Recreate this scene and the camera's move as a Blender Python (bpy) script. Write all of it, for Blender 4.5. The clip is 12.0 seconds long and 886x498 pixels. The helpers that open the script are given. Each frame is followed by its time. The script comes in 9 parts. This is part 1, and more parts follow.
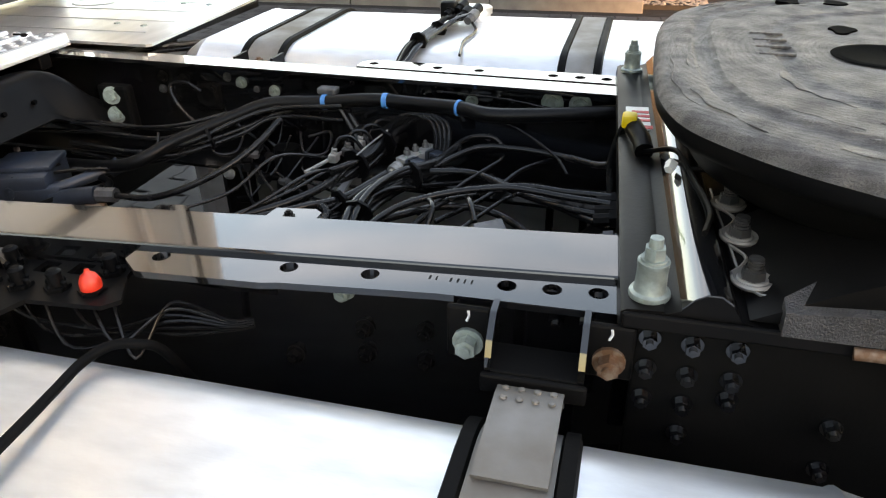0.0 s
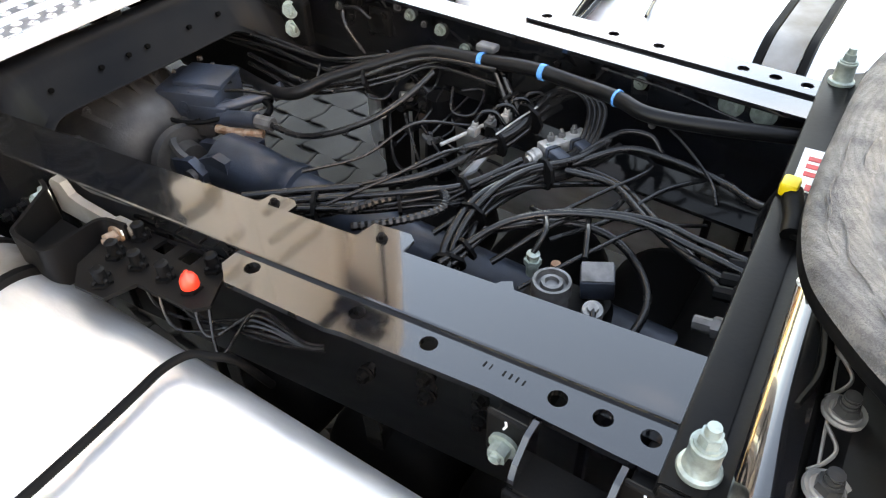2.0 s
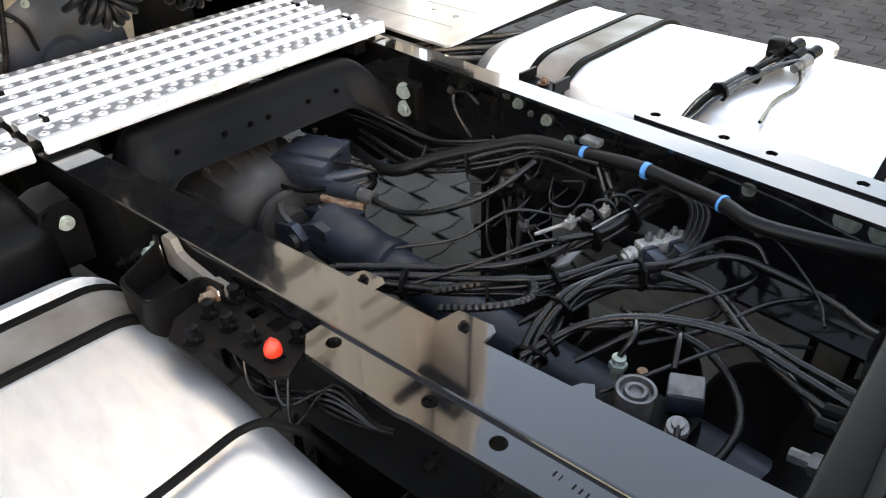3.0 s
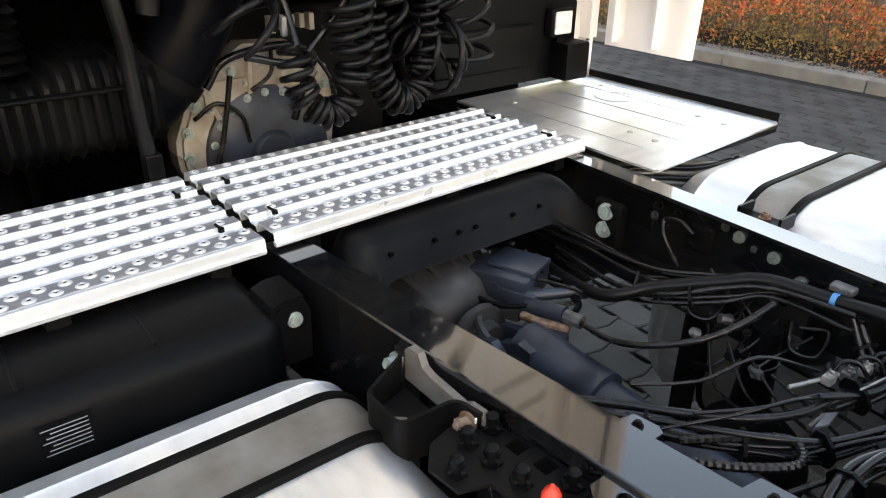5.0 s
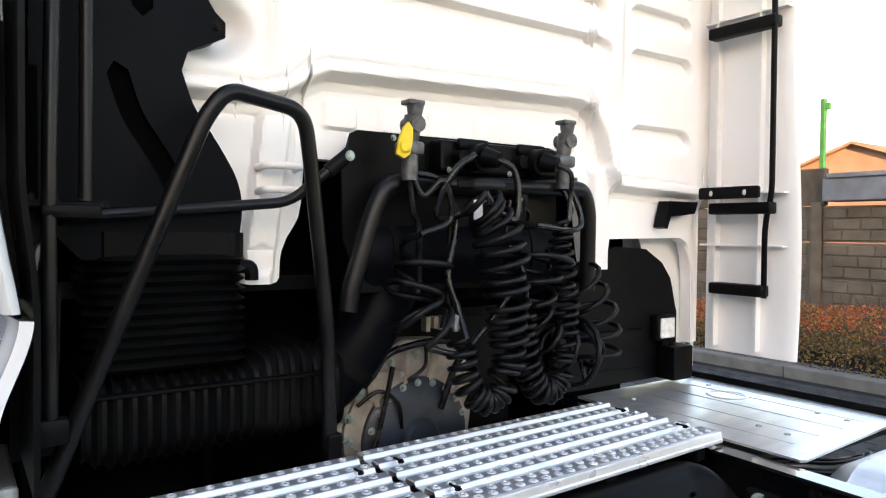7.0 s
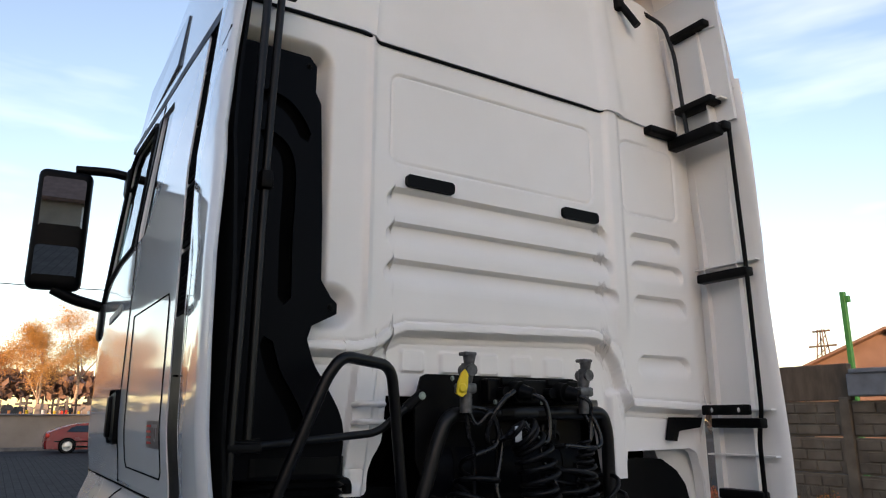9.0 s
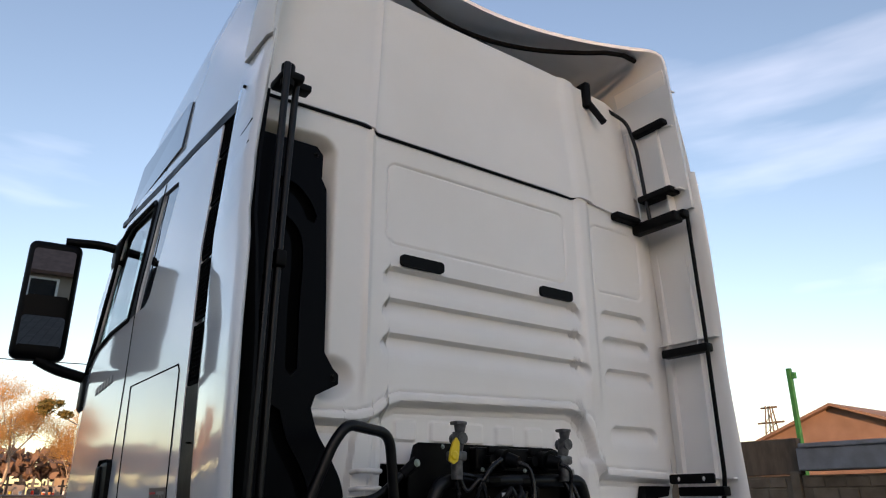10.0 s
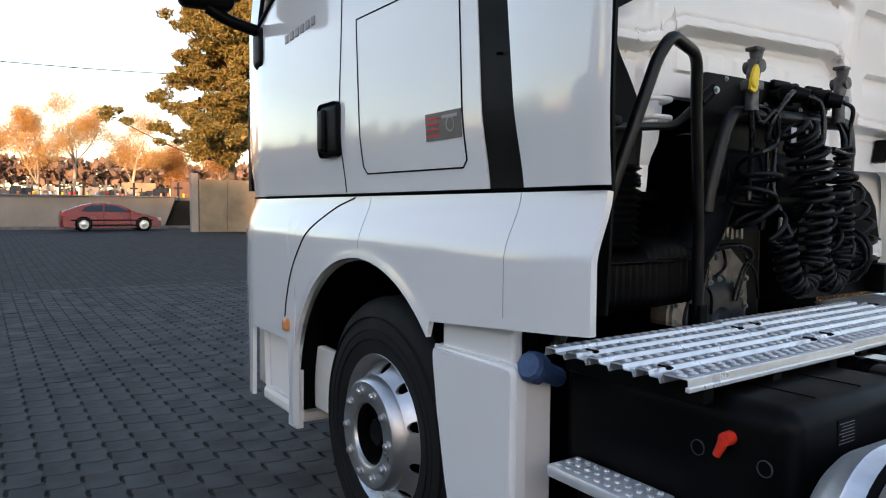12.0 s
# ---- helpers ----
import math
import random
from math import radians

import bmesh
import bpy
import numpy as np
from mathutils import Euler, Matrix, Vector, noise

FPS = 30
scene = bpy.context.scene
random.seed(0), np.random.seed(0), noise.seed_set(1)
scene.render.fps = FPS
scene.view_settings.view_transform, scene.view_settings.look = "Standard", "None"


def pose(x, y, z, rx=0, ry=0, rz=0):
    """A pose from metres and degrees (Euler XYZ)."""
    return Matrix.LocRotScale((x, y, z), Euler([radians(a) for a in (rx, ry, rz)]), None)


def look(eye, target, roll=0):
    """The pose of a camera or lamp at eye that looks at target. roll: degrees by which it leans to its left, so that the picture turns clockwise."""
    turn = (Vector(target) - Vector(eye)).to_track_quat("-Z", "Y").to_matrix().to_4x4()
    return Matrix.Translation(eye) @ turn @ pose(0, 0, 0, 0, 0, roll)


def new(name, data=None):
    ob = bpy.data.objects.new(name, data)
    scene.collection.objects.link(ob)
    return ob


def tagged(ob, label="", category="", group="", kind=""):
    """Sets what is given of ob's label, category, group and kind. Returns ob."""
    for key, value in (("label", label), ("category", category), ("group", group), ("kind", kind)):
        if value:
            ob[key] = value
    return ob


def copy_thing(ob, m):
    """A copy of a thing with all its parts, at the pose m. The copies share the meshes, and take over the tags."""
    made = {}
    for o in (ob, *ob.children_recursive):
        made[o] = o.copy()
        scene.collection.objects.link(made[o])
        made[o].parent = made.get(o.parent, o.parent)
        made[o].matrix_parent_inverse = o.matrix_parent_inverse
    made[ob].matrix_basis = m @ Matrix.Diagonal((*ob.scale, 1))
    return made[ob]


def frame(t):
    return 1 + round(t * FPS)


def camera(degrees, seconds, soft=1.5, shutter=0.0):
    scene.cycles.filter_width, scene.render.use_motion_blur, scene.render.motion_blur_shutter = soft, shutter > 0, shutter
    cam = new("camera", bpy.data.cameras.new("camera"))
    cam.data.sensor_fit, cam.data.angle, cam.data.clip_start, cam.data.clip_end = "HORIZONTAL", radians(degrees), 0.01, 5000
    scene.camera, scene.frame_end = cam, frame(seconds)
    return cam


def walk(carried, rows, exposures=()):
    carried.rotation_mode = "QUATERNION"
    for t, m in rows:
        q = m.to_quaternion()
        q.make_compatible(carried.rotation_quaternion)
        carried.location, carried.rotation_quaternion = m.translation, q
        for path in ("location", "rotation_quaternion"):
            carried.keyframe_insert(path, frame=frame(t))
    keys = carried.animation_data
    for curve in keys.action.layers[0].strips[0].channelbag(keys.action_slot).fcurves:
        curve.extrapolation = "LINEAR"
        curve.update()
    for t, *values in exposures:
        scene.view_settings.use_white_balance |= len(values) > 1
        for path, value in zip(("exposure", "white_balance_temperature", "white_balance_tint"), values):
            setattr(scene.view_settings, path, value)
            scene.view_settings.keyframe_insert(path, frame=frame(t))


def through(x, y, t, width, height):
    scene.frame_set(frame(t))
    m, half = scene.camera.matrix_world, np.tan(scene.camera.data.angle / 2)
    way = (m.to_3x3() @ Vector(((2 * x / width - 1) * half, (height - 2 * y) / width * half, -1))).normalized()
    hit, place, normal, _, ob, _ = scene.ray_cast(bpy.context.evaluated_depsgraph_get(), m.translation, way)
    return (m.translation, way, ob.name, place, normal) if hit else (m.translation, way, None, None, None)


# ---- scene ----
cam = camera(64.3, 12.0, soft=1.15)
PATH = [
    (0, (1.958, -1.039, 1.394), (1.495, 0.639, 0.409), -1.3),
    (0.5, (1.982, -0.966, 1.513), (1.523, 0.638, 0.411), -1.6),
    (1, (2.029, -0.899, 1.539), (1.547, 0.556, 0.254), -1.9),
    (1.5, (2.024, -0.821, 1.562), (1.383, 0.519, 0.223), -2.1),
    (2, (2.016, -0.81, 1.585), (1.152, 0.425, 0.271), -1.6),
    (2.5, (2.014, -0.796, 1.599), (0.999, 0.392, 0.352), -1.2),
    (2.7, (2.015, -0.787, 1.598), (0.933, 0.407, 0.413), -1.3),
    (4.3, (1.925, -0.797, 1.617), (0.678, 0.313, 0.515), -0.7),
    (4.5, (1.889, -0.814, 1.613), (0.621, 0.297, 0.537), -0.4),
    (5, (1.758, -0.941, 1.594), (0.35, 0.164, 0.701), 0.6),
    (5.5, (1.663, -1.147, 1.597), (0.092, -0.054, 1.019), 1.1),
    (6, (1.68, -1.232, 1.584), (0.002, -0.176, 1.321), 0.9),
    (6.5, (1.686, -1.254, 1.569), (0.026, -0.143, 1.462), 0.7),
    (8.5, (2.053, -1.565, 1.633), (0.382, -0.482, 1.819), 0.2),
    (9, (2.223, -1.712, 1.674), (0.578, -0.676, 2.147), 0.1),
    (9.5, (2.327, -1.881, 1.633), (0.757, -0.815, 2.267), -0.1),
    (10, (2.318, -1.951, 1.628), (0.796, -0.842, 2.3), -0.2),
    (10.5, (2.242, -2.073, 1.551), (0.684, -0.975, 2.157), 0.2),
    (11, (2.0, -2.155, 1.414), (0.364, -1.071, 1.797), 0.6),
    (11.5, (1.73, -2.307, 1.365), (0.059, -1.209, 1.438), 0.7),
    (12, (1.57, -2.483, 1.362), (-0.095, -1.381, 1.251), 0.4),
]
EXPOSURES = [(0, 3.33, 9400, 24), (0.4, 4.05, 9400, 25), (1, 4.2, 9400, 25), (2, 4.4, 9300, 25), (2.5, 4.1, 9300, 25), (4.5, 3.75, 9400, 23), (5, 3.55, 9100, 23), (5.5, 3.35, 8700, 23), (6.5, 3.05, 7800, 23), (8.5, 2.4, 7250, 23), (9, 1.59, 7000, 25), (9.5, 1.34, 6950, 25), (10.5, 1.24, 6900, 24), (11, 1.49, 6900, 24), (11.5, 1.95, 6900, 23), (12, 2.15, 7000, 23)]
walk(cam, [(t, look(eye, target, roll)) for t, eye, target, roll in PATH], EXPOSURES)

# ---- sky, sun ----
world = bpy.data.worlds.new("sky")
scene.world = world
world.use_nodes = True
wn = world.node_tree
SUN_EL, SUN_AZ = 7.5, -32.0          # degrees; azimuth from +x towards +y
sky = wn.nodes.new("ShaderNodeTexSky")
sky.sky_type, sky.sun_disc = "NISHITA", False
sky.sun_elevation, sky.sun_rotation = radians(SUN_EL), radians(90 - SUN_AZ)
sky.air_density, sky.dust_density, sky.ozone_density = 1.0, 0.7, 1.3
geo = wn.nodes.new("ShaderNodeTexCoord")
cl_map = wn.nodes.new("ShaderNodeMapping")
cl_map.inputs["Scale"].default_value = (1.1, 1.1, 6.0)
cl_noise = wn.nodes.new("ShaderNodeTexNoise")
cl_noise.inputs["Scale"].default_value, cl_noise.inputs["Detail"].default_value = 1.7, 5.0
cl_ramp = wn.nodes.new("ShaderNodeValToRGB")
cl_ramp.color_ramp.elements[0].position, cl_ramp.color_ramp.elements[1].position = 0.56, 0.86
cl_mix = wn.nodes.new("ShaderNodeMixRGB")
cl_mix.blend_type = "ADD"
cl_mul = wn.nodes.new("ShaderNodeMixRGB")
cl_mul.blend_type, cl_mul.inputs[0].default_value = "MULTIPLY", 1.0
cl_mul.inputs[2].default_value = (1.5, 1.4, 1.3, 1)
wn.links.new(geo.outputs["Generated"], cl_map.inputs["Vector"])
wn.links.new(cl_map.outputs[0], cl_noise.inputs["Vector"])
wn.links.new(cl_noise.outputs["Fac"], cl_ramp.inputs[0])
wn.links.new(cl_ramp.outputs[0], cl_mul.inputs[1])
wn.links.new(sky.outputs[0], cl_mix.inputs[1])
wn.links.new(cl_mul.outputs[0], cl_mix.inputs[2])
cl_mix.inputs[0].default_value = 0.9
wn.links.new(cl_mix.outputs[0], wn.nodes["Background"].inputs["Color"])
wn.nodes["Background"].inputs["Strength"].default_value = 0.14

sun_data = bpy.data.lights.new("sun", "SUN")
sun_data.energy, sun_data.angle, sun_data.color = 3.3, radians(2.0), (1.0, 0.64, 0.36)
sun = new("sun", sun_data)
_e, _a = radians(SUN_EL), radians(SUN_AZ)
SUN_DIR = Vector((math.cos(_e) * math.cos(_a), math.cos(_e) * math.sin(_a), math.sin(_e)))
sun.matrix_world = look(SUN_DIR * 40, (0, 0, 0))


# ---- materials ----
def nodes_of(name):
    m = bpy.data.materials.new(name)
    m.use_nodes = True
    return m, m.node_tree, m.node_tree.nodes["Principled BSDF"]


def surface(name, base, second=None, rough=(0.4, 0.5), metal=0.0, scale=6.0, fine=80.0, bump=0.05, coat=0.0,
            stretch=(1, 1, 1), amount=(0.35, 0.7), spec=0.5, rand=0.0, dist=0.002):
    """A two-scale surface: broad stains between two colours, fine grain in the relief and the gloss."""
    m, t, b = nodes_of(name)
    tc = t.nodes.new("ShaderNodeTexCoord")
    mp = t.nodes.new("ShaderNodeMapping")
    mp.inputs["Scale"].default_value = stretch
    t.links.new(tc.outputs["Object"], mp.inputs["Vector"])
    n1 = t.nodes.new("ShaderNodeTexNoise")
    n1.inputs["Scale"].default_value, n1.inputs["Detail"].default_value = scale, 6.0
    n2 = t.nodes.new("ShaderNodeTexNoise")
    n2.inputs["Scale"].default_value, n2.inputs["Detail"].default_value = fine, 3.0
    for n in (n1, n2):
        t.links.new(mp.outputs[0], n.inputs["Vector"])
    second = second or tuple(c * 0.8 for c in base)
    ramp = t.nodes.new("ShaderNodeValToRGB")
    ramp.color_ramp.elements[0].position, ramp.color_ramp.elements[1].position = amount
    ramp.color_ramp.elements[0].color, ramp.color_ramp.elements[1].color = (*base, 1), (*second, 1)
    t.links.new(n1.outputs["Fac"], ramp.inputs[0])
    last = ramp.outputs[0]
    if rand:
        oi = t.nodes.new("ShaderNodeObjectInfo")
        gi = t.nodes.new("ShaderNodeNewGeometry")
        ad = t.nodes.new("ShaderNodeMath")
        ad.operation = "ADD"
        t.links.new(oi.outputs["Random"], ad.inputs[0])
        t.links.new(gi.outputs["Random Per Island"], ad.inputs[1])
        mr = t.nodes.new("ShaderNodeMapRange")
        mr.inputs["From Max"].default_value = 2.0
        mr.inputs["To Min"].default_value, mr.inputs["To Max"].default_value = 1 - rand, 1 + rand
        t.links.new(ad.outputs[0], mr.inputs[0])
        hv = t.nodes.new("ShaderNodeHueSaturation")
        t.links.new(mr.outputs[0], hv.inputs["Value"])
        t.links.new(last, hv.inputs["Color"])
        last = hv.outputs[0]
    t.links.new(last, b.inputs["Base Color"])
    rr_ = t.nodes.new("ShaderNodeMapRange")
    rr_.inputs["From Min"].default_value, rr_.inputs["From Max"].default_value = 0.3, 0.7
    rr_.inputs["To Min"].default_value, rr_.inputs["To Max"].default_value = rough
    t.links.new(n1.outputs["Fac"], rr_.inputs[0])
    t.links.new(rr_.outputs[0], b.inputs["Roughness"])
    b.inputs["Metallic"].default_value = metal
    b.inputs["Specular IOR Level"].default_value = spec
    b.inputs["Coat Weight"].default_value = coat
    b.inputs["Coat Roughness"].default_value = 0.04
    if bump:
        bp = t.nodes.new("ShaderNodeBump")
        bp.inputs["Strength"].default_value, bp.inputs["Distance"].default_value = bump, dist
        t.links.new(n2.outputs["Fac"], bp.inputs["Height"])
        t.links.new(bp.outputs[0], b.inputs["Normal"])
    return m


def plain(name, base, rough=0.5, metal=0.0, alpha=1.0, transmission=0.0, glow=0.0):
    m, t, b = nodes_of(name)
    b.inputs["Base Color"].default_value = (*base, 1)
    b.inputs["Roughness"].default_value, b.inputs["Metallic"].default_value = rough, metal
    b.inputs["Transmission Weight"].default_value = transmission
    return m


WHITE = surface("white_lacquer", (0.80, 0.80, 0.79), (0.775, 0.772, 0.76), rough=(0.10, 0.16), scale=1.3, fine=1.1, bump=0.03, coat=1.0, dist=0.012)
CREAM = surface("white_cab_paint", (0.86, 0.83, 0.785), (0.80, 0.77, 0.72), rough=(0.3, 0.42), scale=1.6, fine=240, bump=0.05, coat=0.2, amount=(0.4, 0.75))
INNER_CREAM = surface("darker_inner_cream", (0.70, 0.68, 0.63), (0.58, 0.56, 0.51), rough=(0.45, 0.6), scale=3, fine=160, bump=0.1)
FRAME_BLACK = surface("black_chassis_paint", (0.0035, 0.004, 0.0055), (0.008, 0.0078, 0.0075), rough=(0.05, 0.12), scale=4, fine=160, bump=0.006, coat=0.9)
SATIN_BLACK = surface("satin_black_tube", (0.0035, 0.0038, 0.0046), (0.008, 0.0078, 0.0076), rough=(0.26, 0.42), scale=9, fine=200, bump=0.03, spec=0.24)
COIL = surface("coil_rubber", (0.0028, 0.0029, 0.0034), (0.006, 0.006, 0.0065), rough=(0.3, 0.45), scale=18, fine=200, bump=0.04, spec=0.18)
DUST_BLACK = surface("dusty_black_paint", (0.0026, 0.0027, 0.0032), (0.0075, 0.007, 0.0066), rough=(0.28, 0.5), scale=5, fine=140, bump=0.08, spec=0.07)
PLASTIC = surface("black_plastic", (0.0016, 0.0018, 0.0022), (0.0035, 0.0035, 0.0037), rough=(0.36, 0.55), scale=5, fine=320, bump=0.12, spec=0.09)
RUBBER = surface("black_rubber", (0.0018, 0.0018, 0.0019), (0.0045, 0.0044, 0.0043), rough=(0.5, 0.7), scale=7, fine=200, bump=0.12, spec=0.08)
HOSE = surface("hose_plastic", (0.0055, 0.0056, 0.006), (0.0115, 0.0115, 0.012), rough=(0.16, 0.30), scale=18, fine=200, bump=0.03, spec=0.3)
TYRE = surface("tyre_rubber", (0.006, 0.006, 0.0063), (0.012, 0.0115, 0.011), rough=(0.6, 0.8), scale=6, fine=150, bump=0.2, spec=0.2)
ALU = surface("tank_aluminium", (0.82, 0.83, 0.84), (0.66, 0.66, 0.66), rough=(0.32, 0.54), metal=0.85, scale=9, fine=120, bump=0.06, stretch=(1, 3, 3), amount=(0.4, 0.75))
DRUM_BLACK = surface("satin_blue_black_plastic", (0.0016, 0.0020, 0.0034), (0.0026, 0.0029, 0.0042), rough=(0.34, 0.46), scale=6, fine=200, bump=0.04, spec=0.05)
# wall colour darkened to grey in place of shade
SHADE_GREY_WALL = surface("shade_grey_house_wall", (0.16, 0.16, 0.165), (0.12, 0.12, 0.125), rough=(0.85, 0.95), scale=1.2, fine=60, bump=0.3)
BELLOWS = surface("ribbed_black_rubber", (0.0024, 0.0025, 0.0028), (0.0050, 0.0049, 0.0048), rough=(0.34, 0.5), scale=8, fine=200, bump=0.08, spec=0.09)
ALU_SHEET = surface("aluminium_sheet", (0.78, 0.79, 0.80), (0.66, 0.67, 0.67), rough=(0.3, 0.46), metal=0.9, scale=5, fine=90, bump=0.03, stretch=(4, 1, 1))
GALV = surface("galvanised_plank", (0.80, 0.81, 0.83), (0.66, 0.68, 0.70), rough=(0.24, 0.42), metal=0.5, scale=14, fine=150, bump=0.05)
GALV_DULL = surface("dull_galvanised_band", (0.42, 0.43, 0.45), (0.30, 0.31, 0.33), rough=(0.36, 0.55), metal=0.6, scale=22, fine=160, bump=0.1)
STRAP = surface("strap_steel", (0.25, 0.243, 0.23), (0.145, 0.122, 0.098), rough=(0.45, 0.65), metal=0.5, scale=9, fine=130, bump=0.15)
ZINC = surface("zinc_bolt", (0.36, 0.42, 0.39), (0.20, 0.235, 0.21), rough=(0.3, 0.5), metal=0.5, scale=60, fine=300, bump=0.15)
RUST = surface("rusty_bolt", (0.15, 0.075, 0.04), (0.24, 0.17, 0.125), rough=(0.5, 0.75), metal=0.4, scale=70, fine=260, bump=0.25, amount=(0.45, 0.6))
CAST = surface("cast_alloy", (0.42, 0.375, 0.315), (0.23, 0.19, 0.145), rough=(0.5, 0.7), metal=0.3, scale=14, fine=160, bump=0.25)
CAST_BLUE = surface("grey_blue_casting", (0.024, 0.034, 0.052), (0.011, 0.014, 0.019), rough=(0.32, 0.5), metal=0.2, scale=14, fine=160, bump=0.2)
CAST_DARK = surface("dark_dirty_casting", (0.040, 0.038, 0.037), (0.015, 0.015, 0.016), rough=(0.42, 0.62), metal=0.3, scale=20, fine=160, bump=0.35)
GREASE = surface("greased_steel", (0.075, 0.074, 0.072), (0.032, 0.032, 0.033), rough=(0.26, 0.52), metal=0.55, scale=7, fine=60, bump=0.35, stretch=(1, 1.6, 1), dist=0.004)
WHITE_PART = surface("pale_fitting", (0.30, 0.30, 0.29), (0.14, 0.14, 0.14), rough=(0.3, 0.5), metal=0.3, scale=45, fine=200, bump=0.15)
GREY_PART = surface("grey_valve_body", (0.12, 0.12, 0.122), (0.045, 0.045, 0.046), rough=(0.35, 0.55), metal=0.4, scale=40, fine=200, bump=0.1)
WING = surface("rough_cast_black", (0.048, 0.048, 0.050), (0.022, 0.022, 0.023), rough=(0.35, 0.5), scale=40, fine=420, bump=0.9, dist=0.004)


def ring_steel(cx, cy):
    """Greased coupling steel: fine rings worn round the kingpin, smears and bright scars."""
    m = surface("ringed_steel", (0.150, 0.138, 0.128), (0.070, 0.067, 0.066), rough=(0.46, 0.68), metal=0.15, scale=26, fine=150, bump=0.6, dist=0.003, spec=0.35)
    t = m.node_tree
    b = t.nodes["Principled BSDF"]
    tc = t.nodes.new("ShaderNodeTexCoord")
    mp = t.nodes.new("ShaderNodeMapping")
    mp.inputs["Location"].default_value = (-cx, -cy, 0)
    t.links.new(tc.outputs["Object"], mp.inputs["Vector"])
    wv = t.nodes.new("ShaderNodeTexWave")
    wv.wave_type, wv.rings_direction = "RINGS", "Z"
    wv.inputs["Scale"].default_value, wv.inputs["Distortion"].default_value = 34.0, 6.5
    wv.inputs["Detail"].default_value, wv.inputs["Detail Scale"].default_value = 6.0, 14.0
    t.links.new(mp.outputs[0], wv.inputs["Vector"])
    bp = t.nodes.new("ShaderNodeBump")
    bp.inputs["Strength"].default_value, bp.inputs["Distance"].default_value = 0.5, 0.003
    t.links.new(wv.outputs["Fac"], bp.inputs["Height"])
    tone = t.nodes.new("ShaderNodeMapRange")
    tone.inputs["To Min"].default_value, tone.inputs["To Max"].default_value = 0.78, 1.18
    t.links.new(wv.outputs["Fac"], tone.inputs[0])
    hv = t.nodes.new("ShaderNodeHueSaturation")
    t.links.new(b.inputs["Base Color"].links[0].from_socket, hv.inputs["Color"])
    t.links.new(tone.outputs[0], hv.inputs["Value"])
    t.links.new(hv.outputs[0], b.inputs["Base Color"])
    old = b.inputs["Normal"].links[0].from_socket
    t.links.new(old, bp.inputs["Normal"])
    t.links.new(bp.outputs[0], b.inputs["Normal"])
    return m


RINGED = ring_steel(2.36, 0.10)
PALE_GREASE = surface("dried_pale_grease", (0.26, 0.25, 0.235), (0.15, 0.145, 0.135), rough=(0.5, 0.7), scale=40, fine=200, bump=0.3)
BLUE_TAPE = surface("blue_tape", (0.03, 0.24, 0.58), rough=(0.35, 0.5), scale=30)
RED_CAP = surface("red_cap", (0.80, 0.045, 0.02), (0.62, 0.03, 0.015), rough=(0.3, 0.45), scale=30)
YELLOW = surface("yellow_plastic", (0.85, 0.60, 0.015), (0.72, 0.48, 0.01), rough=(0.35, 0.5), scale=30)
BLUE_CAP = surface("blue_filler_cap", (0.035, 0.085, 0.20), (0.025, 0.06, 0.15), rough=(0.4, 0.55), scale=30)
ORANGE = surface("amber_lens", (0.75, 0.28, 0.10), rough=(0.1, 0.2), scale=30)
PAPER = surface("white_sticker", (0.82, 0.82, 0.80), (0.72, 0.72, 0.70), rough=(0.4, 0.55), scale=30)
PRINT_RED = plain("red_print", (0.6, 0.03, 0.03), 0.5)
PRINT_GREY = plain("grey_print", (0.25, 0.25, 0.26), 0.4)
PRINT_PALE = plain("pale_print", (0.30, 0.30, 0.31), 0.5)
STICKER_DARK = surface("dark_sticker", (0.075, 0.07, 0.072), (0.12, 0.085, 0.083), rough=(0.3, 0.4), scale=26)
# near-black that stands for the shade in gaps, holes and recesses
SHADE_BLACK = surface("shade_black", (0.0015, 0.0015, 0.0015), rough=(0.85, 0.95), spec=0.03)
GLASS, _t, _b = nodes_of("tinted_glass")
_b.inputs["Base Color"].default_value = (0.55, 0.68, 0.66, 1)
_b.inputs["Transmission Weight"].default_value, _b.inputs["Roughness"].default_value, _b.inputs["IOR"].default_value = 1.0, 0.0, 1.45
DARK_GLASS = surface("dark_glass", (0.012, 0.016, 0.02), (0.016, 0.02, 0.024), rough=(0.03, 0.05), scale=3, bump=0.0, coat=0.6)
MIRROR = plain("mirror_glass", (0.86, 0.88, 0.88), 0.01, 1.0)
LAMP_LENS = surface("lamp_lens", (0.80, 0.79, 0.74), (0.55, 0.53, 0.48), rough=(0.1, 0.25), scale=40, fine=160, bump=0.3)
WHEEL_ALLOY = surface("alloy_wheel", (0.60, 0.60, 0.60), (0.46, 0.455, 0.45), rough=(0.26, 0.42), metal=0.9, scale=8, fine=140, bump=0.05)
PAVER = surface("concrete_paver", (0.052, 0.051, 0.050), (0.034, 0.0335, 0.033), rough=(0.75, 0.92), scale=3, fine=130, bump=0.5, rand=0.25, dist=0.004, spec=0.15)
SAND_JOINT = surface("joint_sand", (0.030, 0.028, 0.026), (0.021, 0.020, 0.0185), rough=(0.85, 0.95), scale=6, fine=180, bump=0.5, spec=0.08)
ASPHALT = surface("asphalt", (0.050, 0.050, 0.053), (0.036, 0.036, 0.038), rough=(0.85, 0.95), scale=0.6, fine=60, bump=0.5, spec=0.12)
KERB = surface("kerb_concrete", (0.17, 0.163, 0.15), (0.11, 0.104, 0.095), rough=(0.8, 0.95), scale=5, fine=90, bump=0.4)
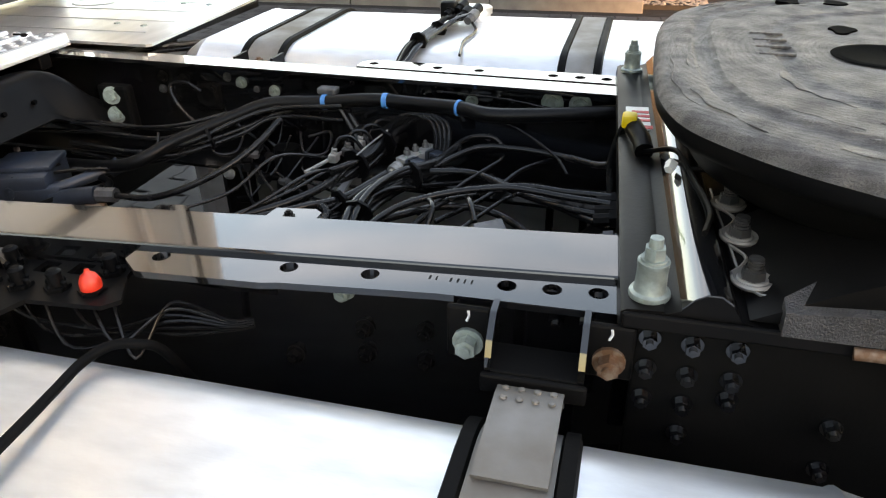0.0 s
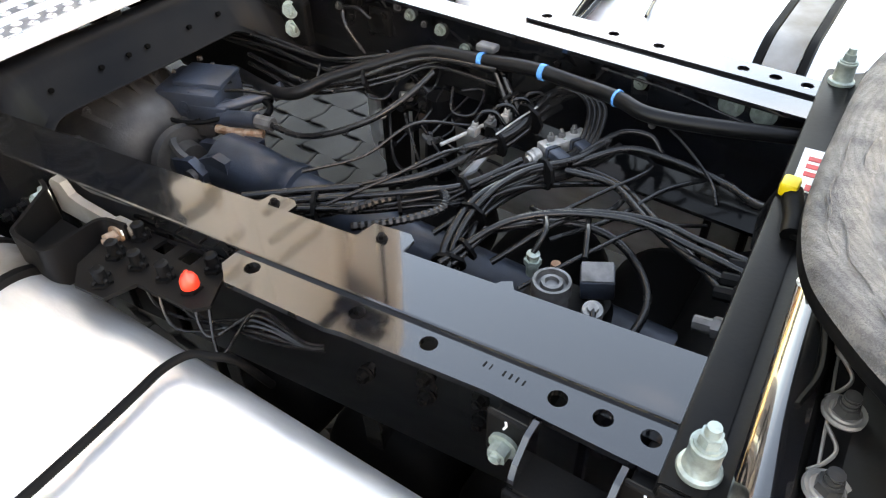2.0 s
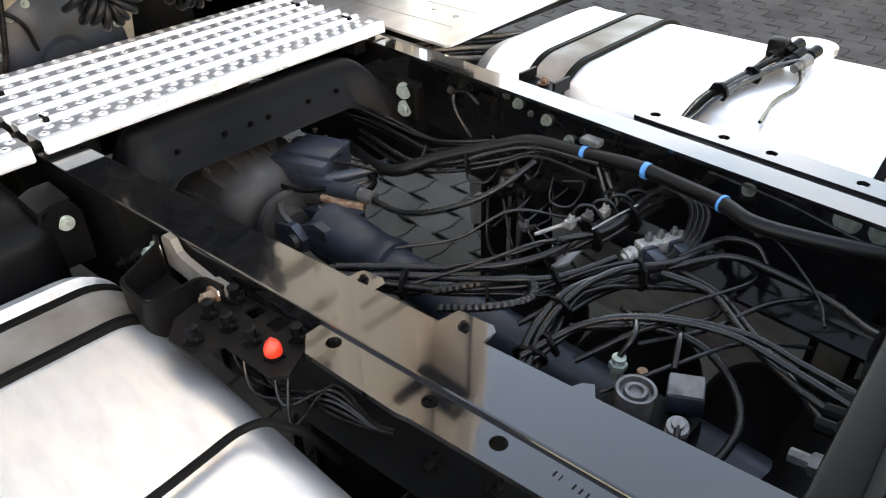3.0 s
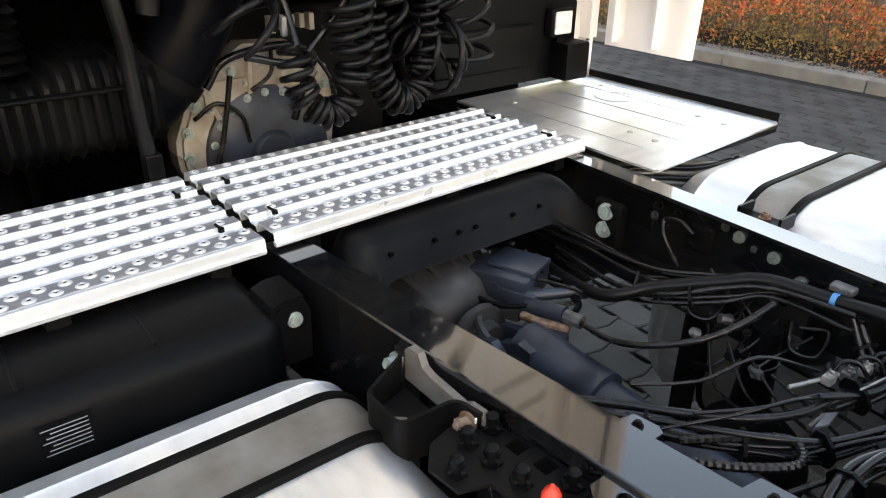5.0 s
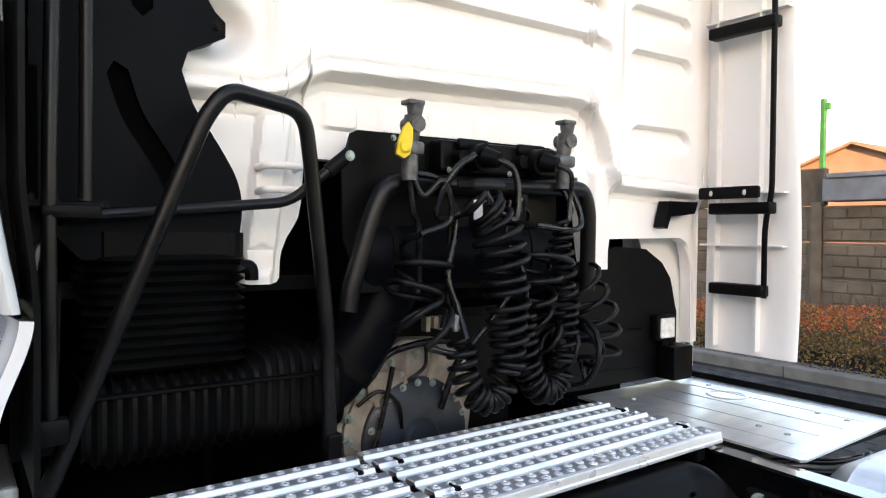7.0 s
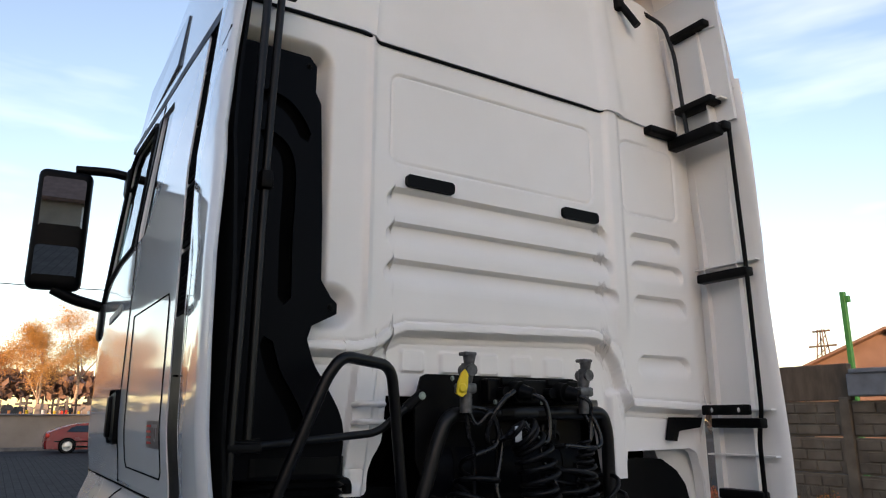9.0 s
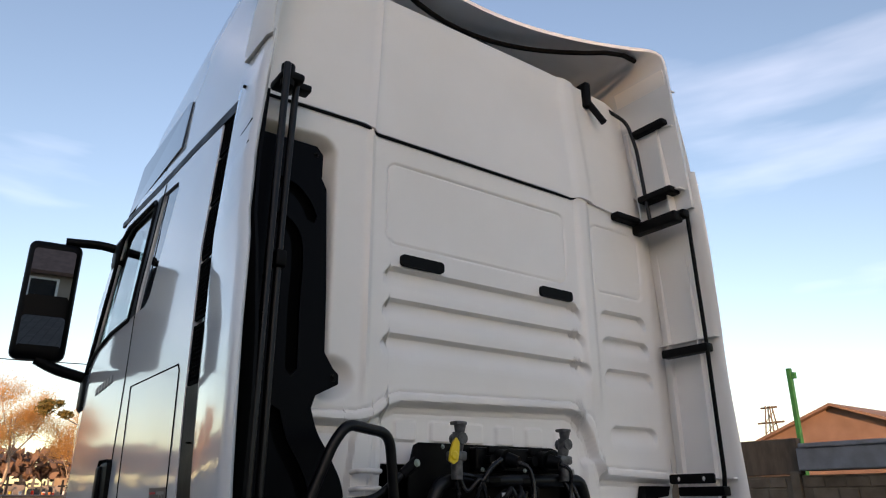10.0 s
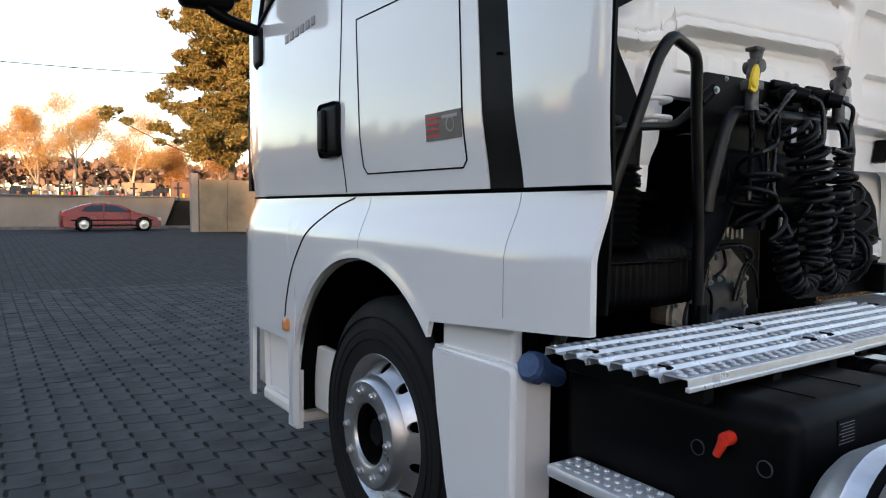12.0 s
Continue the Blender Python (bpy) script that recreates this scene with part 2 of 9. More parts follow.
CONCRETE = surface("fence_concrete", (0.165, 0.132, 0.100), (0.105, 0.083, 0.063), rough=(0.8, 0.95), scale=4, fine=70, bump=0.6, rand=0.22, spec=0.15)
CAP_GREY = surface("fence_cap", (0.20, 0.21, 0.23), (0.14, 0.14, 0.15), rough=(0.6, 0.8), scale=4, fine=70, bump=0.3)
PLASTER = surface("pale_plaster", (0.31, 0.265, 0.225), (0.255, 0.215, 0.18), rough=(0.85, 0.95), scale=1.2, fine=60, bump=0.3)
TAN_PANEL = surface("brown_panel", (0.26, 0.195, 0.125), (0.20, 0.145, 0.09), rough=(0.6, 0.8), scale=2, fine=60, bump=0.3)
TARP = surface("tan_roof_sheet", (0.20, 0.125, 0.09), (0.15, 0.092, 0.066), rough=(0.7, 0.85), scale=0.8, fine=12, bump=0.4)
CAR_RED = surface("dark_red_lacquer", (0.24, 0.012, 0.014), (0.18, 0.010, 0.011), rough=(0.2, 0.3), scale=3, bump=0.0, coat=0.12, spec=0.3)
ROOF_TILE = surface("roof_tile", (0.12, 0.065, 0.048), (0.085, 0.046, 0.034), rough=(0.7, 0.85), scale=3, fine=30, bump=0.5)
GREEN_POST = surface("green_paint", (0.012, 0.11, 0.022), (0.010, 0.075, 0.016), rough=(0.4, 0.55), scale=10)
BARK = surface("bark", (0.13, 0.09, 0.06), (0.07, 0.05, 0.035), rough=(0.8, 0.95), scale=8, fine=50, bump=0.6, stretch=(1, 1, 0.3))
BIRCH = surface("birch_bark", (0.42, 0.36, 0.29), (0.22, 0.17, 0.12), rough=(0.8, 0.95), scale=8, fine=50, bump=0.4)


def leaf_material(name, a, b, through=0.35):
    m, t, p = nodes_of(name)
    gi = t.nodes.new("ShaderNodeNewGeometry")
    ramp = t.nodes.new("ShaderNodeValToRGB")
    ramp.color_ramp.elements[0].color, ramp.color_ramp.elements[1].color = (*a, 1), (*b, 1)
    t.links.new(gi.outputs["Random Per Island"], ramp.inputs[0])
    t.links.new(ramp.outputs[0], p.inputs["Base Color"])
    p.inputs["Roughness"].default_value = 0.6
    tr = t.nodes.new("ShaderNodeBsdfTranslucent")
    t.links.new(ramp.outputs[0], tr.inputs["Color"])
    mx = t.nodes.new("ShaderNodeMixShader")
    mx.inputs[0].default_value = through
    t.links.new(p.outputs[0], mx.inputs[1])
    t.links.new(tr.outputs[0], mx.inputs[2])
    t.links.new(mx.outputs[0], t.nodes["Material Output"].inputs["Surface"])
    return m


LEAF_GOLD = leaf_material("golden_leaves", (0.62, 0.37, 0.12), (0.44, 0.27, 0.09), 0.5)
LEAF_RUST = leaf_material("rust_leaves", (0.50, 0.25, 0.07), (0.35, 0.185, 0.06), 0.5)
# distance haze is put into these duller leaf colours
HILL_WOOD = leaf_material("haze_dulled_far_wood", (0.20, 0.125, 0.085), (0.13, 0.085, 0.065), 0.15)
NEEDLE = leaf_material("pine_needles", (0.085, 0.085, 0.020), (0.24, 0.165, 0.040), 0.4)
HEDGE_A = leaf_material("red_hedge_leaves", (0.60, 0.085, 0.045), (0.62, 0.25, 0.06), 0.35)
HEDGE_B = leaf_material("ochre_hedge_leaves", (0.34, 0.19, 0.045), (0.20, 0.16, 0.045), 0.3)
GRASS = leaf_material("grass_blades", (0.06, 0.10, 0.03), (0.09, 0.12, 0.04), 0.2)


# ---- mesh tools ----
def root(name, label, category, group="", kind="", at=(0, 0, 0)):
    ob = new(name)
    ob.location = at
    ob.empty_display_size = 0.05
    return tagged(ob, label, category, group, kind)


def part(name, bm, material, parent=None, label="", smooth=None, category="", group="", kind=""):
    """Links a bmesh as one mesh object, in world coordinates, under its thing."""
    me = bpy.data.meshes.new(name)
    bmesh.ops.recalc_face_normals(bm, faces=bm.faces)
    if smooth is not None:
        lim = math.cos(radians(smooth))
        for f in bm.faces:
            f.smooth = True
        for e in bm.edges:
            lf = e.link_faces
            if len(lf) == 2:
                e.smooth = lf[0].normal.dot(lf[1].normal) > lim
    bm.to_mesh(me)
    bm.free()
    me.materials.append(material)
    ob = new(name, me)
    if parent is not None:
        ob.parent = parent
        off = Vector(parent.location)
        p = parent.parent
        while p is not None:
            off += Vector(p.location)
            p = p.parent
        ob.location = -off
    return tagged(ob, label, category, group, kind)


def B():
    return bmesh.new()


def box(bm, x0, x1, y0, y1, z0, z1, bev=0.0, seg=2, m=None):
    mat = Matrix.Translation(((x0 + x1) / 2, (y0 + y1) / 2, (z0 + z1) / 2)) @ Matrix.Diagonal((abs(x1 - x0), abs(y1 - y0), abs(z1 - z0), 1))
    vs = bmesh.ops.create_cube(bm, size=1, matrix=mat)["verts"]
    if bev:
        es = list({e for v in vs for e in v.link_edges})
        r = bmesh.ops.bevel(bm, geom=es, offset=bev, segments=seg, affect="EDGES", profile=0.5)
        vs = list({v for f in r["faces"] for v in f.verts} | {v for v in vs if v.is_valid})
    if m is not None:
        bmesh.ops.transform(bm, matrix=m, verts=[v for v in vs if v.is_valid])
    return bm


def cyl(bm, p0, p1, r, r2=None, n=16):
    p0, p1 = Vector(p0), Vector(p1)
    d = p1 - p0
    q = d.to_track_quat("Z", "Y").to_matrix().to_4x4()
    bmesh.ops.create_cone(bm, cap_ends=True, segments=n, radius1=r, radius2=r if r2 is None else r2, depth=d.length,
                          matrix=Matrix.Translation((p0 + p1) / 2) @ q)
    return bm


def lathe(bm, prof, origin, axis, n=32, close=False):
    """Turns (radius, along) pairs round an axis through origin."""
    q = Vector(axis).to_track_quat("Z", "Y").to_matrix()
    o = Vector(origin)
    rings = []
    for r, a in prof:
        rings.append([bm.verts.new(o + q @ Vector((r * math.cos(2 * math.pi * i / n), r * math.sin(2 * math.pi * i / n), a))) for i in range(n)])
    for a, b in zip(rings, rings[1:]):
        for i in range(n):
            bm.faces.new((a[i], a[(i + 1) % n], b[(i + 1) % n], b[i]))
    for ring, flag in ((rings[0], prof[0][0] > 1e-4), (rings[-1], prof[-1][0] > 1e-4)):
        if close and flag:
            bm.faces.new(ring)
    return bm


def spline(pts, per=6):
    """A smooth line through the points (Catmull-Rom)."""
    P = [Vector(p) for p in pts]
    P = [P[0] * 2 - P[1]] + P + [P[-1] * 2 - P[-2]]
    out = []
    for i in range(1, len(P) - 2):
        a, b, c, d = P[i - 1:i + 3]
        for k in range(per):
            t = k / per
            out.append(0.5 * ((2 * b) + (c - a) * t + (2 * a - 5 * b + 4 * c - d) * t * t + (3 * b - a - 3 * c + d) * t ** 3))
    out.append(P[-2])
    return out


def rounded(pts, r, seg=5):
    """A polyline with its corners rounded to the radius r."""
    P = [Vector(p) for p in pts]
    out = [P[0]]
    for a, b, c in zip(P, P[1:], P[2:]):
        u, w = (a - b), (c - b)
        k = min(r, u.length * 0.45, w.length * 0.45)
        s, e = b + u.normalized() * k, b + w.normalized() * k
        for i in range(seg + 1):
            t = i / seg
            out.append(s * (1 - t) ** 2 + b * 2 * t * (1 - t) + e * t * t)
    out.append(P[-1])
    return out


def tube(bm, line, r, n=8, caps=True, ridge=0.0):
    """A round tube along a line of points. ridge: every second ring is wider, as on corrugated hose."""
    line = [Vector(p) for p in line]
    up = Vector((0.13, 0.21, 0.97))
    rings = []
    for i, p in enumerate(line):
        d = (line[min(i + 1, len(line) - 1)] - line[max(i - 1, 0)])
        if d.length < 1e-9:
            continue
        d.normalize()
        a = up - d * up.dot(d)
        if a.length < 1e-3:
            a = Vector((1, 0, 0)) - d * d.x
        a.normalize()
        up = a
        b = d.cross(a)
        rad = (r(i / (len(line) - 1)) if callable(r) else r) + (ridge if i % 2 else 0.0)
        rings.append([bm.verts.new(p + a * rad * math.cos(2 * math.pi * k / n) + b * rad * math.sin(2 * math.pi * k / n)) for k in range(n)])
    for a, b in zip(rings, rings[1:]):
        for k in range(n):
            bm.faces.new((a[k], a[(k + 1) % n], b[(k + 1) % n], b[k]))
    if caps:
        bm.faces.new(rings[0])
        bm.faces.new(rings[-1])
    return bm


def plate(bm, outer, axis, a, b, holes=(), bev=0.0):
    """A flat plate: an outline with holes in the plane across an axis, from a to b along it. x: (y, z); y: (x, z); z: (x, y)."""
    put = {"x": lambda u, v: (a, u, v), "y": lambda u, v: (u, a, v), "z": lambda u, v: (u, v, a)}[axis]
    n0 = len(bm.faces)
    edges = []
    for ring in (outer, *holes):
        vs = [bm.verts.new(put(*p)) for p in ring]
        edges += [bm.edges.new((vs[i], vs[(i + 1) % len(vs)])) for i in range(len(vs))]
    r = bmesh.ops.triangle_fill(bm, use_beauty=True, use_dissolve=False, edges=edges)
    fs = [f for f in r["geom"] if isinstance(f, bmesh.types.BMFace)]
    d = {"x": (b - a, 0, 0), "y": (0, b - a, 0), "z": (0, 0, b - a)}[axis]
    ex = bmesh.ops.extrude_face_region(bm, geom=fs)
    bmesh.ops.translate(bm, vec=d, verts=[g for g in ex["geom"] if isinstance(g, bmesh.types.BMVert)])
    return bm


def circle(cx, cy, r, n=16):
    return [(cx + r * math.cos(2 * math.pi * i / n), cy + r * math.sin(2 * math.pi * i / n)) for i in range(n)]


def rrect(x0, x1, y0, y1, r, n=5):
    out = []
    for cx, cy, s in ((x1 - r, y1 - r, 0), (x0 + r, y1 - r, 90), (x0 + r, y0 + r, 180), (x1 - r, y0 + r, 270)):
        for i in range(n + 1):
            t = radians(s + 90 * i / n)
            out.append((cx + r * math.cos(t), cy + r * math.sin(t)))
    return out


def loft(bm, sections, closed=True, caps=True):
    """Skins a row of sections with equal numbers of points."""
    rings = [[bm.verts.new(p) for p in s] for s in sections]
    n = len(rings[0])
    for a, b in zip(rings, rings[1:]):
        for i in range(n if closed else n - 1):
            bm.faces.new((a[i], a[(i + 1) % n], b[(i + 1) % n], b[i]))
    if caps and closed:
        bm.faces.new(rings[0])
        bm.faces.new(rings[-1])
    return bm


def sstep(a, b, v):
    t = min(1.0, max(0.0, (v - a) / (b - a)))
    return t * t * (3 - 2 * t)


def lerp_line(pts, x):
    """The height of a polyline given by its corners, at x."""
    if x <= pts[0][0]:
        return pts[0][1]
    for (x0, y0), (x1, y1) in zip(pts, pts[1:]):
        if x <= x1:
            return y0 + (y1 - y0) * (x - x0) / (x1 - x0) if x1 > x0 else y1
    return pts[-1][1]


def hexbolt(bm, p, d, r, h, washer=True):
    """A hexagon bolt head with its washer, standing on p along d."""
    p, d = Vector(p), Vector(d).normalized()
    if washer:
        cyl(bm, p, p + d * h * 0.25, r * 1.45, n=14)
    cyl(bm, p + d * h * 0.2, p + d * h, r, n=6)
    cyl(bm, p + d * h, p + d * h * 1.25, r * 0.55, n=10)
    return bm


def bolt(parent, p, d, r, h, material=None, name="bolt", label=""):
    return part(name, hexbolt(B(), p, d, r, h), material or ZINC, parent, label, smooth=40)


# ---- ground ----
def ground_z(x, y):
    """Level under the truck; the yard climbs gently to the street in front of it."""
    return 0.38 * sstep(6.0, 28.0, -x)


bm = B()
xs = [-400, -200, -120, -80, -60, -45] + [-36 + i * 1.5 for i in range(34)] + [20, 40, 80, 200, 400]
ys = [-400, -150, -60, -30, -20, -14, -10, -7, -4, -2, 0, 2, 4, 6.2, 6.21, 10, 20, 40, 90, 200, 400]
gv = [[bm.verts.new((x, y, ground_z(x, y) - 0.012)) for y in ys] for x in xs]
for i in range(len(xs) - 1):
    for j in range(len(ys) - 1):
        bm.faces.new((gv[i][j], gv[i + 1][j], gv[i + 1][j + 1], gv[i][j + 1]))
ground = part("ground", bm, SAND_JOINT, None, "sandy ground bed under the paved yard", smooth=60, category="ground", kind="structure")

# the street in front, a sheet of asphalt on the bed
bm = B()
sv = [[bm.verts.new((x, y, ground_z(x, y) + 0.002)) for y in (-300, -60, -20, 0, 20, 60, 300)] for x in (-33.6, -32, -30.5, -29.5, -28.6)]
for i in range(4):
    for j in range(6):
        bm.faces.new((sv[i][j], sv[i + 1][j], sv[i + 1][j + 1], sv[i][j + 1]))
part("road", bm, ASPHALT, None, "grey asphalt street in evening shade", category="road", kind="structure")

# paved yard: interlocking concrete blocks
PW, PH = 0.205, 0.165


def paver_mesh(bm, cx, cy, cz, tilt=0.0):
    """One zigzag block with bevelled edges."""
    w, h, k = PW / 2 - 0.003, PH / 2 - 0.003, 0.016
    ring = [(-w + k, -h), (-w * 0.3, -h), (w * 0.3, -h - k), (w - k, -h - k), (w, -h), (w + k, 0), (w, h), (w - k, h - k), (w * 0.3, h - k), (-w * 0.3, h), (-w + k, h), (-w, h - k * 0.5), (-w + k, 0), (-w, -h + k * 0.5)]
    lo = [bm.verts.new((cx + a, cy + b, cz - 0.012)) for a, b in ring]
    mi = [bm.verts.new((cx + a, cy + b, cz - 0.004 + a * tilt)) for a, b in ring]
    hi = [bm.verts.new((cx + a * 0.95, cy + b * 0.94, cz + a * tilt)) for a, b in ring]
    n = len(ring)
    for p, q in ((lo, mi), (mi, hi)):
        for i in range(n):
            bm.faces.new((p[i], p[(i + 1) % n], q[(i + 1) % n], q[i]))
    bm.faces.new(hi)


def paver_spots(x0, x1, y0, y1):
    j = math.floor(y0 / PH)
    while j * PH < y1:
        i = math.floor(x0 / PW)
        while i * PW < x1:
            yield i * PW + (PW / 2 if j % 2 else 0), j * PH
            i += 1
        j += 1


NEAR = (-4.6, -2.55, -2.6, -1.45)
rng = random.Random(3)
bm = B()
for px, py in paver_spots(-11.0, 2.6, -6.5, 6.0):
    if NEAR[0] < px < NEAR[1] and NEAR[2] < py < NEAR[3]:
        continue
    if px > -2.2 and py < -2.6:
        continue
    paver_mesh(bm, px, py, ground_z(px, py) + rng.uniform(-0.0015, 0.0015), rng.uniform(-0.012, 0.012))
part("pavement", bm, PAVER, ground, "grey interlocking concrete blocks", kind="stuff")

# the far blocks, in strips that follow the slope
m, t, p = nodes_of("far_paving")
tc = t.nodes.new("ShaderNodeTexCoord")
bk = t.nodes.new("ShaderNodeTexBrick")
bk.inputs["Scale"].default_value = 1.0
bk.inputs["Brick Width"].default_value, bk.inputs["Row Height"].default_value, bk.inputs["Mortar Size"].default_value = PW, PH, 0.008
bk.inputs["Color1"].default_value, bk.inputs["Color2"].default_value, bk.inputs["Mortar"].default_value = (0.050, 0.049, 0.048, 1), (0.036, 0.0355, 0.035, 1), (0.020, 0.019, 0.0185, 1)
t.links.new(tc.outputs["Object"], bk.inputs["Vector"])
t.links.new(bk.outputs["Color"], p.inputs["Base Color"])
fb = t.nodes.new("ShaderNodeBump")
fb.inputs["Strength"].default_value, fb.inputs["Distance"].default_value = 0.6, 0.004
t.links.new(bk.outputs["Fac"], fb.inputs["Height"])
fb.invert = True
t.links.new(fb.outputs[0], p.inputs["Normal"])
p.inputs["Roughness"].default_value = 0.9
p.inputs["Specular IOR Level"].default_value = 0.1
FAR_PAVING = m
bm = B()


def far_sheet(x_list, y_list):
    vv = [[bm.verts.new((x, y, ground_z(x, y) - 0.004)) for y in y_list] for x in x_list]
    for i in range(len(x_list) - 1):
        for j in range(len(y_list) - 1):
            bm.faces.new((vv[i][j], vv[i + 1][j], vv[i + 1][j + 1], vv[i][j + 1]))


far_sheet([-28.6, -27.5, -26] + [-24.5 + i * 1.5 for i in range(10)], [-40, -6.5, 0, 6.2])
far_sheet([-11.0, -8, -6, -2.2], [-40, -20, -6.5])
far_sheet([-2.2, 2.6, 30], [-40, -20, -2.6])
far_sheet([2.6, 30], [-2.6, 6.2])
part("far_pavement", bm, FAR_PAVING, ground, "grey block paving running off across the yard", kind="stuff")

# ---- kerb, hedge and fence beside the yard ----
for k in range(16):
    x0 = -22 + k * 1.5
    part("kerb", box(B(), x0 + 0.004, x0 + 1.496, 6.22, 6.42, ground_z(x0, 0) - 0.05, ground_z(x0, 0) + 0.11, 0.012), KERB, None,
         "weathered concrete kerb stone along the hedge", category="kerb", group="kerb stones", kind="structure")


def leaf_cloud(bm, spots, size, rng, stretch=1.0):
    """Many small four-cornered leaves."""
    for c in spots:
        a = Vector((rng.gauss(0, 1), rng.gauss(0, 1), rng.gauss(0, 1))).normalized()
        b = a.cross(Vector((rng.gauss(0, 1), rng.gauss(0, 1), rng.gauss(0, 1)))).normalized()
        s = size * rng.uniform(0.6, 1.3)
        c = Vector(c)
        bm.faces.new([bm.verts.new(c + a * s * u * stretch + b * s * v) for u, v in ((-1, 0), (0, -0.55), (1, 0), (0, 0.55))])


def hedge(x0, x1, y0, y1, h, seed):
    rng = random.Random(seed)
    thing = root("hedge", "low barberry hedge with red and ochre autumn leaves", "hedge", "hedges along the fence")
    red, ochre, twigs = B(), B(), B()
    for _ in range(int((x1 - x0) * 2600)):
        x, y = rng.uniform(x0, x1), rng.uniform(y0, y1)
        top = h * (0.72 + 0.28 * noise.noise((x * 1.7, y * 1.7, seed))) * (1 - 0.35 * ((2 * (y - y0) / (y1 - y0) - 1) ** 2))
        z = top * (1 - rng.random() ** 2.2 * 0.9) + rng.gauss(0, 0.02)
        leaf_cloud(red if noise.noise((x * 0.9, z * 2.2, 4 + y)) + rng.uniform(-0.3, 0.3) > 0.02 + 0.5 * (0.6 - z / h) else ochre, [(x, y, max(z, 0.05))], 0.022, rng)
    for _ in range(int((x1 - x0) * 26)):
        x, y = rng.uniform(x0, x1), rng.uniform(y0 + 0.1, y1 - 0.1)
        tube(twigs, [(x, y, 0), (x + rng.gauss(0, 0.05), y + rng.gauss(0, 0.05), h * 0.4), (x + rng.gauss(0, 0.12), y + rng.gauss(0, 0.12), h * 0.9)], 0.004, 4)
    part("twig", twigs, BARK, thing, "brown twigs", kind="stuff")
    part("red_leaves", red, HEDGE_A, thing, "red leaves")
    part("ochre_leaves", ochre, HEDGE_B, thing, "ochre leaves")


for i, (a, b) in enumerate(((-3.6, -1.4), (-1.4, 0.8), (-5.8, -3.6), (0.8, 2.6))):
    hedge(a, b, 6.75, 7.75, 0.98, 11 + i)

# gravel strip between the kerb and the hedge
bm = B()
rng = random.Random(8)
for _ in range(5200):
    x, y, s = rng.uniform(-6, 2.6), rng.uniform(6.43, 7.0), rng.uniform(0.008, 0.02)
    bmesh.ops.create_icosphere(bm, subdivisions=1, radius=s, matrix=Matrix.Translation((x, y, 0.03 + s * 0.3)) @ Matrix.Diagonal((1.3, 1, 0.7, 1)))
part("gravel", bm, KERB, None, "brown gravel strip under the hedge", category="gravel", kind="stuff")
part("soil", box(B(), -22, 20, 6.42, 8.3, -0.01, 0.035), SAND_JOINT, None, "dark soil bed along the fence", category="soil", kind="structure")


def fence_bay(x0, w, top):
    """A bay of precast concrete fence: post, four planks, each with raised stones."""
    bay = root("concrete_fence_bay", "precast concrete fence bay with stone-pattern planks", "fence", "fence bays", at=(x0, 8.25, 0))
    part("post", box(B(), x0 - 0.07, x0 + 0.07, 8.18, 8.32, 0, top + 0.05, 0.015), CONCRETE, bay)
    n = 4
    h = top / n
    rng = random.Random(int(x0 * 10) + 900)
    for k in range(n):
        z0 = k * h
        pk = part("plank", box(B(), x0 + 0.075, x0 + w - 0.075, 8.225, 8.275, z0 + 0.006, z0 + h - 0.006, 0.01), CONCRETE, bay)
        for row in range(3):
            zz = z0 + 0.03 + row * (h - 0.05) / 3
            x = x0 + 0.10 + (0.12 if row % 2 else 0)
            while x < x0 + w - 0.22:
                L = rng.uniform(0.24, 0.36)
                L = min(L, x0 + w - 0.10 - x)
                part("stone", box(B(), x, x + L - 0.02, 8.205, 8.226, zz, zz + (h - 0.05) / 3 - 0.018, 0.007, 1), CONCRETE, pk)
                x += L
    return bay


for k in range(4):
    fence_bay(-3.20 + (k - 1) * 2.05, 2.05, 1.95)
# weathered board and grey coping that stand on the fence
cap = root("fence_coping", "grey sheet-metal coping on the concrete fence", "coping", kind="structure")
bm = B()
box(bm, -3.06, 0.9, 8.05, 8.45, 2.0, 2.30, 0.02)
box(bm, -3.0, 0.9, 8.02, 8.48, 2.30, 2.36, 0.01)
part("sheet", bm, CAP_GREY, cap)
part("timber_board", box(B(), -7.4, -3.1, 8.19, 8.31, 1.955, 2.45, 0.01), BARK, None, "weathered brown boards on top of the fence", category="board")

pole = root("green_post", "green painted steel post behind the fence", "post")
part("shaft", box(B(), -6.15, -6.05, 13.95, 14.05, 0, 4.46, 0.01), GREEN_POST, pole)
part("bracket", box(B(), -6.05, -5.96, 13.96, 14.04, 4.22, 4.36, 0.008), GREEN_POST, pole)


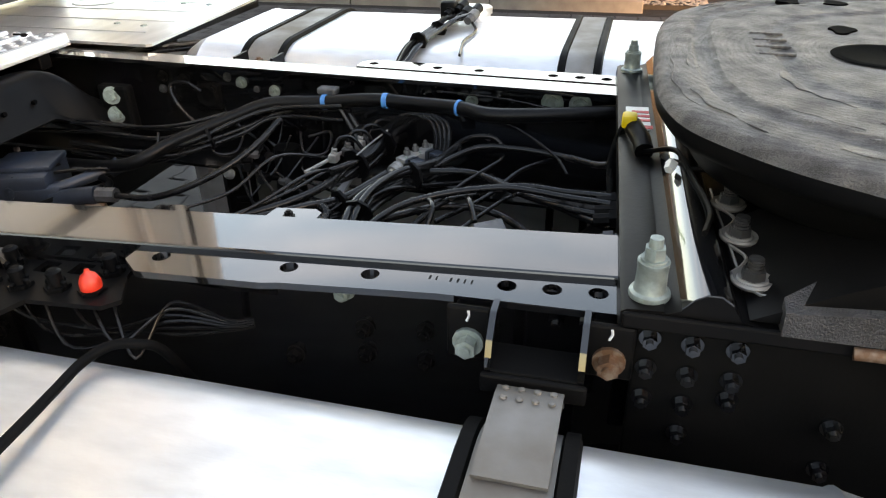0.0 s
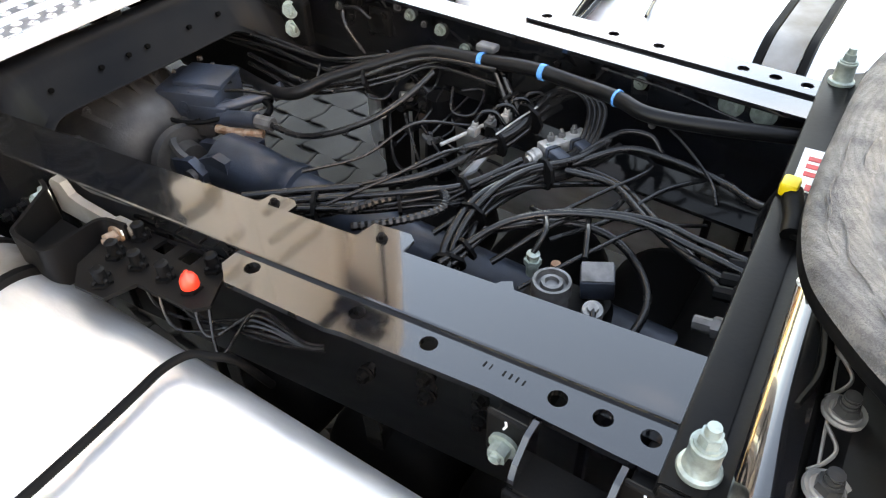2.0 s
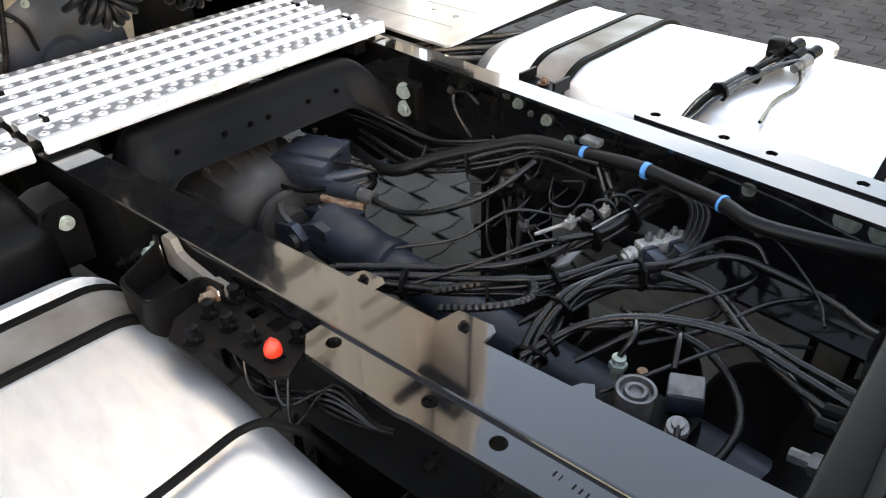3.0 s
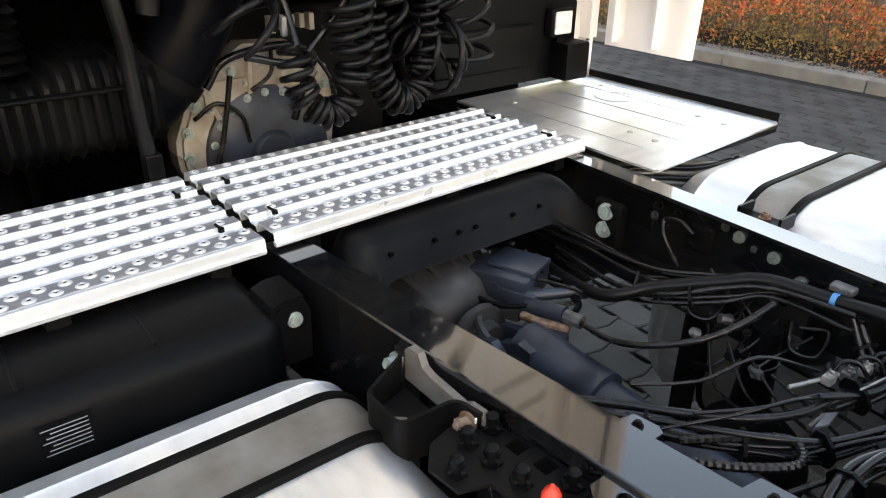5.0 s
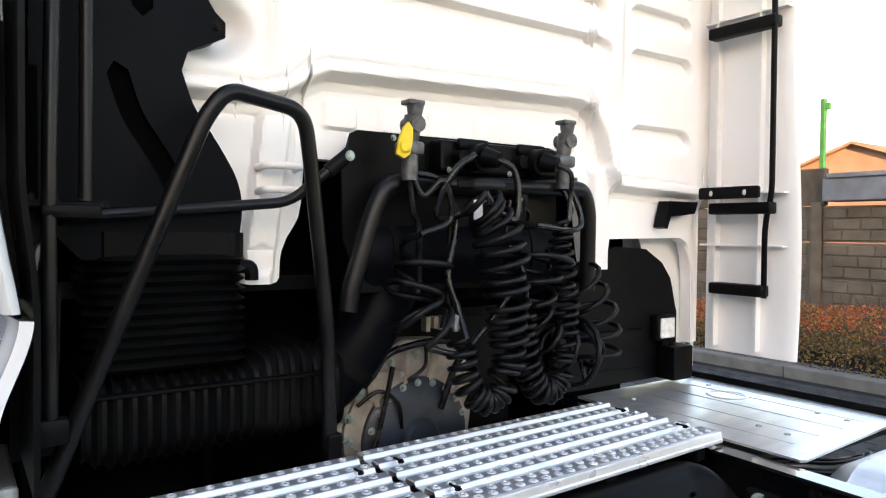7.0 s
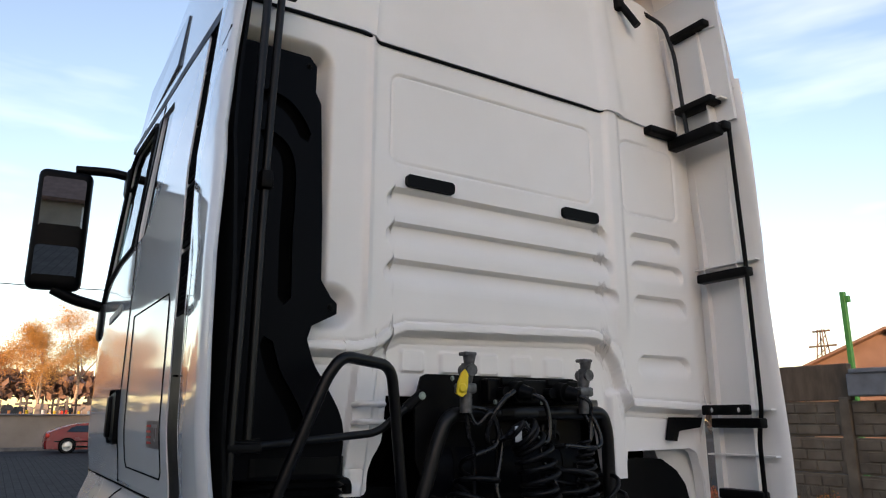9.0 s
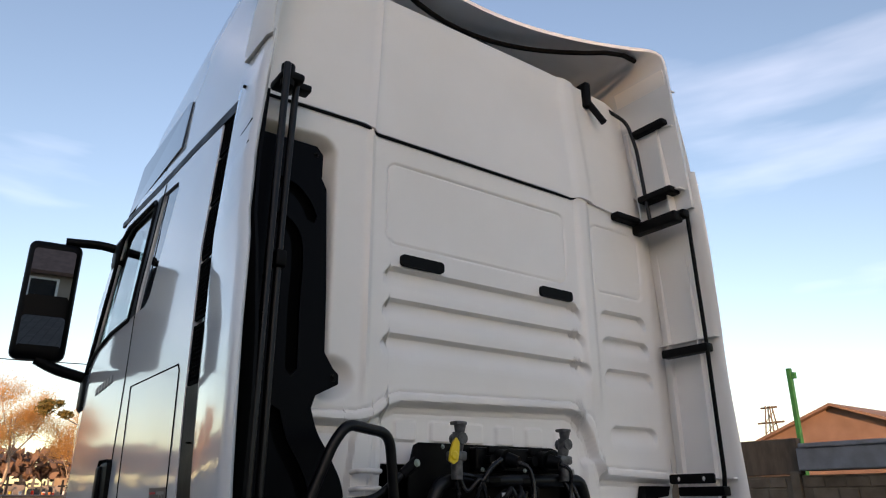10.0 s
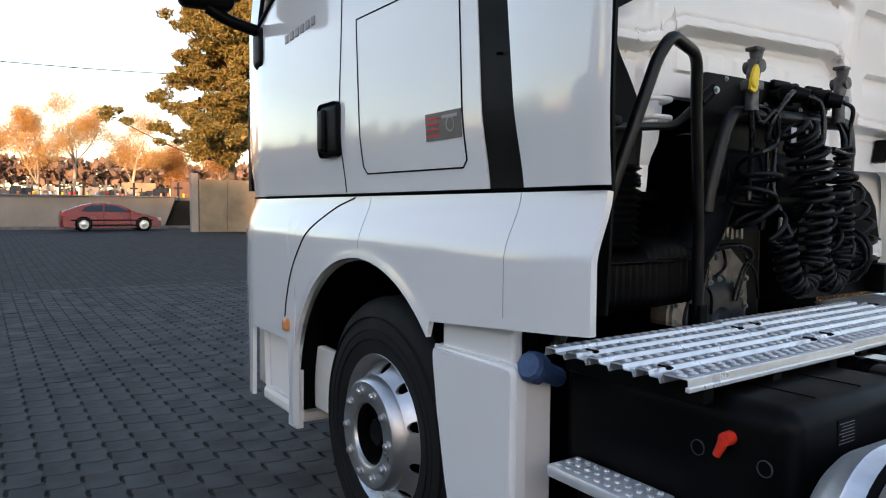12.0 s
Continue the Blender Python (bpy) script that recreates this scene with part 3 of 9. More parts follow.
def gable_house(name, label, cx, cy, w, d, eave, ridge, turn, wall_mat, roof_mat, windows=0):
    """A house: walls, a pitched roof with overhang, windows with frames on its long sides."""
    h = root(name, label, "house", at=(0, 0, 0))
    M = Matrix.Translation((cx, cy, 0)) @ Matrix.Rotation(radians(turn), 4, "Z")
    bm = B()
    plate(bm, [(-d / 2, 0), (d / 2, 0), (d / 2, eave), (0, ridge), (-d / 2, eave)], "x", -w / 2, w / 2)
    bmesh.ops.transform(bm, matrix=M, verts=bm.verts)
    part("wall", bm, wall_mat, h)
    for s in (-1, 1):
        bm = B()
        k = (ridge - eave) / (d / 2)
        o = 0.5
        plate(bm, [(s * (d / 2 + o), eave - k * o), (0, ridge), (0, ridge + 0.16), (s * (d / 2 + o), eave - k * o + 0.16)], "x", -w / 2 - o, w / 2 + o)
        bmesh.ops.transform(bm, matrix=M, verts=bm.verts)
        part("roof_side", bm, roof_mat, h)
    for i in range(windows):
        for s in (-1, 1):
            x = -w / 2 + (i + 0.5) * w / windows
            y = s * d / 2
            bm = box(B(), x - 0.65, x + 0.65, y - 0.06, y + 0.06, 1.0, 2.3, 0.02)
            bmesh.ops.transform(bm, matrix=M, verts=bm.verts)
            win = part("window", bm, PAPER, h, "white window frame")
            bm = box(B(), x - 0.55, x + 0.55, y - 0.075, y + 0.075, 1.1, 2.2)
            bmesh.ops.transform(bm, matrix=M, verts=bm.verts)
            part("pane", bm, DARK_GLASS, win)
    return h


gable_house("shed", "low shed with a reddish tent-like pitched roof", -17.6, 44.0, 8.0, 10.0, 4.75, 6.6, 90, TARP, TARP)
tower = root("lattice_mast", "distant lattice mast with wires over the roofs", "mast")
bm = B()
for sx in (-1, 1):
    for sy in (-1, 1):
        tube(bm, [(-43 + sx * 1.2, 78 + sy * 1.2, 0), (-43 + sx * 0.25, 78 + sy * 0.25, 11.9)], 0.08, 5)
for k in range(9):
    z, r = k * 1.25, 1.2 - k * 0.1
    for a, b in (((-1, -1), (1, 1)), ((1, -1), (-1, 1))):
        tube(bm, [(-43 + a[0] * r, 78 + a[1] * r, z), (-43 + b[0] * (r - 0.1), 78 + b[1] * (r - 0.1), z + 1.25)], 0.05, 4)
part("lattice", bm, BARK, tower)
bm = B()
box(bm, -44.6, -41.4, 77.9, 78.1, 9.9, 10.1)
box(bm, -44.0, -42.0, 77.9, 78.1, 11.6, 11.8)
part("crossarm", bm, BARK, tower)

# ---- the street side in front: cemetery wall, gate wall, trees ----
cw = root("cemetery_wall", "long low plastered cemetery wall with a pale coping", "wall", kind="structure")
part("plaster_face", plate(B(), [(-60, 0.3), (5.1, 0.3), (5.7, 1.86), (-60, 1.86)], "x", -35.0, -34.6), PLASTER, cw)
part("coping", box(B(), -35.15, -34.45, -60, 5.8, 1.86, 1.93, 0.02), CAP_GREY, cw)
part("pavement_edge", box(B(), -34.6, -33.5, -60, 6.4, 0.2, 0.50, 0.02), KERB, cw)
gw = root("gate_wall", "tan panelled gate wall with a pale post", "wall", kind="structure")
part("post", box(B(), -28.5, -28.2, 4.87, 5.15, 0.2, 2.8, 0.02), PLASTER, gw, "pale gate post")
for i in range(4):
    y0 = 5.16 + i * 1.25
    part("panel", box(B(), -28.42, -28.27, y0 + 0.03, y0 + 1.2, 0.2, 2.55, 0.02), TAN_PANEL, gw)
    part("pillar", box(B(), -28.46, -28.22, y0 + 1.19, y0 + 1.28, 0.2, 2.62, 0.01), TAN_PANEL, gw)
for i, (y0, y1, z1, mt, nm) in enumerate(((-1.0, 1.2, 3.4, TAN_PANEL, "garden_wall"), (2.5, 14.0, 3.6, ROOF_TILE, "brick_wall"))):
    part(nm, box(B(), -52 - i, -51.6 - i, y0 + 7, y1 + 7, 0.5, z1 - 0.3, 0.02), mt, None, "far wall glowing in the evening sun", category="wall", kind="structure")

# gravestones behind the cemetery wall
rng = random.Random(21)
proto = None
for k in range(230):
    y, x, s = rng.uniform(-20, 6.5), rng.uniform(-48, -35.8), rng.uniform(0.7, 1.25)
    if proto is None or k % 9 == 0:
        proto = root("gravestone", "small grey gravestone among flowers and lanterns", "gravestone", "gravestones behind the wall")
        bm = B()
        if k % 2:
            plate(bm, rrect(-0.24, 0.24, 0, 0.62, 0.12), "x", -0.05, 0.05)
        else:
            box(bm, -0.04, 0.04, -0.045, 0.045, 0, 0.95, 0.006)
            box(bm, -0.035, 0.035, -0.21, 0.21, 0.60, 0.69, 0.006)
        part("stone", bm, (KERB, CAST_BLUE, CAST_DARK, PLASTER)[k // 9 % 4], proto)
        bm = B()
        box(bm, 0.06, 0.7, -0.26, 0.26, 0, 0.16, 0.015)
        part("slab", bm, (KERB, CAST_BLUE)[k // 9 % 2], proto)
        lantern = part("lantern", cyl(B(), (0.4, 0.08, 0.16), (0.4, 0.08, 0.36), 0.06, n=8), (RED_CAP, ORANGE, YELLOW, PAPER)[k // 9 % 4], proto)
        proto.location = (x, y, 1.72)
    else:
        copy_thing(proto, pose(x, y, 1.72, 0, 0, rng.uniform(-15, 15)) @ Matrix.Diagonal((s, s, s, 1)))
part("cemetery_ground", box(B(), -66, -35.0, -60, 20, 0.3, 1.73), SAND_JOINT, None, "raised cemetery ground behind the wall", category="ground", kind="structure")


def broadleaf(name, label, x, y, z0, height, spread, seed, leaf_mat, bark_mat, leaves=5200, size=0.13, thin=1.0):
    """A tapered trunk with forking limbs and a loose crown of separate leaf clumps."""
    rng = random.Random(seed)
    tree = root(name, label, "tree", "street trees", at=(x, y, z0))
    wood, crown = B(), B()
    tips = []

    def limb(p, d, length, r, depth):
        pts = [p]
        for i in range(4):
            d = (d + Vector((rng.gauss(0, 0.14), rng.gauss(0, 0.14), rng.gauss(0.04, 0.08)))).normalized()
            pts.append(pts[-1] + d * length / 4)
        r1 = r * 0.55
        tube(wood, spline(pts, 2), lambda t: r + (r1 - r) * t, 6 if depth < 2 else 4)
        if depth >= 3:
            tips.extend(pts[1:])
            return
        for k in range(rng.choice((3, 4)) if depth else rng.choice((5, 6, 7))):
            t = rng.uniform(0.3, 1.0)
            q = pts[min(4, int(t * 4))]
            a = rng.uniform(0, 2 * math.pi)
            nd = (d * 0.75 + Vector((math.cos(a), math.sin(a), rng.uniform(0.05, 0.5))) * spread).normalized()
            limb(q, nd, length * rng.uniform(0.42, 0.62), r1 * rng.uniform(0.5, 0.75), depth + 1)
        tips.append(pts[-1])

    limb(Vector((x, y, z0)), Vector((0, 0, 1)), height * 0.72, height * 0.018, 0)
    per = max(1, int(leaves / max(1, len(tips))))
    spots = []
    for c in tips:
        for _ in range(per):
            spots.append(c + Vector((rng.gauss(0, 0.3), rng.gauss(0, 0.3), rng.gauss(-0.05, 0.28))) * thin)
    leaf_cloud(crown, spots, size, rng)
    part("trunk", wood, bark_mat, tree, smooth=60)
    part("crown", crown, leaf_mat, tree)
    return tree


TREE_ROWS = ((-60, 3.6, 8.6, 1, LEAF_GOLD), (-58, 1.4, 7.6, 2, LEAF_GOLD), (-61, 8.0, 7.6, 3, LEAF_GOLD), (-60, -2.4, 5.6, 4, LEAF_RUST), (-62, 12.2, 5.8, 5, LEAF_RUST), (-60, 15.4, 6.4, 6, LEAF_RUST), (-57, -7, 6.4, 7, LEAF_GOLD), (-60, -12, 7.4, 8, LEAF_GOLD))
for tx, ty, th, seed, lm in TREE_ROWS:
    broadleaf("birch_tree", "tall birch with thin golden autumn leaves in low sun", tx, ty, 1.7, th, 0.62, seed, lm, BIRCH, leaves=21000, size=0.052, thin=1.35)


def pine(x, y, z0, height, seed):
    """A pine: a leaning trunk with flat tufted limbs of needle sprays."""
    rng = random.Random(seed)
    tree = root("pine_tree", "tall pine with ragged green-brown needle tufts", "tree", "street trees", at=(x, y, z0))
    wood, crown = B(), B()
    tube(wood, spline([(x, y, z0), (x + 0.2, y - 0.1, z0 + height * 0.5), (x - 0.1, y + 0.1, z0 + height)], 4), lambda t: 0.22 * (1 - 0.85 * t), 8)
    spots = []
    for k in range(84):
        t = 0.26 + 0.74 * ((k + rng.random()) / 84) ** 0.9
        a = rng.uniform(0, 2 * math.pi)
        reach = (1.10 - t) ** 0.8 * height * 0.50 * rng.uniform(0.5, 1.1) + 0.35
        p0 = Vector((x, y, z0 + height * t))
        d = Vector((math.cos(a), math.sin(a), rng.uniform(-0.05, 0.35)))
        pts = [p0, p0 + d * reach * 0.5 + Vector((0, 0, -0.1)), p0 + d * reach + Vector((0, 0, 0.25))]
        line = spline(pts, 5)
        tube(wood, line, lambda s: 0.055 * (1 - 0.8 * s), 4)
        for _ in range(rng.randint(7, 11)):
            c = line[rng.randint(2, len(line) - 1)] + Vector((rng.gauss(0, 0.22), rng.gauss(0, 0.22), rng.gauss(0.10, 0.13)))
            big = rng.uniform(0.22, 0.48)
            for _ in range(int(150 * big / 0.35)):
                v = Vector((rng.gauss(0, 1), rng.gauss(0, 1), rng.gauss(0, 1))).normalized() * big * rng.random() ** 0.45
                spots.append(c + Vector((v.x, v.y, v.z * 0.6)))
    leaf_cloud(crown, spots, 0.060, rng, 1.9)
    part("trunk", wood, BARK, tree, smooth=60)
    part("crown", crown, NEEDLE, tree)


pine(-31.0, 7.4, 0.3, 11.2, 5)


def thuja(x, y, z0, height, seed):
    """A narrow column of dark scale-leaf sprays round a stem."""
    rng = random.Random(seed)
    tree = root("thuja", "narrow dark green columnar conifer in the cemetery", "tree", "cemetery conifers", at=(x, y, z0))
    part("trunk", tube(B(), [(x, y, z0), (x, y, z0 + height * 0.9)], lambda t: 0.09 * (1 - 0.8 * t), 6), BARK, tree)
    spots = []
    for _ in range(1500):
        t = rng.random() ** 1.3
        r = height * 0.13 * (1 - t) ** 0.7 * rng.uniform(0.7, 1.08)
        a = rng.uniform(0, 2 * math.pi)
        spots.append((x + r * math.cos(a), y + r * math.sin(a), z0 + 0.15 + t * height))
    crown = B()
    leaf_cloud(crown, spots, 0.16, rng, 1.3)
    part("crown", crown, NEEDLE, tree)


rng = random.Random(31)
for k in range(14):
    thuja(-63 + 1.2 * k + rng.uniform(-0.4, 0.4), -21 - 0.9 * k + rng.uniform(-0.5, 0.5), 1.7, rng.uniform(4.6, 7.0), 40 + k)

# far wooded rise
bm = B()
rng = random.Random(14)
spots = []
for _ in range(9000):
    y = rng.uniform(-60, 90)
    top = 8.2 + 1.6 * noise.noise((y * 0.06, 3, 1)) + 1.2 * noise.noise((y * 0.3, 1, 5))
    spots.append((-115 + rng.gauss(0, 4), y, rng.uniform(0.4, 1.0) ** 0.6 * top))
leaf_cloud(bm, spots, 0.8, rng)
part("far_wood", bm, HILL_WOOD, None, "far wooded rise in autumn colour dulled for haze", category="wood", kind="stuff")
bm = B()
rng = random.Random(15)
spots = []
for _ in range(5000):
    x = rng.uniform(-60, 10)
    top = 5.0 + 1.6 * noise.noise((x * 0.1, 3, 9)) + 1.0 * noise.noise((x * 0.5, 1, 5))
    spots.append((x, 62 + rng.gauss(0, 2), rng.random() ** 0.6 * top))
leaf_cloud(bm, spots, 0.5, rng)
part("far_trees", bm, HILL_WOOD, None, "far tree line behind the fence", category="wood", kind="stuff")

# two unseen houses, added to shade yard and street from the low sun
gable_house("shade_house", "unseen plastered house with a tiled roof, added to shade the yard", 21.0, -14.8, 15.0, 9.0, 4.8, 7.55, 58, PLASTER, ROOF_TILE, 4)
gable_house("tall_shade_house", "unseen tall plastered house with a tiled roof, added to shade the street", 12.6, -28.3, 17.0, 10.0, 6.6, 9.8, 58, PLASTER, ROOF_TILE, 4)
# seen only in reflections; its shade is put into the grey walls
gable_house("side_house", "plain house beside the yard, walls in shade grey, with a grey roof", -16.0, -26.0, 20.0, 10.0, 4.6, 7.6, 20, SHADE_GREY_WALL, CAP_GREY, 5)
gable_house("long_house", "long low house with a dark tiled roof behind the yard", 36.0, 1.0, 34.0, 9.0, 2.7, 4.7, 90, PLASTER, ROOF_TILE, 8)
# overhead wire
part("overhead_wire", tube(B(), spline([(-40, -40, 9.0), (-36, -1.4, 7.85), (-33, 20, 8.7)], 10), 0.024, 5), RUBBER, None, "thin overhead wire against the sky", category="wire")


# ---- parked red car in the street ----
car = root("red_car", "dark red five-door saloon car in the street", "car", at=(-31.0, 2.27, 0.38))
CY, CX, CZ = 2.27, -31.0, 0.385


SIDE = [(-1.90, 0.16), (-1.94, 0.34), (-1.93, 0.60), (-1.88, 0.80), (-1.80, 0.845), (-1.42, 1.00), (-1.15, 1.085), (-0.85, 1.15), (-0.45, 1.18), (0.0, 1.16), (0.24, 1.10), (0.50, 0.99), (0.92, 0.765), (1.30, 0.69), (1.62, 0.60), (1.80, 0.52), (1.90, 0.42), (1.93, 0.28), (1.88, 0.15), (1.40, 0.13), (0.0, 0.12), (-1.4, 0.13)]


def car_half(y, z):
    """Half the car's width: fuller at the waist, drawn in to the roof and the ends."""
    return (0.79 - 0.03 * sstep(0.45, 0.15, z) - 0.20 * sstep(0.74, 1.18, z)) * (1 - 0.16 * sstep(1.2, 1.95, abs(y)) ** 2)


secs = []
for k in range(13):
    u = -1 + 2 * k / 12
    shrink = 1 - 0.035 * sstep(0.7, 1.0, abs(u))
    secs.append([(CX + u * car_half(y, z), CY + y * shrink, CZ + 0.6 + (z - 0.6) * shrink) for y, z in SIDE])
part("body", loft(B(), secs), CAR_RED, car, "dark red body", smooth=50)


def car_pane(name, pts, label, mt):
    bm = B()
    loft(bm, [[(CX + car_half(y, z) * 0.985 + d, CY + y, CZ + z) for y, z in pts] for d in (0.0, 0.016)])
    return part(name, bm, mt, car, label)


car_pane("side_window", [(-1.20, 0.83), (-0.42, 0.81), (-0.40, 1.07), (-0.80, 1.06), (-1.05, 0.98)], "side window", DARK_GLASS)
car_pane("side_window", [(-0.36, 0.81), (0.60, 0.80), (0.42, 0.92), (0.10, 1.05), (-0.34, 1.07)], "side window", DARK_GLASS)
for y in (-0.39, 0.62):
    part("door_gap", tube(B(), [(CX + car_half(y, z) + 0.002, CY + y, CZ + z) for z in (0.24, 0.5, 0.78)], 0.006, 4), SHADE_BLACK, car)
part("rub_strip", tube(B(), [(CX + car_half(y, 0.46) + 0.004, CY + y, CZ + 0.46) for y in (-1.6, -0.8, 0.0, 0.8, 1.5)], 0.022, 6), PLASTIC, car, "black rubbing strip")
part("door_mirror", box(B(), CX + 0.76, CX + 0.90, CY + 0.52, CY + 0.64, CZ + 0.80, CZ + 0.90, 0.03, 2), CAR_RED, car)
for y in (-1.13, 1.14):
    # no opening is cut; a flat black disc gives the arch's shade
    part("arch", lathe(B(), [(0.0, 0.0), (0.315, 0.0), (0.315, 0.012), (0.0, 0.012)], (CX + 0.765, CY + y, CZ + 0.29), (1, 0, 0), 28), SHADE_BLACK, car, "black disc for the shade in the wheel arch")
for y in (-1.13, 1.14):
    for s in (-1, 1):
        bm = B()
        lathe(bm, [(0.19, 0.0), (0.20, 0.02), (0.25, 0.025), (0.275, 0.0), (0.28, -0.10), (0.26, -0.17), (0.19, -0.17)], (CX + s * 0.80, CY + y, CZ + 0.28), (s, 0, 0), 28)
        wh = part("wheel", bm, TYRE, car, "black tyre", smooth=40)
        bm = B()
        lathe(bm, [(0.0, 0.03), (0.06, 0.03), (0.10, 0.015), (0.18, 0.02), (0.195, 0.0)], (CX + s * 0.80, CY + y, CZ + 0.28), (s, 0, 0), 28)
        part("wheel_cover", bm, WHEEL_ALLOY, wh, "silver wheel cover", smooth=40)
part("head_lamp", box(B(), CX + 0.45, CX + 0.69, CY + 1.70, CY + 1.86, CZ + 0.44, CZ + 0.56, 0.03, 2), LAMP_LENS, car, "clear head lamp")
part("tail_lamp", box(B(), CX + 0.50, CX + 0.70, CY - 1.92, CY - 1.78, CZ + 0.60, CZ + 0.76, 0.03, 2), RED_CAP, car, "red tail lamp")
part("sill_trim", box(B(), CX + 0.80, CX + 0.84, CY - 0.95, CY + 0.95, CZ + 0.22, CZ + 0.28, 0.01), PLASTIC, car)


# ---- truck cab ----
cab = root("truck_cab", "white high-roof truck cab with side air deflectors", "truck cab")
LEFT, RIGHT = 1.245, 1.262


def tuck(x, z):
    """How far the cab's flank leans in towards the roof and the nose."""
    return max(0.0, z - 2.5) * 0.10 + max(0.0, -2.05 - x) ** 2 * 0.6 + 0.022 * sstep(1.68, 1.41, z)


def slice_heights(bm, heights):
    """Cuts a mesh level at the given heights, so that it can be bent there."""
    for z in heights:
        bmesh.ops.bisect_plane(bm, geom=bm.verts[:] + bm.edges[:] + bm.faces[:], plane_co=(0, 0, z), plane_no=(0, 0, 1))


WAIST = (1.44, 1.47, 1.50, 1.53, 1.56, 1.59, 1.62, 1.65, 1.68)


def flank_y(x, z):
    """The outer face of the lower flank: tucked in at the waist seam, fuller below it."""
    y = 1.268 - 0.052 * sstep(1.225, 1.418, z) - 0.006 * sstep(1.1, 0.5, z)
    return y - max(0.0, -2.06 - x) ** 2 * 0.6 - 0.012 * sstep(0.24, 0.37, x)


def lean_side(bm, s):
    for v in bm.verts:
        v.co.y -= s * tuck(v.co.x, v.co.z)


def rr_dist(y, z, y0, y1, z0, z1, r):
    qy, qz = abs(y - (y0 + y1) / 2) - (y1 - y0) / 2 + r, abs(z - (z0 + z1) / 2) - (z1 - z0) / 2 + r
    return math.hypot(max(qy, 0), max(qz, 0)) + min(max(qy, qz), 0) - r


ARCH = [(-1.3, 1.90), (-0.66, 1.905), (-0.585, 1.925), (-0.53, 1.965), (-0.47, 1.99), (0.46, 2.02), (0.53, 2.0), (0.585, 1.93), (0.61, 1.86), (0.632, 1.77), (0.68, 1.736), (1.3, 1.715)]
WALL_FOOT = [(-1.2, 1.70), (-0.90, 1.70), (-0.885, 1.46), (-0.712, 1.46), (-0.708, 1.442), (-0.697, 1.431), (-0.680, 1.428), (-0.612, 1.427), (-0.600, 1.430), (-0.592, 1.442), (-0.590, 1.49), (-0.586, 1.512), (-0.572, 1.547), (-0.552, 1.578), (-0.540, 1.60), (-0.532, 1.64), (-0.528, 1.70), (-0.524, 1.76), (0.50, 1.76), (0.530, 1.60), (0.548, 1.45), (0.565, 1.437), (0.640, 1.437), (0.655, 1.46), (0.668, 1.545), (1.075, 1.55), (1.12, 1.53), (1.155, 1.47), (1.172, 1.40), (1.185, 1.12), (1.25, 1.12)]
LOUVRES = [(-0.555, 0.57, 2.522), (-0.555, 0.58, 2.388), (-0.56, 0.60, 2.246), (0.715, 1.06, 2.530), (0.715, 1.064, 2.394), (0.718, 1.075, 2.235), (0.725, 1.065, 1.960)]


def wall_relief(y, z):
    x = 0.0
    x -= 0.035 * sstep(1.10, 1.24, abs(y))
    x += 0.014 * math.exp(-((y + 0.632) / 0.014) ** 2) * sstep(1.95, 2.1, z)
    x += 0.018 * (sstep(0.565, 0.60, y) - sstep(0.645, 0.69, y)) * sstep(1.95, 2.2, z)
    for y0, y1, z0, z1 in ((-0.545, 0.49, 2.625, 2.985), (0.69, 1.055, 2.628, 2.985)):
        d = rr_dist(y, z, y0, y1, z0, z1, 0.045)
        x -= 0.007 * math.exp(-(d / 0.006) ** 2) + 0.003 * sstep(0.0, -0.015, d)
    for y0, y1, zt in LOUVRES:
        d = rr_dist(y, z, y0, y1, zt - 0.105, zt, 0.05)
        x -= 0.030 * sstep(0.004, -0.007, d) * (1 - sstep(zt - 0.012, zt - 0.10, z) * 0.97)
    # bay behind the intake duct
    d = rr_dist(y, z, -1.6, -0.80, 2.02, 3.0, 0.07)
    x -= 0.10 * sstep(0.02, -0.05, d)
    d = math.hypot((y + 0.775) * 0.8, z - 2.05)
    x -= 0.05 * sstep(0.09, 0.03, d)
    za = lerp_line(ARCH, y)
    slope = (lerp_line(ARCH, y + 0.02) - lerp_line(ARCH, y - 0.02)) / 0.04
    off = (z - za) / math.sqrt(1 + slope * slope)
    x -= 0.055 * sstep(0.002, -0.022, off)
    x += 0.011 * sstep(0.036, 0.026, off) - 0.006 * math.exp(-((off - 0.034) / 0.006) ** 2)
    x -= 0.004 * math.exp(-((off + 0.045) / 0.005) ** 2)
    # pressed pockets under the arch
    for k in range(6):
        yc = -0.42 + k * 0.17
        x += 0.010 * sstep(0.005, -0.006, rr_dist(y, z, yc - 0.05, yc + 0.05, 1.845, 1.925, 0.012))
    lean = 0.12 * (z - 1.515)
    x += 0.026 * sstep(0.008, -0.010, rr_dist(y - lean, z, -0.692, -0.606, 1.40, 1.87, 0.02))
    x -= 0.006 * math.exp(-((z - 1.514) / 0.003) ** 2) * sstep(0.004, -0.004, rr_dist(y, z, -0.70, -0.59, 1.40, 1.62, 0.01))
    x -= 0.010 * sstep(0.006, -0.008, rr_dist(y, z, -0.668, -0.624, 1.455, 1.53, 0.02))
    x += 0.010 * sstep(0.006, -0.006, rr_dist(y - lean * 0.6, z, -0.575, -0.545, 1.66, 1.86, 0.015))
    x += 0.03 * sstep(0.015, -0.015, rr_dist(y, z, 0.552, 0.64, 1.40, 1.80, 0.03))
    return x


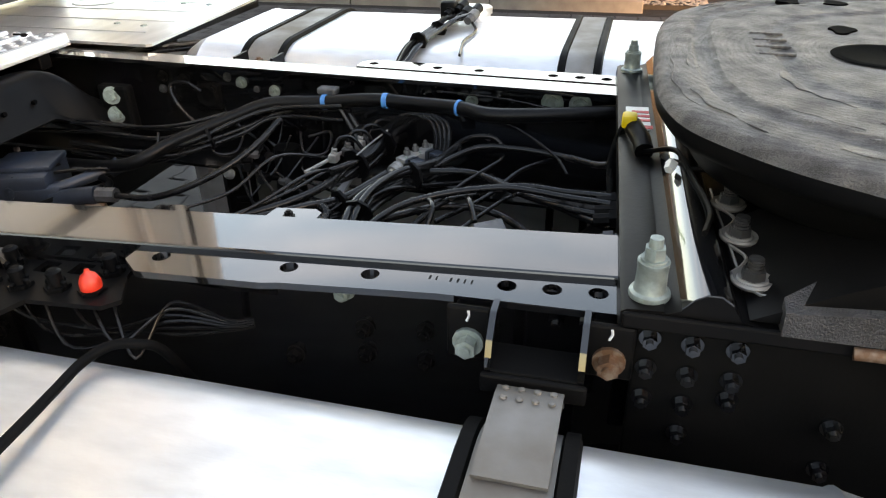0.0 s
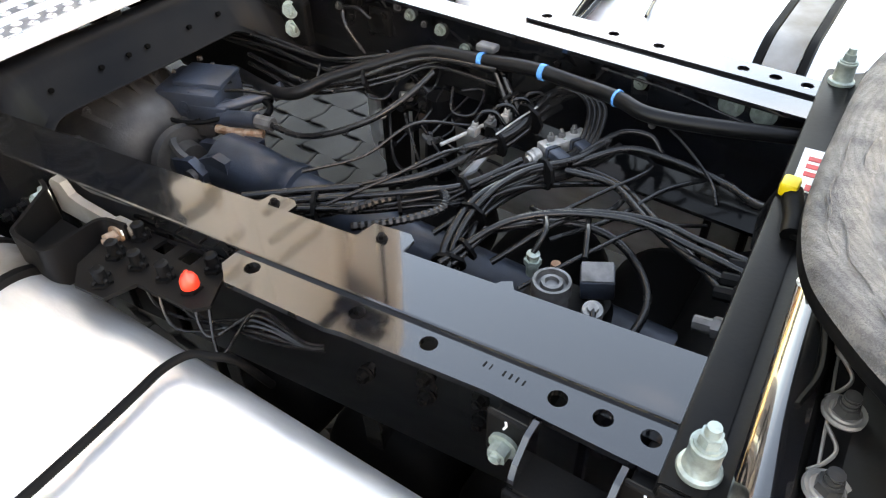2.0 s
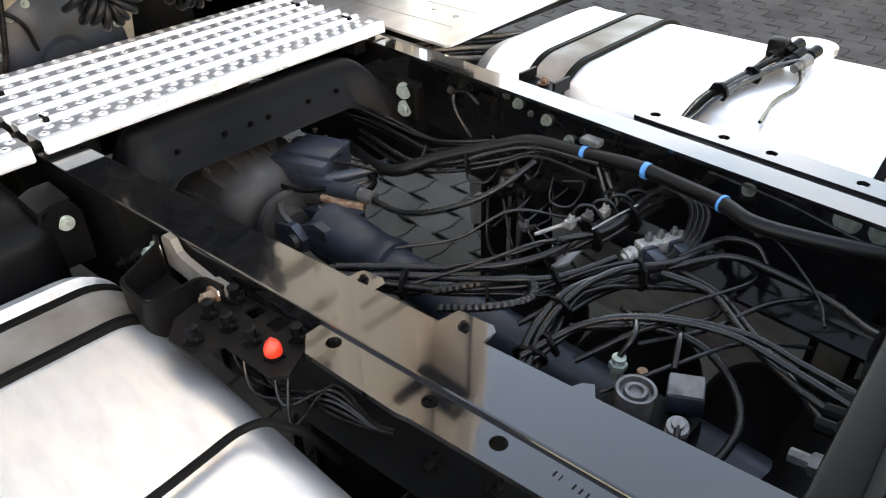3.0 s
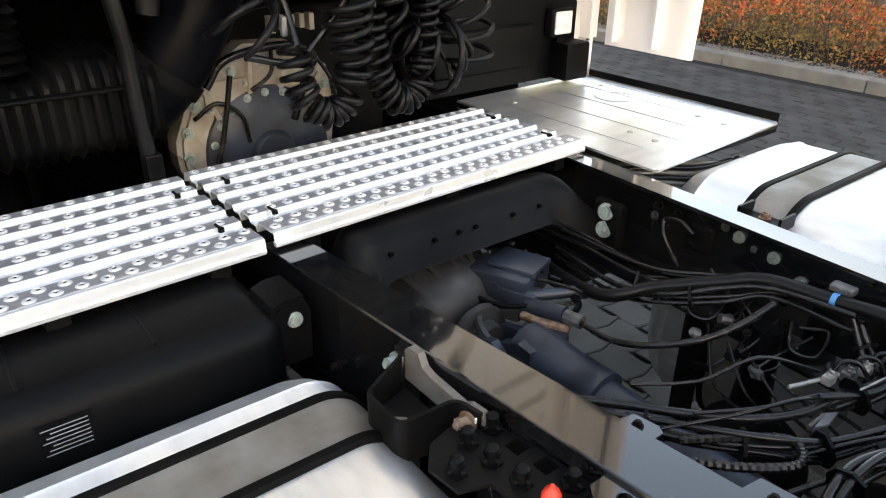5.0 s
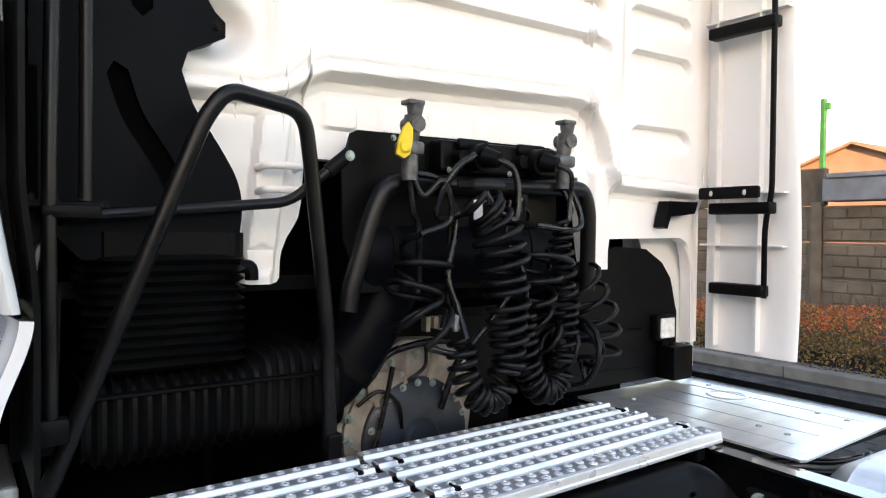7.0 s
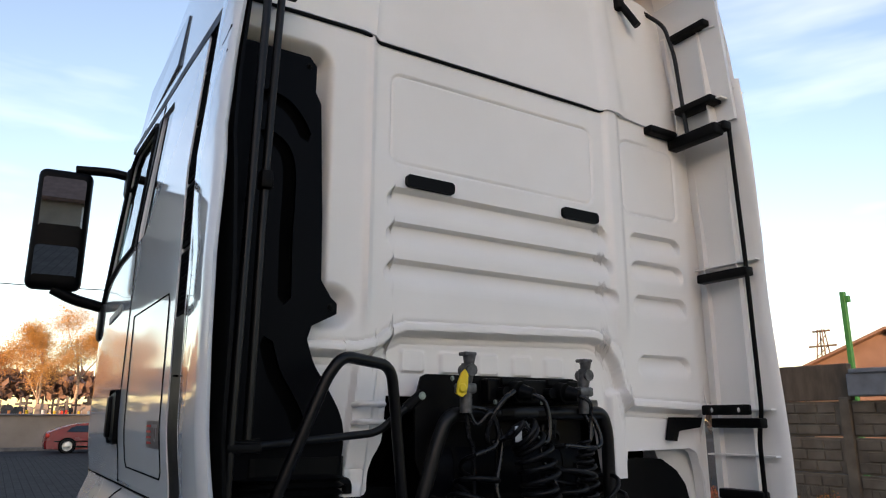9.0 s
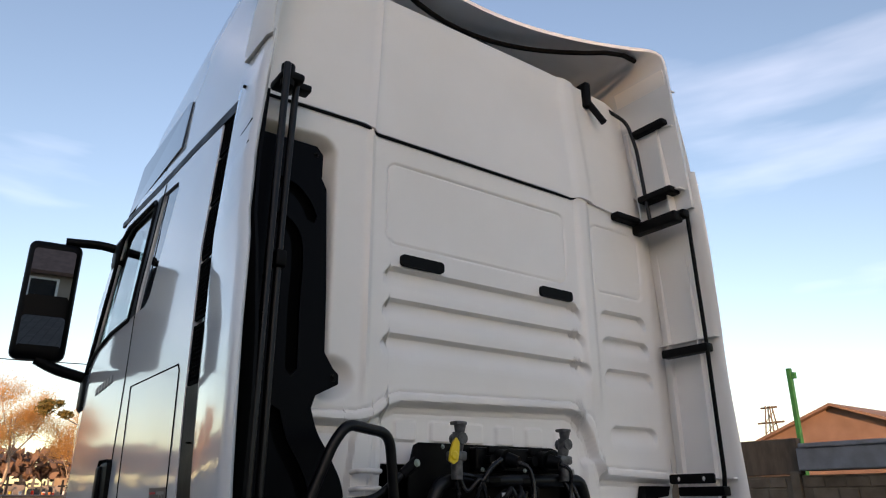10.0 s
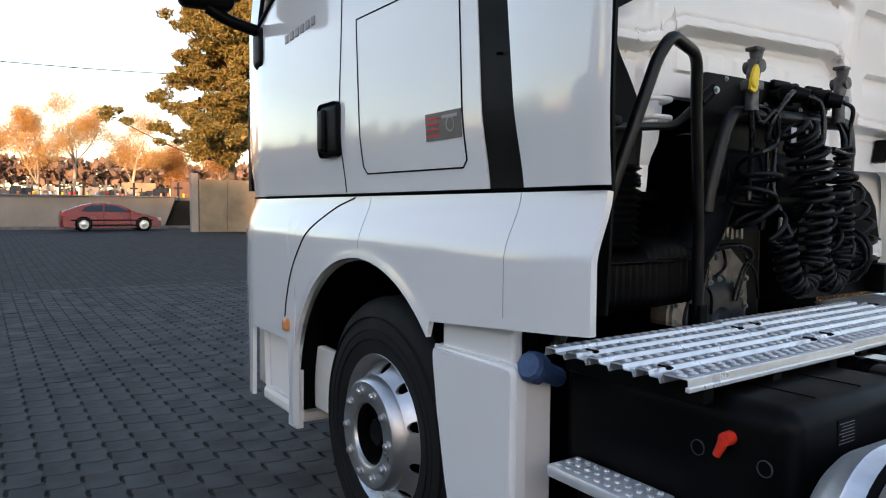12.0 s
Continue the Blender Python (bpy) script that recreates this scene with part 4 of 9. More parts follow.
bm = B()
cols = sorted({round(-1.24 + 0.0074 * i, 4) for i in range(336)} | {p[0] for p in WALL_FOOT if abs(p[0]) < 1.2})
NR = 270
grid = []
for y in cols:
    z0 = lerp_line(WALL_FOOT, y)
    col = []
    for k in range(NR + 1):
        z = z0 + (3.115 - z0) * k / NR
        col.append(bm.verts.new((wall_relief(y, z), max(y, -1.205 + max(0.0, z - 2.5) * 0.10 + (y + 1.2) * 0.1), z)))
    grid.append(col)
for a, b in zip(grid, grid[1:]):
    for k in range(NR):
        bm.faces.new((a[k], b[k], b[k + 1], a[k + 1]))
low = [bm.verts.new((c[0].co.x - 0.05, c[0].co.y, c[0].co.z)) for c in grid]
for i in range(len(grid) - 1):
    bm.faces.new((grid[i][0], low[i], low[i + 1], grid[i + 1][0]))
rear_wall = part("rear_wall", bm, CREAM, cab, "cream-white pressed steel back wall", smooth=40)

# upper back panel under the roof hood
bm = B()
grid = []
ucols = [-1.22 + 2.44 * i / 120 for i in range(121)]
SEAM = [(-1.3, 3.115), (-0.66, 3.125), (-0.61, 3.10), (0.55, 3.10), (0.60, 3.115), (1.3, 3.10)]
for y in ucols:
    zb = lerp_line(SEAM, y)
    col = []
    for k in range(31):
        z = zb + (3.83 - zb) * k / 30
        x = 0.014 - 0.03 * sstep(0, 1, k / 30) + 0.012 * math.exp(-((y + 0.632) / 0.012) ** 2) + 0.016 * (sstep(0.56, 0.60, y) - sstep(0.66, 0.72, y)) - 0.05 * sstep(0.95, 1.22, abs(y))
        edge = 1.155 - 0.11 * (z - 3.1) + (abs(y) - 1.15) * 0.05
        col.append(bm.verts.new((x, max(y * (1 - 0.07 * k / 30), -edge), z - 0.03 * sstep(0.4, 1.1, y))))
    grid.append(col)
for a, b in zip(grid, grid[1:]):
    for k in range(30):
        bm.faces.new((a[k], b[k], b[k + 1], a[k + 1]))
low = [bm.verts.new((-0.03, c[0].co.y, c[0].co.z)) for c in grid]
hi = [bm.verts.new((-0.35, c[-1].co.y, c[-1].co.z - 0.02)) for c in grid]
for i in range(len(grid) - 1):
    bm.faces.new((grid[i][0], low[i], low[i + 1], grid[i + 1][0]))
    bm.faces.new((grid[i][-1], hi[i], hi[i + 1], grid[i + 1][-1]))
part("upper_back_panel", bm, CREAM, cab, "cream-white upper back panel", smooth=40)
part("seam_seal", tube(B(), [(0.004, y, lerp_line(SEAM, y) - 0.004) for y in [-1.2 + 0.05 * i for i in range(49)]], 0.0075, 6), RUBBER, cab, "black seal along the seam")

for y0, y1 in ((-0.482, -0.266), (0.297, 0.508)):
    bm = B()
    plate(bm, rrect(y0, y1, 2.533, 2.582, 0.016), "x", -0.004, 0.016)
    part("marker_cover", bm, PLASTIC, cab, "black plastic blanking cover", smooth=30)

# roof hood, open towards the rear
bm = B()


def roof_point(u, v):
    """u from nose to tail, v from the left flank over the top to the right flank."""
    a = abs(v)
    crown = 3.30 + 0.50 * math.sin(min(1.0, u / 0.22) * math.pi / 2) + 0.30 * sstep(-0.1, 0.9, u)
    if a < 0.66:
        y = (a / 0.66) * 0.97
        z = crown - 0.04 * (a / 0.66) ** 2
    elif a < 0.82:
        th = (a - 0.66) / 0.16 * math.pi / 2
        y = 0.97 + 0.125 * math.sin(th)
        z = crown - 0.04 - 0.15 * (1 - math.cos(th))
    else:
        t = (a - 0.82) / 0.18
        y = 1.095 + 0.09 * t
        z0 = crown - 0.19
        z = z0 + (3.10 - z0) * t
    xe = 0.30 - 0.36 * (1 - min(1.0, a / 0.74) ** 2) - (0.17 * sstep(0.25, 0.8, a) if v < 0 else 0.0)
    xn = -2.38 + 0.25 * (a ** 3)
    return (xn + (xe - xn) * u, math.copysign(y, v), z)


NU, NV = 40, 72
rows_ = [[bm.verts.new(roof_point(i / NU, -1 + 2 * j / NV)) for j in range(NV + 1)] for i in range(NU + 1)]
for i in range(NU):
    for j in range(NV):
        bm.faces.new((rows_[i][j], rows_[i + 1][j], rows_[i + 1][j + 1], rows_[i][j + 1]))
bmesh.ops.recalc_face_normals(bm, faces=bm.faces)
bmesh.ops.solidify(bm, geom=list(bm.faces), thickness=0.022)
part("roof_hood", bm, WHITE, cab, "white aerodynamic roof hood with a curved tail", smooth=50)
part("roof_stiffener", tube(B(), [(-0.10 + 0.36 * min(1, abs(y) / 0.85) ** 2 - 0.10, y, 4.02) for y in [-1.0 + 0.1 * i for i in range(21)]], 0.014, 8), DUST_BLACK, cab)

# flank: upper side with door and windows
WIN = [(-2.02, 2.30), (-1.80, 2.39), (-1.50, 2.425), (-1.14, 2.43), (-1.14, 3.02), (-1.20, 3.06), (-1.78, 3.10), (-1.88, 3.06)]
QWIN = [(-1.06, 2.43), (-0.86, 2.435), (-0.81, 2.47), (-0.75, 2.97), (-0.79, 3.02), (-1.06, 3.05)]
for s, half, nm in ((-1, LEFT, "left_flank"), (1, RIGHT, "right_flank")):
    bm = B()
    outline = [(-2.36, 1.425), (-2.2, 1.425), (-2.08, 1.425), (-0.09, 1.425), (-0.13, 1.99), (-0.14, 2.5), (-0.235, 3.13), (-1.90, 3.16), (-2.04, 2.95), (-2.12, 2.70), (-2.29, 2.30), (-2.37, 1.9)]
    plate(bm, outline, "y", s * half, s * (half - 0.035), holes=[WIN, QWIN] if s < 0 else [WIN])
    slice_heights(bm, WAIST)
    lean_side(bm, s)
    part(nm, bm, WHITE, cab, "glossy white flank with door", smooth=25)
    bm = B()
    plate(bm, WIN, "y", s * (half - 0.016), s * (half - 0.022))
    lean_side(bm, s)
    pane = part("door_window", bm, GLASS, cab, "tinted door glass")
    pane.visible_shadow = False
bm = B()
plate(bm, QWIN, "y", -(LEFT - 0.010), -(LEFT - 0.02))
lean_side(bm, -1)
part("quarter_window", bm, DARK_GLASS, cab, "dark quarter pane")


def groove(pts, r=0.0028, name="panel_gap"):
    """A dark tube for a panel gap's shadow line on the left flank, sunk half into the skin."""
    fine = [(a[0] + (b[0] - a[0]) * k / 10, a[1] + (b[1] - a[1]) * k / 10) for a, b in zip(pts, pts[1:]) for k in range(10)] + [pts[-1]]
    line = [Vector((x, -(LEFT + 0.0005 - tuck(x, z)), z)) for x, z in fine]
    return part(name, tube(B(), line, r, 5), SHADE_BLACK, cab)


groove([(p.x, p.y) for p in rounded([(-1.04, 3.10, 0), (-1.04, 2.2, 0), (-1.07, 1.75, 0), (-1.045, 1.43, 0)], 0.1)])
flap = [(-0.915, 2.09), (-0.24, 2.085), (-0.222, 2.06), (-0.192, 1.515), (-0.215, 1.492), (-0.85, 1.497), (-0.878, 1.525), (-0.915, 2.06), (-0.915, 2.09)]
groove(flap, 0.003)
bm = B()
plate(bm, [(-2.05, 3.225), (-1.2, 3.165), (-0.6, 3.135), (-0.06, 3.095), (0.06, 3.095), (0.05, 3.045), (-0.10, 3.045), (-0.6, 3.09), (-1.2, 3.12), (-2.03, 3.185)], "y", -(LEFT + 0.002), -(LEFT - 0.012))
lean_side(bm, -1)
part("roof_strip", bm, PLASTIC, cab, "dark gloss strip under the roof hood")
bm = B()
for a, b in zip(WIN, WIN[1:] + WIN[:1]):
    tube(bm, [(a[0], -(LEFT - tuck(*a) + 0.001), a[1]), (b[0], -(LEFT - tuck(*b) + 0.001), b[1])], 0.012, 6)
part("window_seal", bm, RUBBER, cab, "black rubber window seal")
bm = B()
plate(bm, [(-1.135, 2.43), (-1.065, 2.43), (-1.065, 3.05), (-1.135, 3.05)], "y", -(LEFT + 0.002), -(LEFT - 0.01))
lean_side(bm, -1)
part("door_pillar", bm, DUST_BLACK, cab, "black window pillar")
# roof side light strip (smoked)
bm = B()
plate(bm, [(-0.89, 3.245), (-0.955, 3.545), (-1.02, 3.57), (-1.96, 3.575), (-2.12, 3.47), (-2.20, 3.31), (-2.06, 3.275)], "y", 0.0, 0.012)
for v in bm.verts:
    v.co.y += -(1.199 - 0.140 * (v.co.z - 3.1)) + max(0.0, -1.75 - v.co.x) ** 2 * 0.25
part("smoked_side_pane", bm, DARK_GLASS, cab, "smoked roof side pane")

# door handle, sticker, model letters as bars
bm = B()
box(bm, -1.25, -1.055, -1.262, -1.235, 1.575, 1.80, 0.03, 4)
lean_side(bm, -1)
hd = part("door_handle", bm, PLASTIC, cab, "black recessed door handle", smooth=40)
part("grip", box(B(), -1.235, -1.17, -1.275, -1.25, 1.60, 1.775, 0.012, 3), PLASTIC, hd, smooth=40)
bm = box(B(), -0.41, -0.207, -1.2475, -1.244, 1.585, 1.672)
lean_side(bm, -1)
st = part("door_sticker", bm, STICKER_DARK, cab, "dark sticker with red and grey print")
bm = B()
for k in range(4):
    box(bm, -0.40, -0.33, -1.2487, -1.2474, 1.597 + k * 0.018, 1.604 + k * 0.018)
lean_side(bm, -1)
part("print_bar", bm, PRINT_RED, st)
bm = B()
lathe(bm, [(0.019, 0), (0.024, 0), (0.024, 0.0012), (0.019, 0.0012)], (-0.265, -1.2475, 1.63), (0, -1, 0), 20)
box(bm, -0.31, -0.225, -1.2488, -1.2474, 1.65, 1.66)
lean_side(bm, -1)
part("print_emblem", bm, PRINT_GREY, st)
bm = B()
for k in range(6):
    x = -1.66 + k * 0.062
    box(bm, x, x + 0.045, -1.2505, -1.2435, 2.135 + k * 0.004, 2.175 + k * 0.004, 0.004, 1)
part("model_bar", bm, PRINT_GREY, cab, "chrome-grey raised model marking")

# black vent strip between cab and deflector, with a pierced grille above
bm = B()
plate(bm, [(-0.13, 1.99), (-0.088, 1.425), (0.066, 1.425), (0.005, 1.99)], "y", -(LEFT - 0.004), -(LEFT - 0.04))
slice_heights(bm, WAIST)
lean_side(bm, -1)
part("vent_strip", bm, PLASTIC, cab, "black vent strip behind the door")
groove([(-0.02, 1.80), (-0.02, 1.805)], 0.010, "strip_hole")
VENT = [(1.99, -0.13), (2.5, -0.142), (3.13, -0.235)]
for k in range(5):
    bm = B()
    za, zb = (1.995 + k * 0.225, 2.205 + k * 0.225) if k else (1.995, 2.2)
    xa = lerp_line(VENT, za)
    xb = lerp_line(VENT, zb)
    holes = []
    for i in range(12):
        for j in range(7):
            cz = za + 0.018 + i * 0.0158
            cx = xa + (xb - xa) * (cz - za) / (zb - za) + 0.014 + j * 0.019 + (0.0095 if i % 2 else 0)
            if cx < xa + 0.125 + (xb - xa) * (cz - za) / (zb - za) and cz < zb - 0.008:
                holes.append(circle(cx, cz, 0.0082, 6))
    plate(bm, [(xa, za), (xa + 0.138, za), (xb + 0.138, zb), (xb, zb)], "y", -(LEFT - 0.006), -(LEFT - 0.014), holes=holes)
    lean_side(bm, -1)
    # black without sheen, so the shade of the deep holes is in the colour
    part("vent_grille", bm, SHADE_BLACK, cab, "black hexagon-pierced grille", smooth=None)
# black sheet that stands for the shade behind the grille
bm = B()
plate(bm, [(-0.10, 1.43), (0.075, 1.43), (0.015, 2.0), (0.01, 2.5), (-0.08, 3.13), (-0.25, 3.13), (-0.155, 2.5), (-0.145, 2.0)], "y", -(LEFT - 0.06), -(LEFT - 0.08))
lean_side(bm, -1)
part("vent_shade_sheet", bm, SHADE_BLACK, cab)

# side deflectors
for s, half, nm in ((-1, LEFT, "left_deflector"), (1, RIGHT, "right_deflector")):
    sections = []
    for k in range(43):
        z = 1.425 + (3.30 - 1.425) * k / 42
        if s > 0:
            z = 1.10 + (3.30 - 1.10) * k / 42
        lead = lerp_line([(1.425, 0.069), (1.99, 0.008), (2.5, -0.004), (3.13, -0.097)], z)
        if s > 0:
            lead = -0.05
        tail = 0.345 - 0.012 * (z - 1.4) + 0.012 * math.sin((z - 1.1) * 4) if s > 0 else lerp_line([(1.42, 0.382), (1.5, 0.39), (1.65, 0.41), (1.85, 0.425), (2.1, 0.415), (2.4, 0.345), (2.73, 0.235), (3.06, 0.186), (3.3, 0.168)], z) + 0.004 * math.sin(z * 15) * sstep(2.2, 2.6, z)
        t = tuck(0, z) if s < 0 else max(0.0, z - 2.5) * 0.075
        wave = 0.004 * math.sin(z * 17) * sstep(2.3, 2.9, z) if s < 0 else 0.0
        prof = [(lead, half), (lead + 0.05, half + 0.003 + wave), (tail - 0.06, half + 0.002 + wave), (tail - 0.012, half - 0.006), (tail, half - 0.018), (tail - 0.010, half - 0.03), (tail - 0.05, half - 0.032), (lead + 0.02, half - 0.03)]
        out_ = lerp_line([(1.42, 0.01), (1.5, 0.02), (1.65, 0.029), (1.85, 0.042), (2.1, 0.045), (2.4, 0.02), (2.73, 0.01), (3.3, 0.006)], z) if s < 0 else 0.0
        sections.append([(x, s * (y - t + out_ * w), z) for (x, y), w in zip(prof, (0, 0.12, 0.8, 1, 1, 1, 0.85, 0.05))])
    bm = loft(B(), sections)
    part(nm, bm, WHITE if s < 0 else CREAM, cab, "white side air deflector", smooth=50)

# stiffening ribs, brackets and bars inside the right-hand deflector
bm = B()
for x in (0.02, 0.20):
    plate(bm, [(x, 1.12), (x + 0.008, 1.12), (x + 0.012, 2.2), (x - 0.01, 3.2), (x - 0.018, 3.2), (x + 0.004, 2.2)], "y", 1.20, 1.235)
for z in (1.52, 1.72, 2.40, 3.02, 3.24):
    box(bm, -0.04, 0.31, 1.195, 1.235, z, z + 0.007)
part("inner_rib", bm, CREAM, cab, "moulded stiffening ribs")
part("deflector_bar", tube(B(), rounded([(0.285, 1.13, 3.06), (0.285, 1.155, 2.4), (0.28, 1.17, 1.72), (0.255, 1.17, 1.60), (0.25, 1.18, 1.33)], 0.05), 0.0105, 8), DUST_BLACK, cab, "black support bar", smooth=60)
for z, y0, xa, xb in ((3.05, 1.10, -0.05, 0.30), (2.345, 1.16, 0.02, 0.295), (1.665, 1.165, 0.03, 0.285), (1.355, 1.175, 0.03, 0.255)):
    part("bar_bracket", box(B(), xa, xb, y0 - 0.02, y0 + 0.035, z - 0.022, z + 0.022, 0.008), DUST_BLACK, cab, "black steel bracket", smooth=30)
bm = B()
plate(bm, rrect(0.02, 0.27, 1.70, 1.745, 0.01), "y", 1.10, 1.112, holes=[circle(0.07, 1.722, 0.012, 10), circle(0.21, 1.722, 0.012, 10)])
part("slotted_bracket", bm, DUST_BLACK, cab, "black slotted bracket")
part("hooked_bracket", plate(B(), [(0.90, 1.59), (0.925, 1.585), (0.945, 1.63), (1.09, 1.645), (1.11, 1.69), (0.93, 1.69)], "x", -0.035, 0.012), DUST_BLACK, cab, "black hooked bracket")
bm = B()
tube(bm, rounded([(-0.10, 0.86, 3.86), (0.02, 1.05, 3.70), (0.05, 1.075, 3.52), (0.085, 1.085, 3.04)], 0.05), 0.011, 8)
part("upper_bar", bm, SATIN_BLACK, cab, "black upper support bar", smooth=50)
for z in (3.615, 3.205):
    part("bar_bracket", box(B(), 0.03, 0.25, 1.06, 1.15, z - 0.018, z + 0.018, 0.008), DUST_BLACK, cab, "black steel bracket", smooth=30)
bm = B()
box(bm, -0.08, 0.02, 0.72, 0.765, 3.70, 3.86, 0.012)
tube(bm, [(0.0, 0.75, 3.74), (0.06, 0.80, 3.60)], 0.02, 8)
tube(bm, [(-0.05, 0.0, 3.85), (-0.05, 0.74, 3.79)], 0.02, 8)
part("hood_strut", bm, DUST_BLACK, cab, "black roof hood strut", smooth=50)
bm = B()
box(bm, -0.02, 0.28, 1.03, 1.10, 3.0, 3.06, 0.01)
box(bm, -0.03, 0.05, 0.86, 1.05, 3.05, 3.09, 0.01)
part("corner_bracket", bm, DUST_BLACK, cab, "black corner bracket", smooth=50)

# tapering black tubes for the shade in the deflector's pleats
for za, zb in ((2.988, 3.004), (2.872, 2.891), (2.765, 2.795), (2.655, 2.672)):
    line = [Vector((0.03 + (3.0 - za) * 0.27 + (0.125 - 0.13 * (3.0 - za)) * k / 6, -(LEFT + 0.0035 - tuck(0, za)), za + (zb - za) * (k / 6) ** 2)) for k in range(7)]
    part("pleat_shade", tube(B(), line, lambda t: 0.0008 + 0.0022 * t, 5), SHADE_BLACK, cab)
bm = B()
for x0, x1 in ((-0.047, 0.01), (0.158, 0.20)):
    plate(bm, [(x0, 3.90), (x0 + 0.008, 3.90), (x1 + 0.008, 3.08), (x1, 3.08)], "y", 1.10, 1.17)
for z0, z1 in ((3.92, 3.81), (3.66, 3.58), (3.245, 3.20)):
    plate(bm, [(-0.05, z0), (0.28, z1), (0.28, z1 + 0.008), (-0.05, z0 + 0.008)], "y", 1.10, 1.17)
part("cheek_rib", bm, CREAM, cab, "moulded stiffening ribs")

# upper quarter panels that carry the hood down to the deflectors
for s in (-1, 1):
    sections = []
    for k in range(15):
        z = 3.26 + 0.66 * k / 14
        y = 1.185 - 0.10 * (k / 14) ** 1.6
        e = 0.0 if s > 0 else -0.125 - 0.04 * k / 14
        sections.append([(-0.06, s * y, z), (0.285 + e, s * y, z), (0.315 + e - 0.03 * k / 14, s * (y - 0.012), z), (0.285 + e, s * (y - 0.024), z), (-0.06, s * (y - 0.024), z)])
    part("hood_cheek", loft(B(), sections), CREAM, cab, "white hood cheek", smooth=50)

# rear left corner: tall black intake panel is its own thing, below
# right lower quarter
bm = B()
plate(bm, [(1.10, 1.08), (1.235, 1.08), (1.235, 1.56), (0.92, 1.56), (0.94, 1.51), (1.06, 1.45), (1.10, 1.36)], "x", -0.16, -0.125)
part("lower_quarter", bm, INNER_CREAM, cab, "pale lower quarter panel")
part("quarter_lip", tube(B(), rounded([(-0.06, 1.13, 1.52), (-0.06, 1.18, 1.42), (-0.065, 1.195, 1.25), (-0.075, 1.205, 1.02)], 0.04), 0.006, 8), CREAM, cab, smooth=60)

# lower flank with the wheel arch
ACX, ACZ, AR = -0.86, 0.50, 0.675
bm = B()
flank_cols = sorted({-2.38 + 0.0222 * i for i in range(124)} | {-1.515, -1.505, -0.355, -0.345, 0.36})
grid = []
for x in flank_cols:
    if -1.51 < x < -0.35:
        z0 = ACZ + math.sqrt(max(0.0, AR ** 2 - (x - ACX) ** 2))
    elif x <= -1.51:
        z0 = 0.74 if -2.12 < x < -1.60 else 0.36 + 0.02 * (x + 2.2) * -1
    else:
        z0 = 1.0 + 0.055 * (x + 0.35) / 0.7
    z1 = 1.412
    col = []
    for k in range(29):
        z = z0 + (z1 - z0) * k / 28
        y = flank_y(x, z)
        # flare lip round the arch, crease ahead of the wheel
        if -1.62 < x < -0.28:
            d = abs(math.hypot(x - ACX, z - ACZ) - AR)
            y += 0.006 * math.exp(-(d / 0.03) ** 2)
        xx = x
        col.append(bm.verts.new((xx, -y, z)))
    grid.append(col)
for a, b in zip(grid, grid[1:]):
    for k in range(28):
        bm.faces.new((a[k], b[k], b[k + 1], a[k + 1]))
bmesh.ops.recalc_face_normals(bm, faces=bm.faces)
bmesh.ops.solidify(bm, geom=list(bm.faces), thickness=0.022)
part("lower_flank", bm, WHITE, cab, "white lower flank with wheel arch", smooth=50)
part("flank_gap", tube(B(), [(x, -flank_y(x, 1.418) + 0.001, 1.419) for x in (-2.33, -2.2, -2.06, -1.5, -0.8, 0.0, 0.25, 0.35)], 0.0042, 6), SHADE_BLACK, cab)
# the crease's shade, drawn as a thin black tube
crease = [(-0.98, 1.408), (-1.15, 1.365), (-1.338, 1.275), (-1.46, 1.17), (-1.541, 1.073), (-1.60, 0.95), (-1.63, 0.85)]
part("flank_crease_shade", tube(B(), [(p.x, -flank_y(p.x, p.y) - 0.0005, p.y) for p in spline([(x, z, 0) for x, z in crease], 6)], 0.004, 5), SHADE_BLACK, cab)
for x, z0 in ((-0.858, 1.19), (0.038, 1.062)):
    part("panel_seam", tube(B(), [(x + 0.012 * sstep(1.2, 1.4, z0 + (1.41 - z0) * k / 12), -flank_y(x, z0 + (1.41 - z0) * k / 12) - 0.0002, z0 + (1.41 - z0) * k / 12) for k in range(13)], 0.0013, 5), PRINT_GREY, cab)
# boarding steps
bm = B()
box(bm, -2.14, -1.58, -1.20, -0.95, 0.33, 0.40, 0.02)
steps = part("boarding_step", bm, CREAM, cab, "white boarding step well")
part("inner_wall", box(B(), -2.27, -1.60, -1.175, -1.14, 0.395, 0.80, 0.01), CREAM, steps)
# the darker cream carries the step well's shade
part("back_panel", box(B(), -1.60, -1.30, -1.16, -1.12, 0.42, 0.72, 0.008), INNER_CREAM, steps, "inner panel in darker cream for shade")
part("tread", box(B(), -2.08, -1.64, -1.19, -1.03, 0.40, 0.412, 0.004), GALV, steps)
bm = B()
plate(bm, [(-1.62, 0.33), (-1.52, 0.33), (-1.515, 0.68), (-1.60, 0.66)], "y", -1.255, -1.22)
part("step_post", bm, WHITE, steps)
part("side_lamp", box(B(), -1.622, -1.572, -1.290, -1.255, 0.785, 0.845, 0.016, 3), ORANGE, cab, "amber side marker lamp", smooth=40)

# panel behind the front wheel
bm = B()
plate(bm, [(-0.355, 0.925), (0.045, 0.925), (0.058, 0.915), (0.065, 0.90), (0.060, 0.10), (-0.20, 0.10), (-0.235, 0.3), (-0.29, 0.5), (-0.335, 0.7), (-0.362, 0.86), (-0.365, 0.90)], "y", -1.25, -1.20)
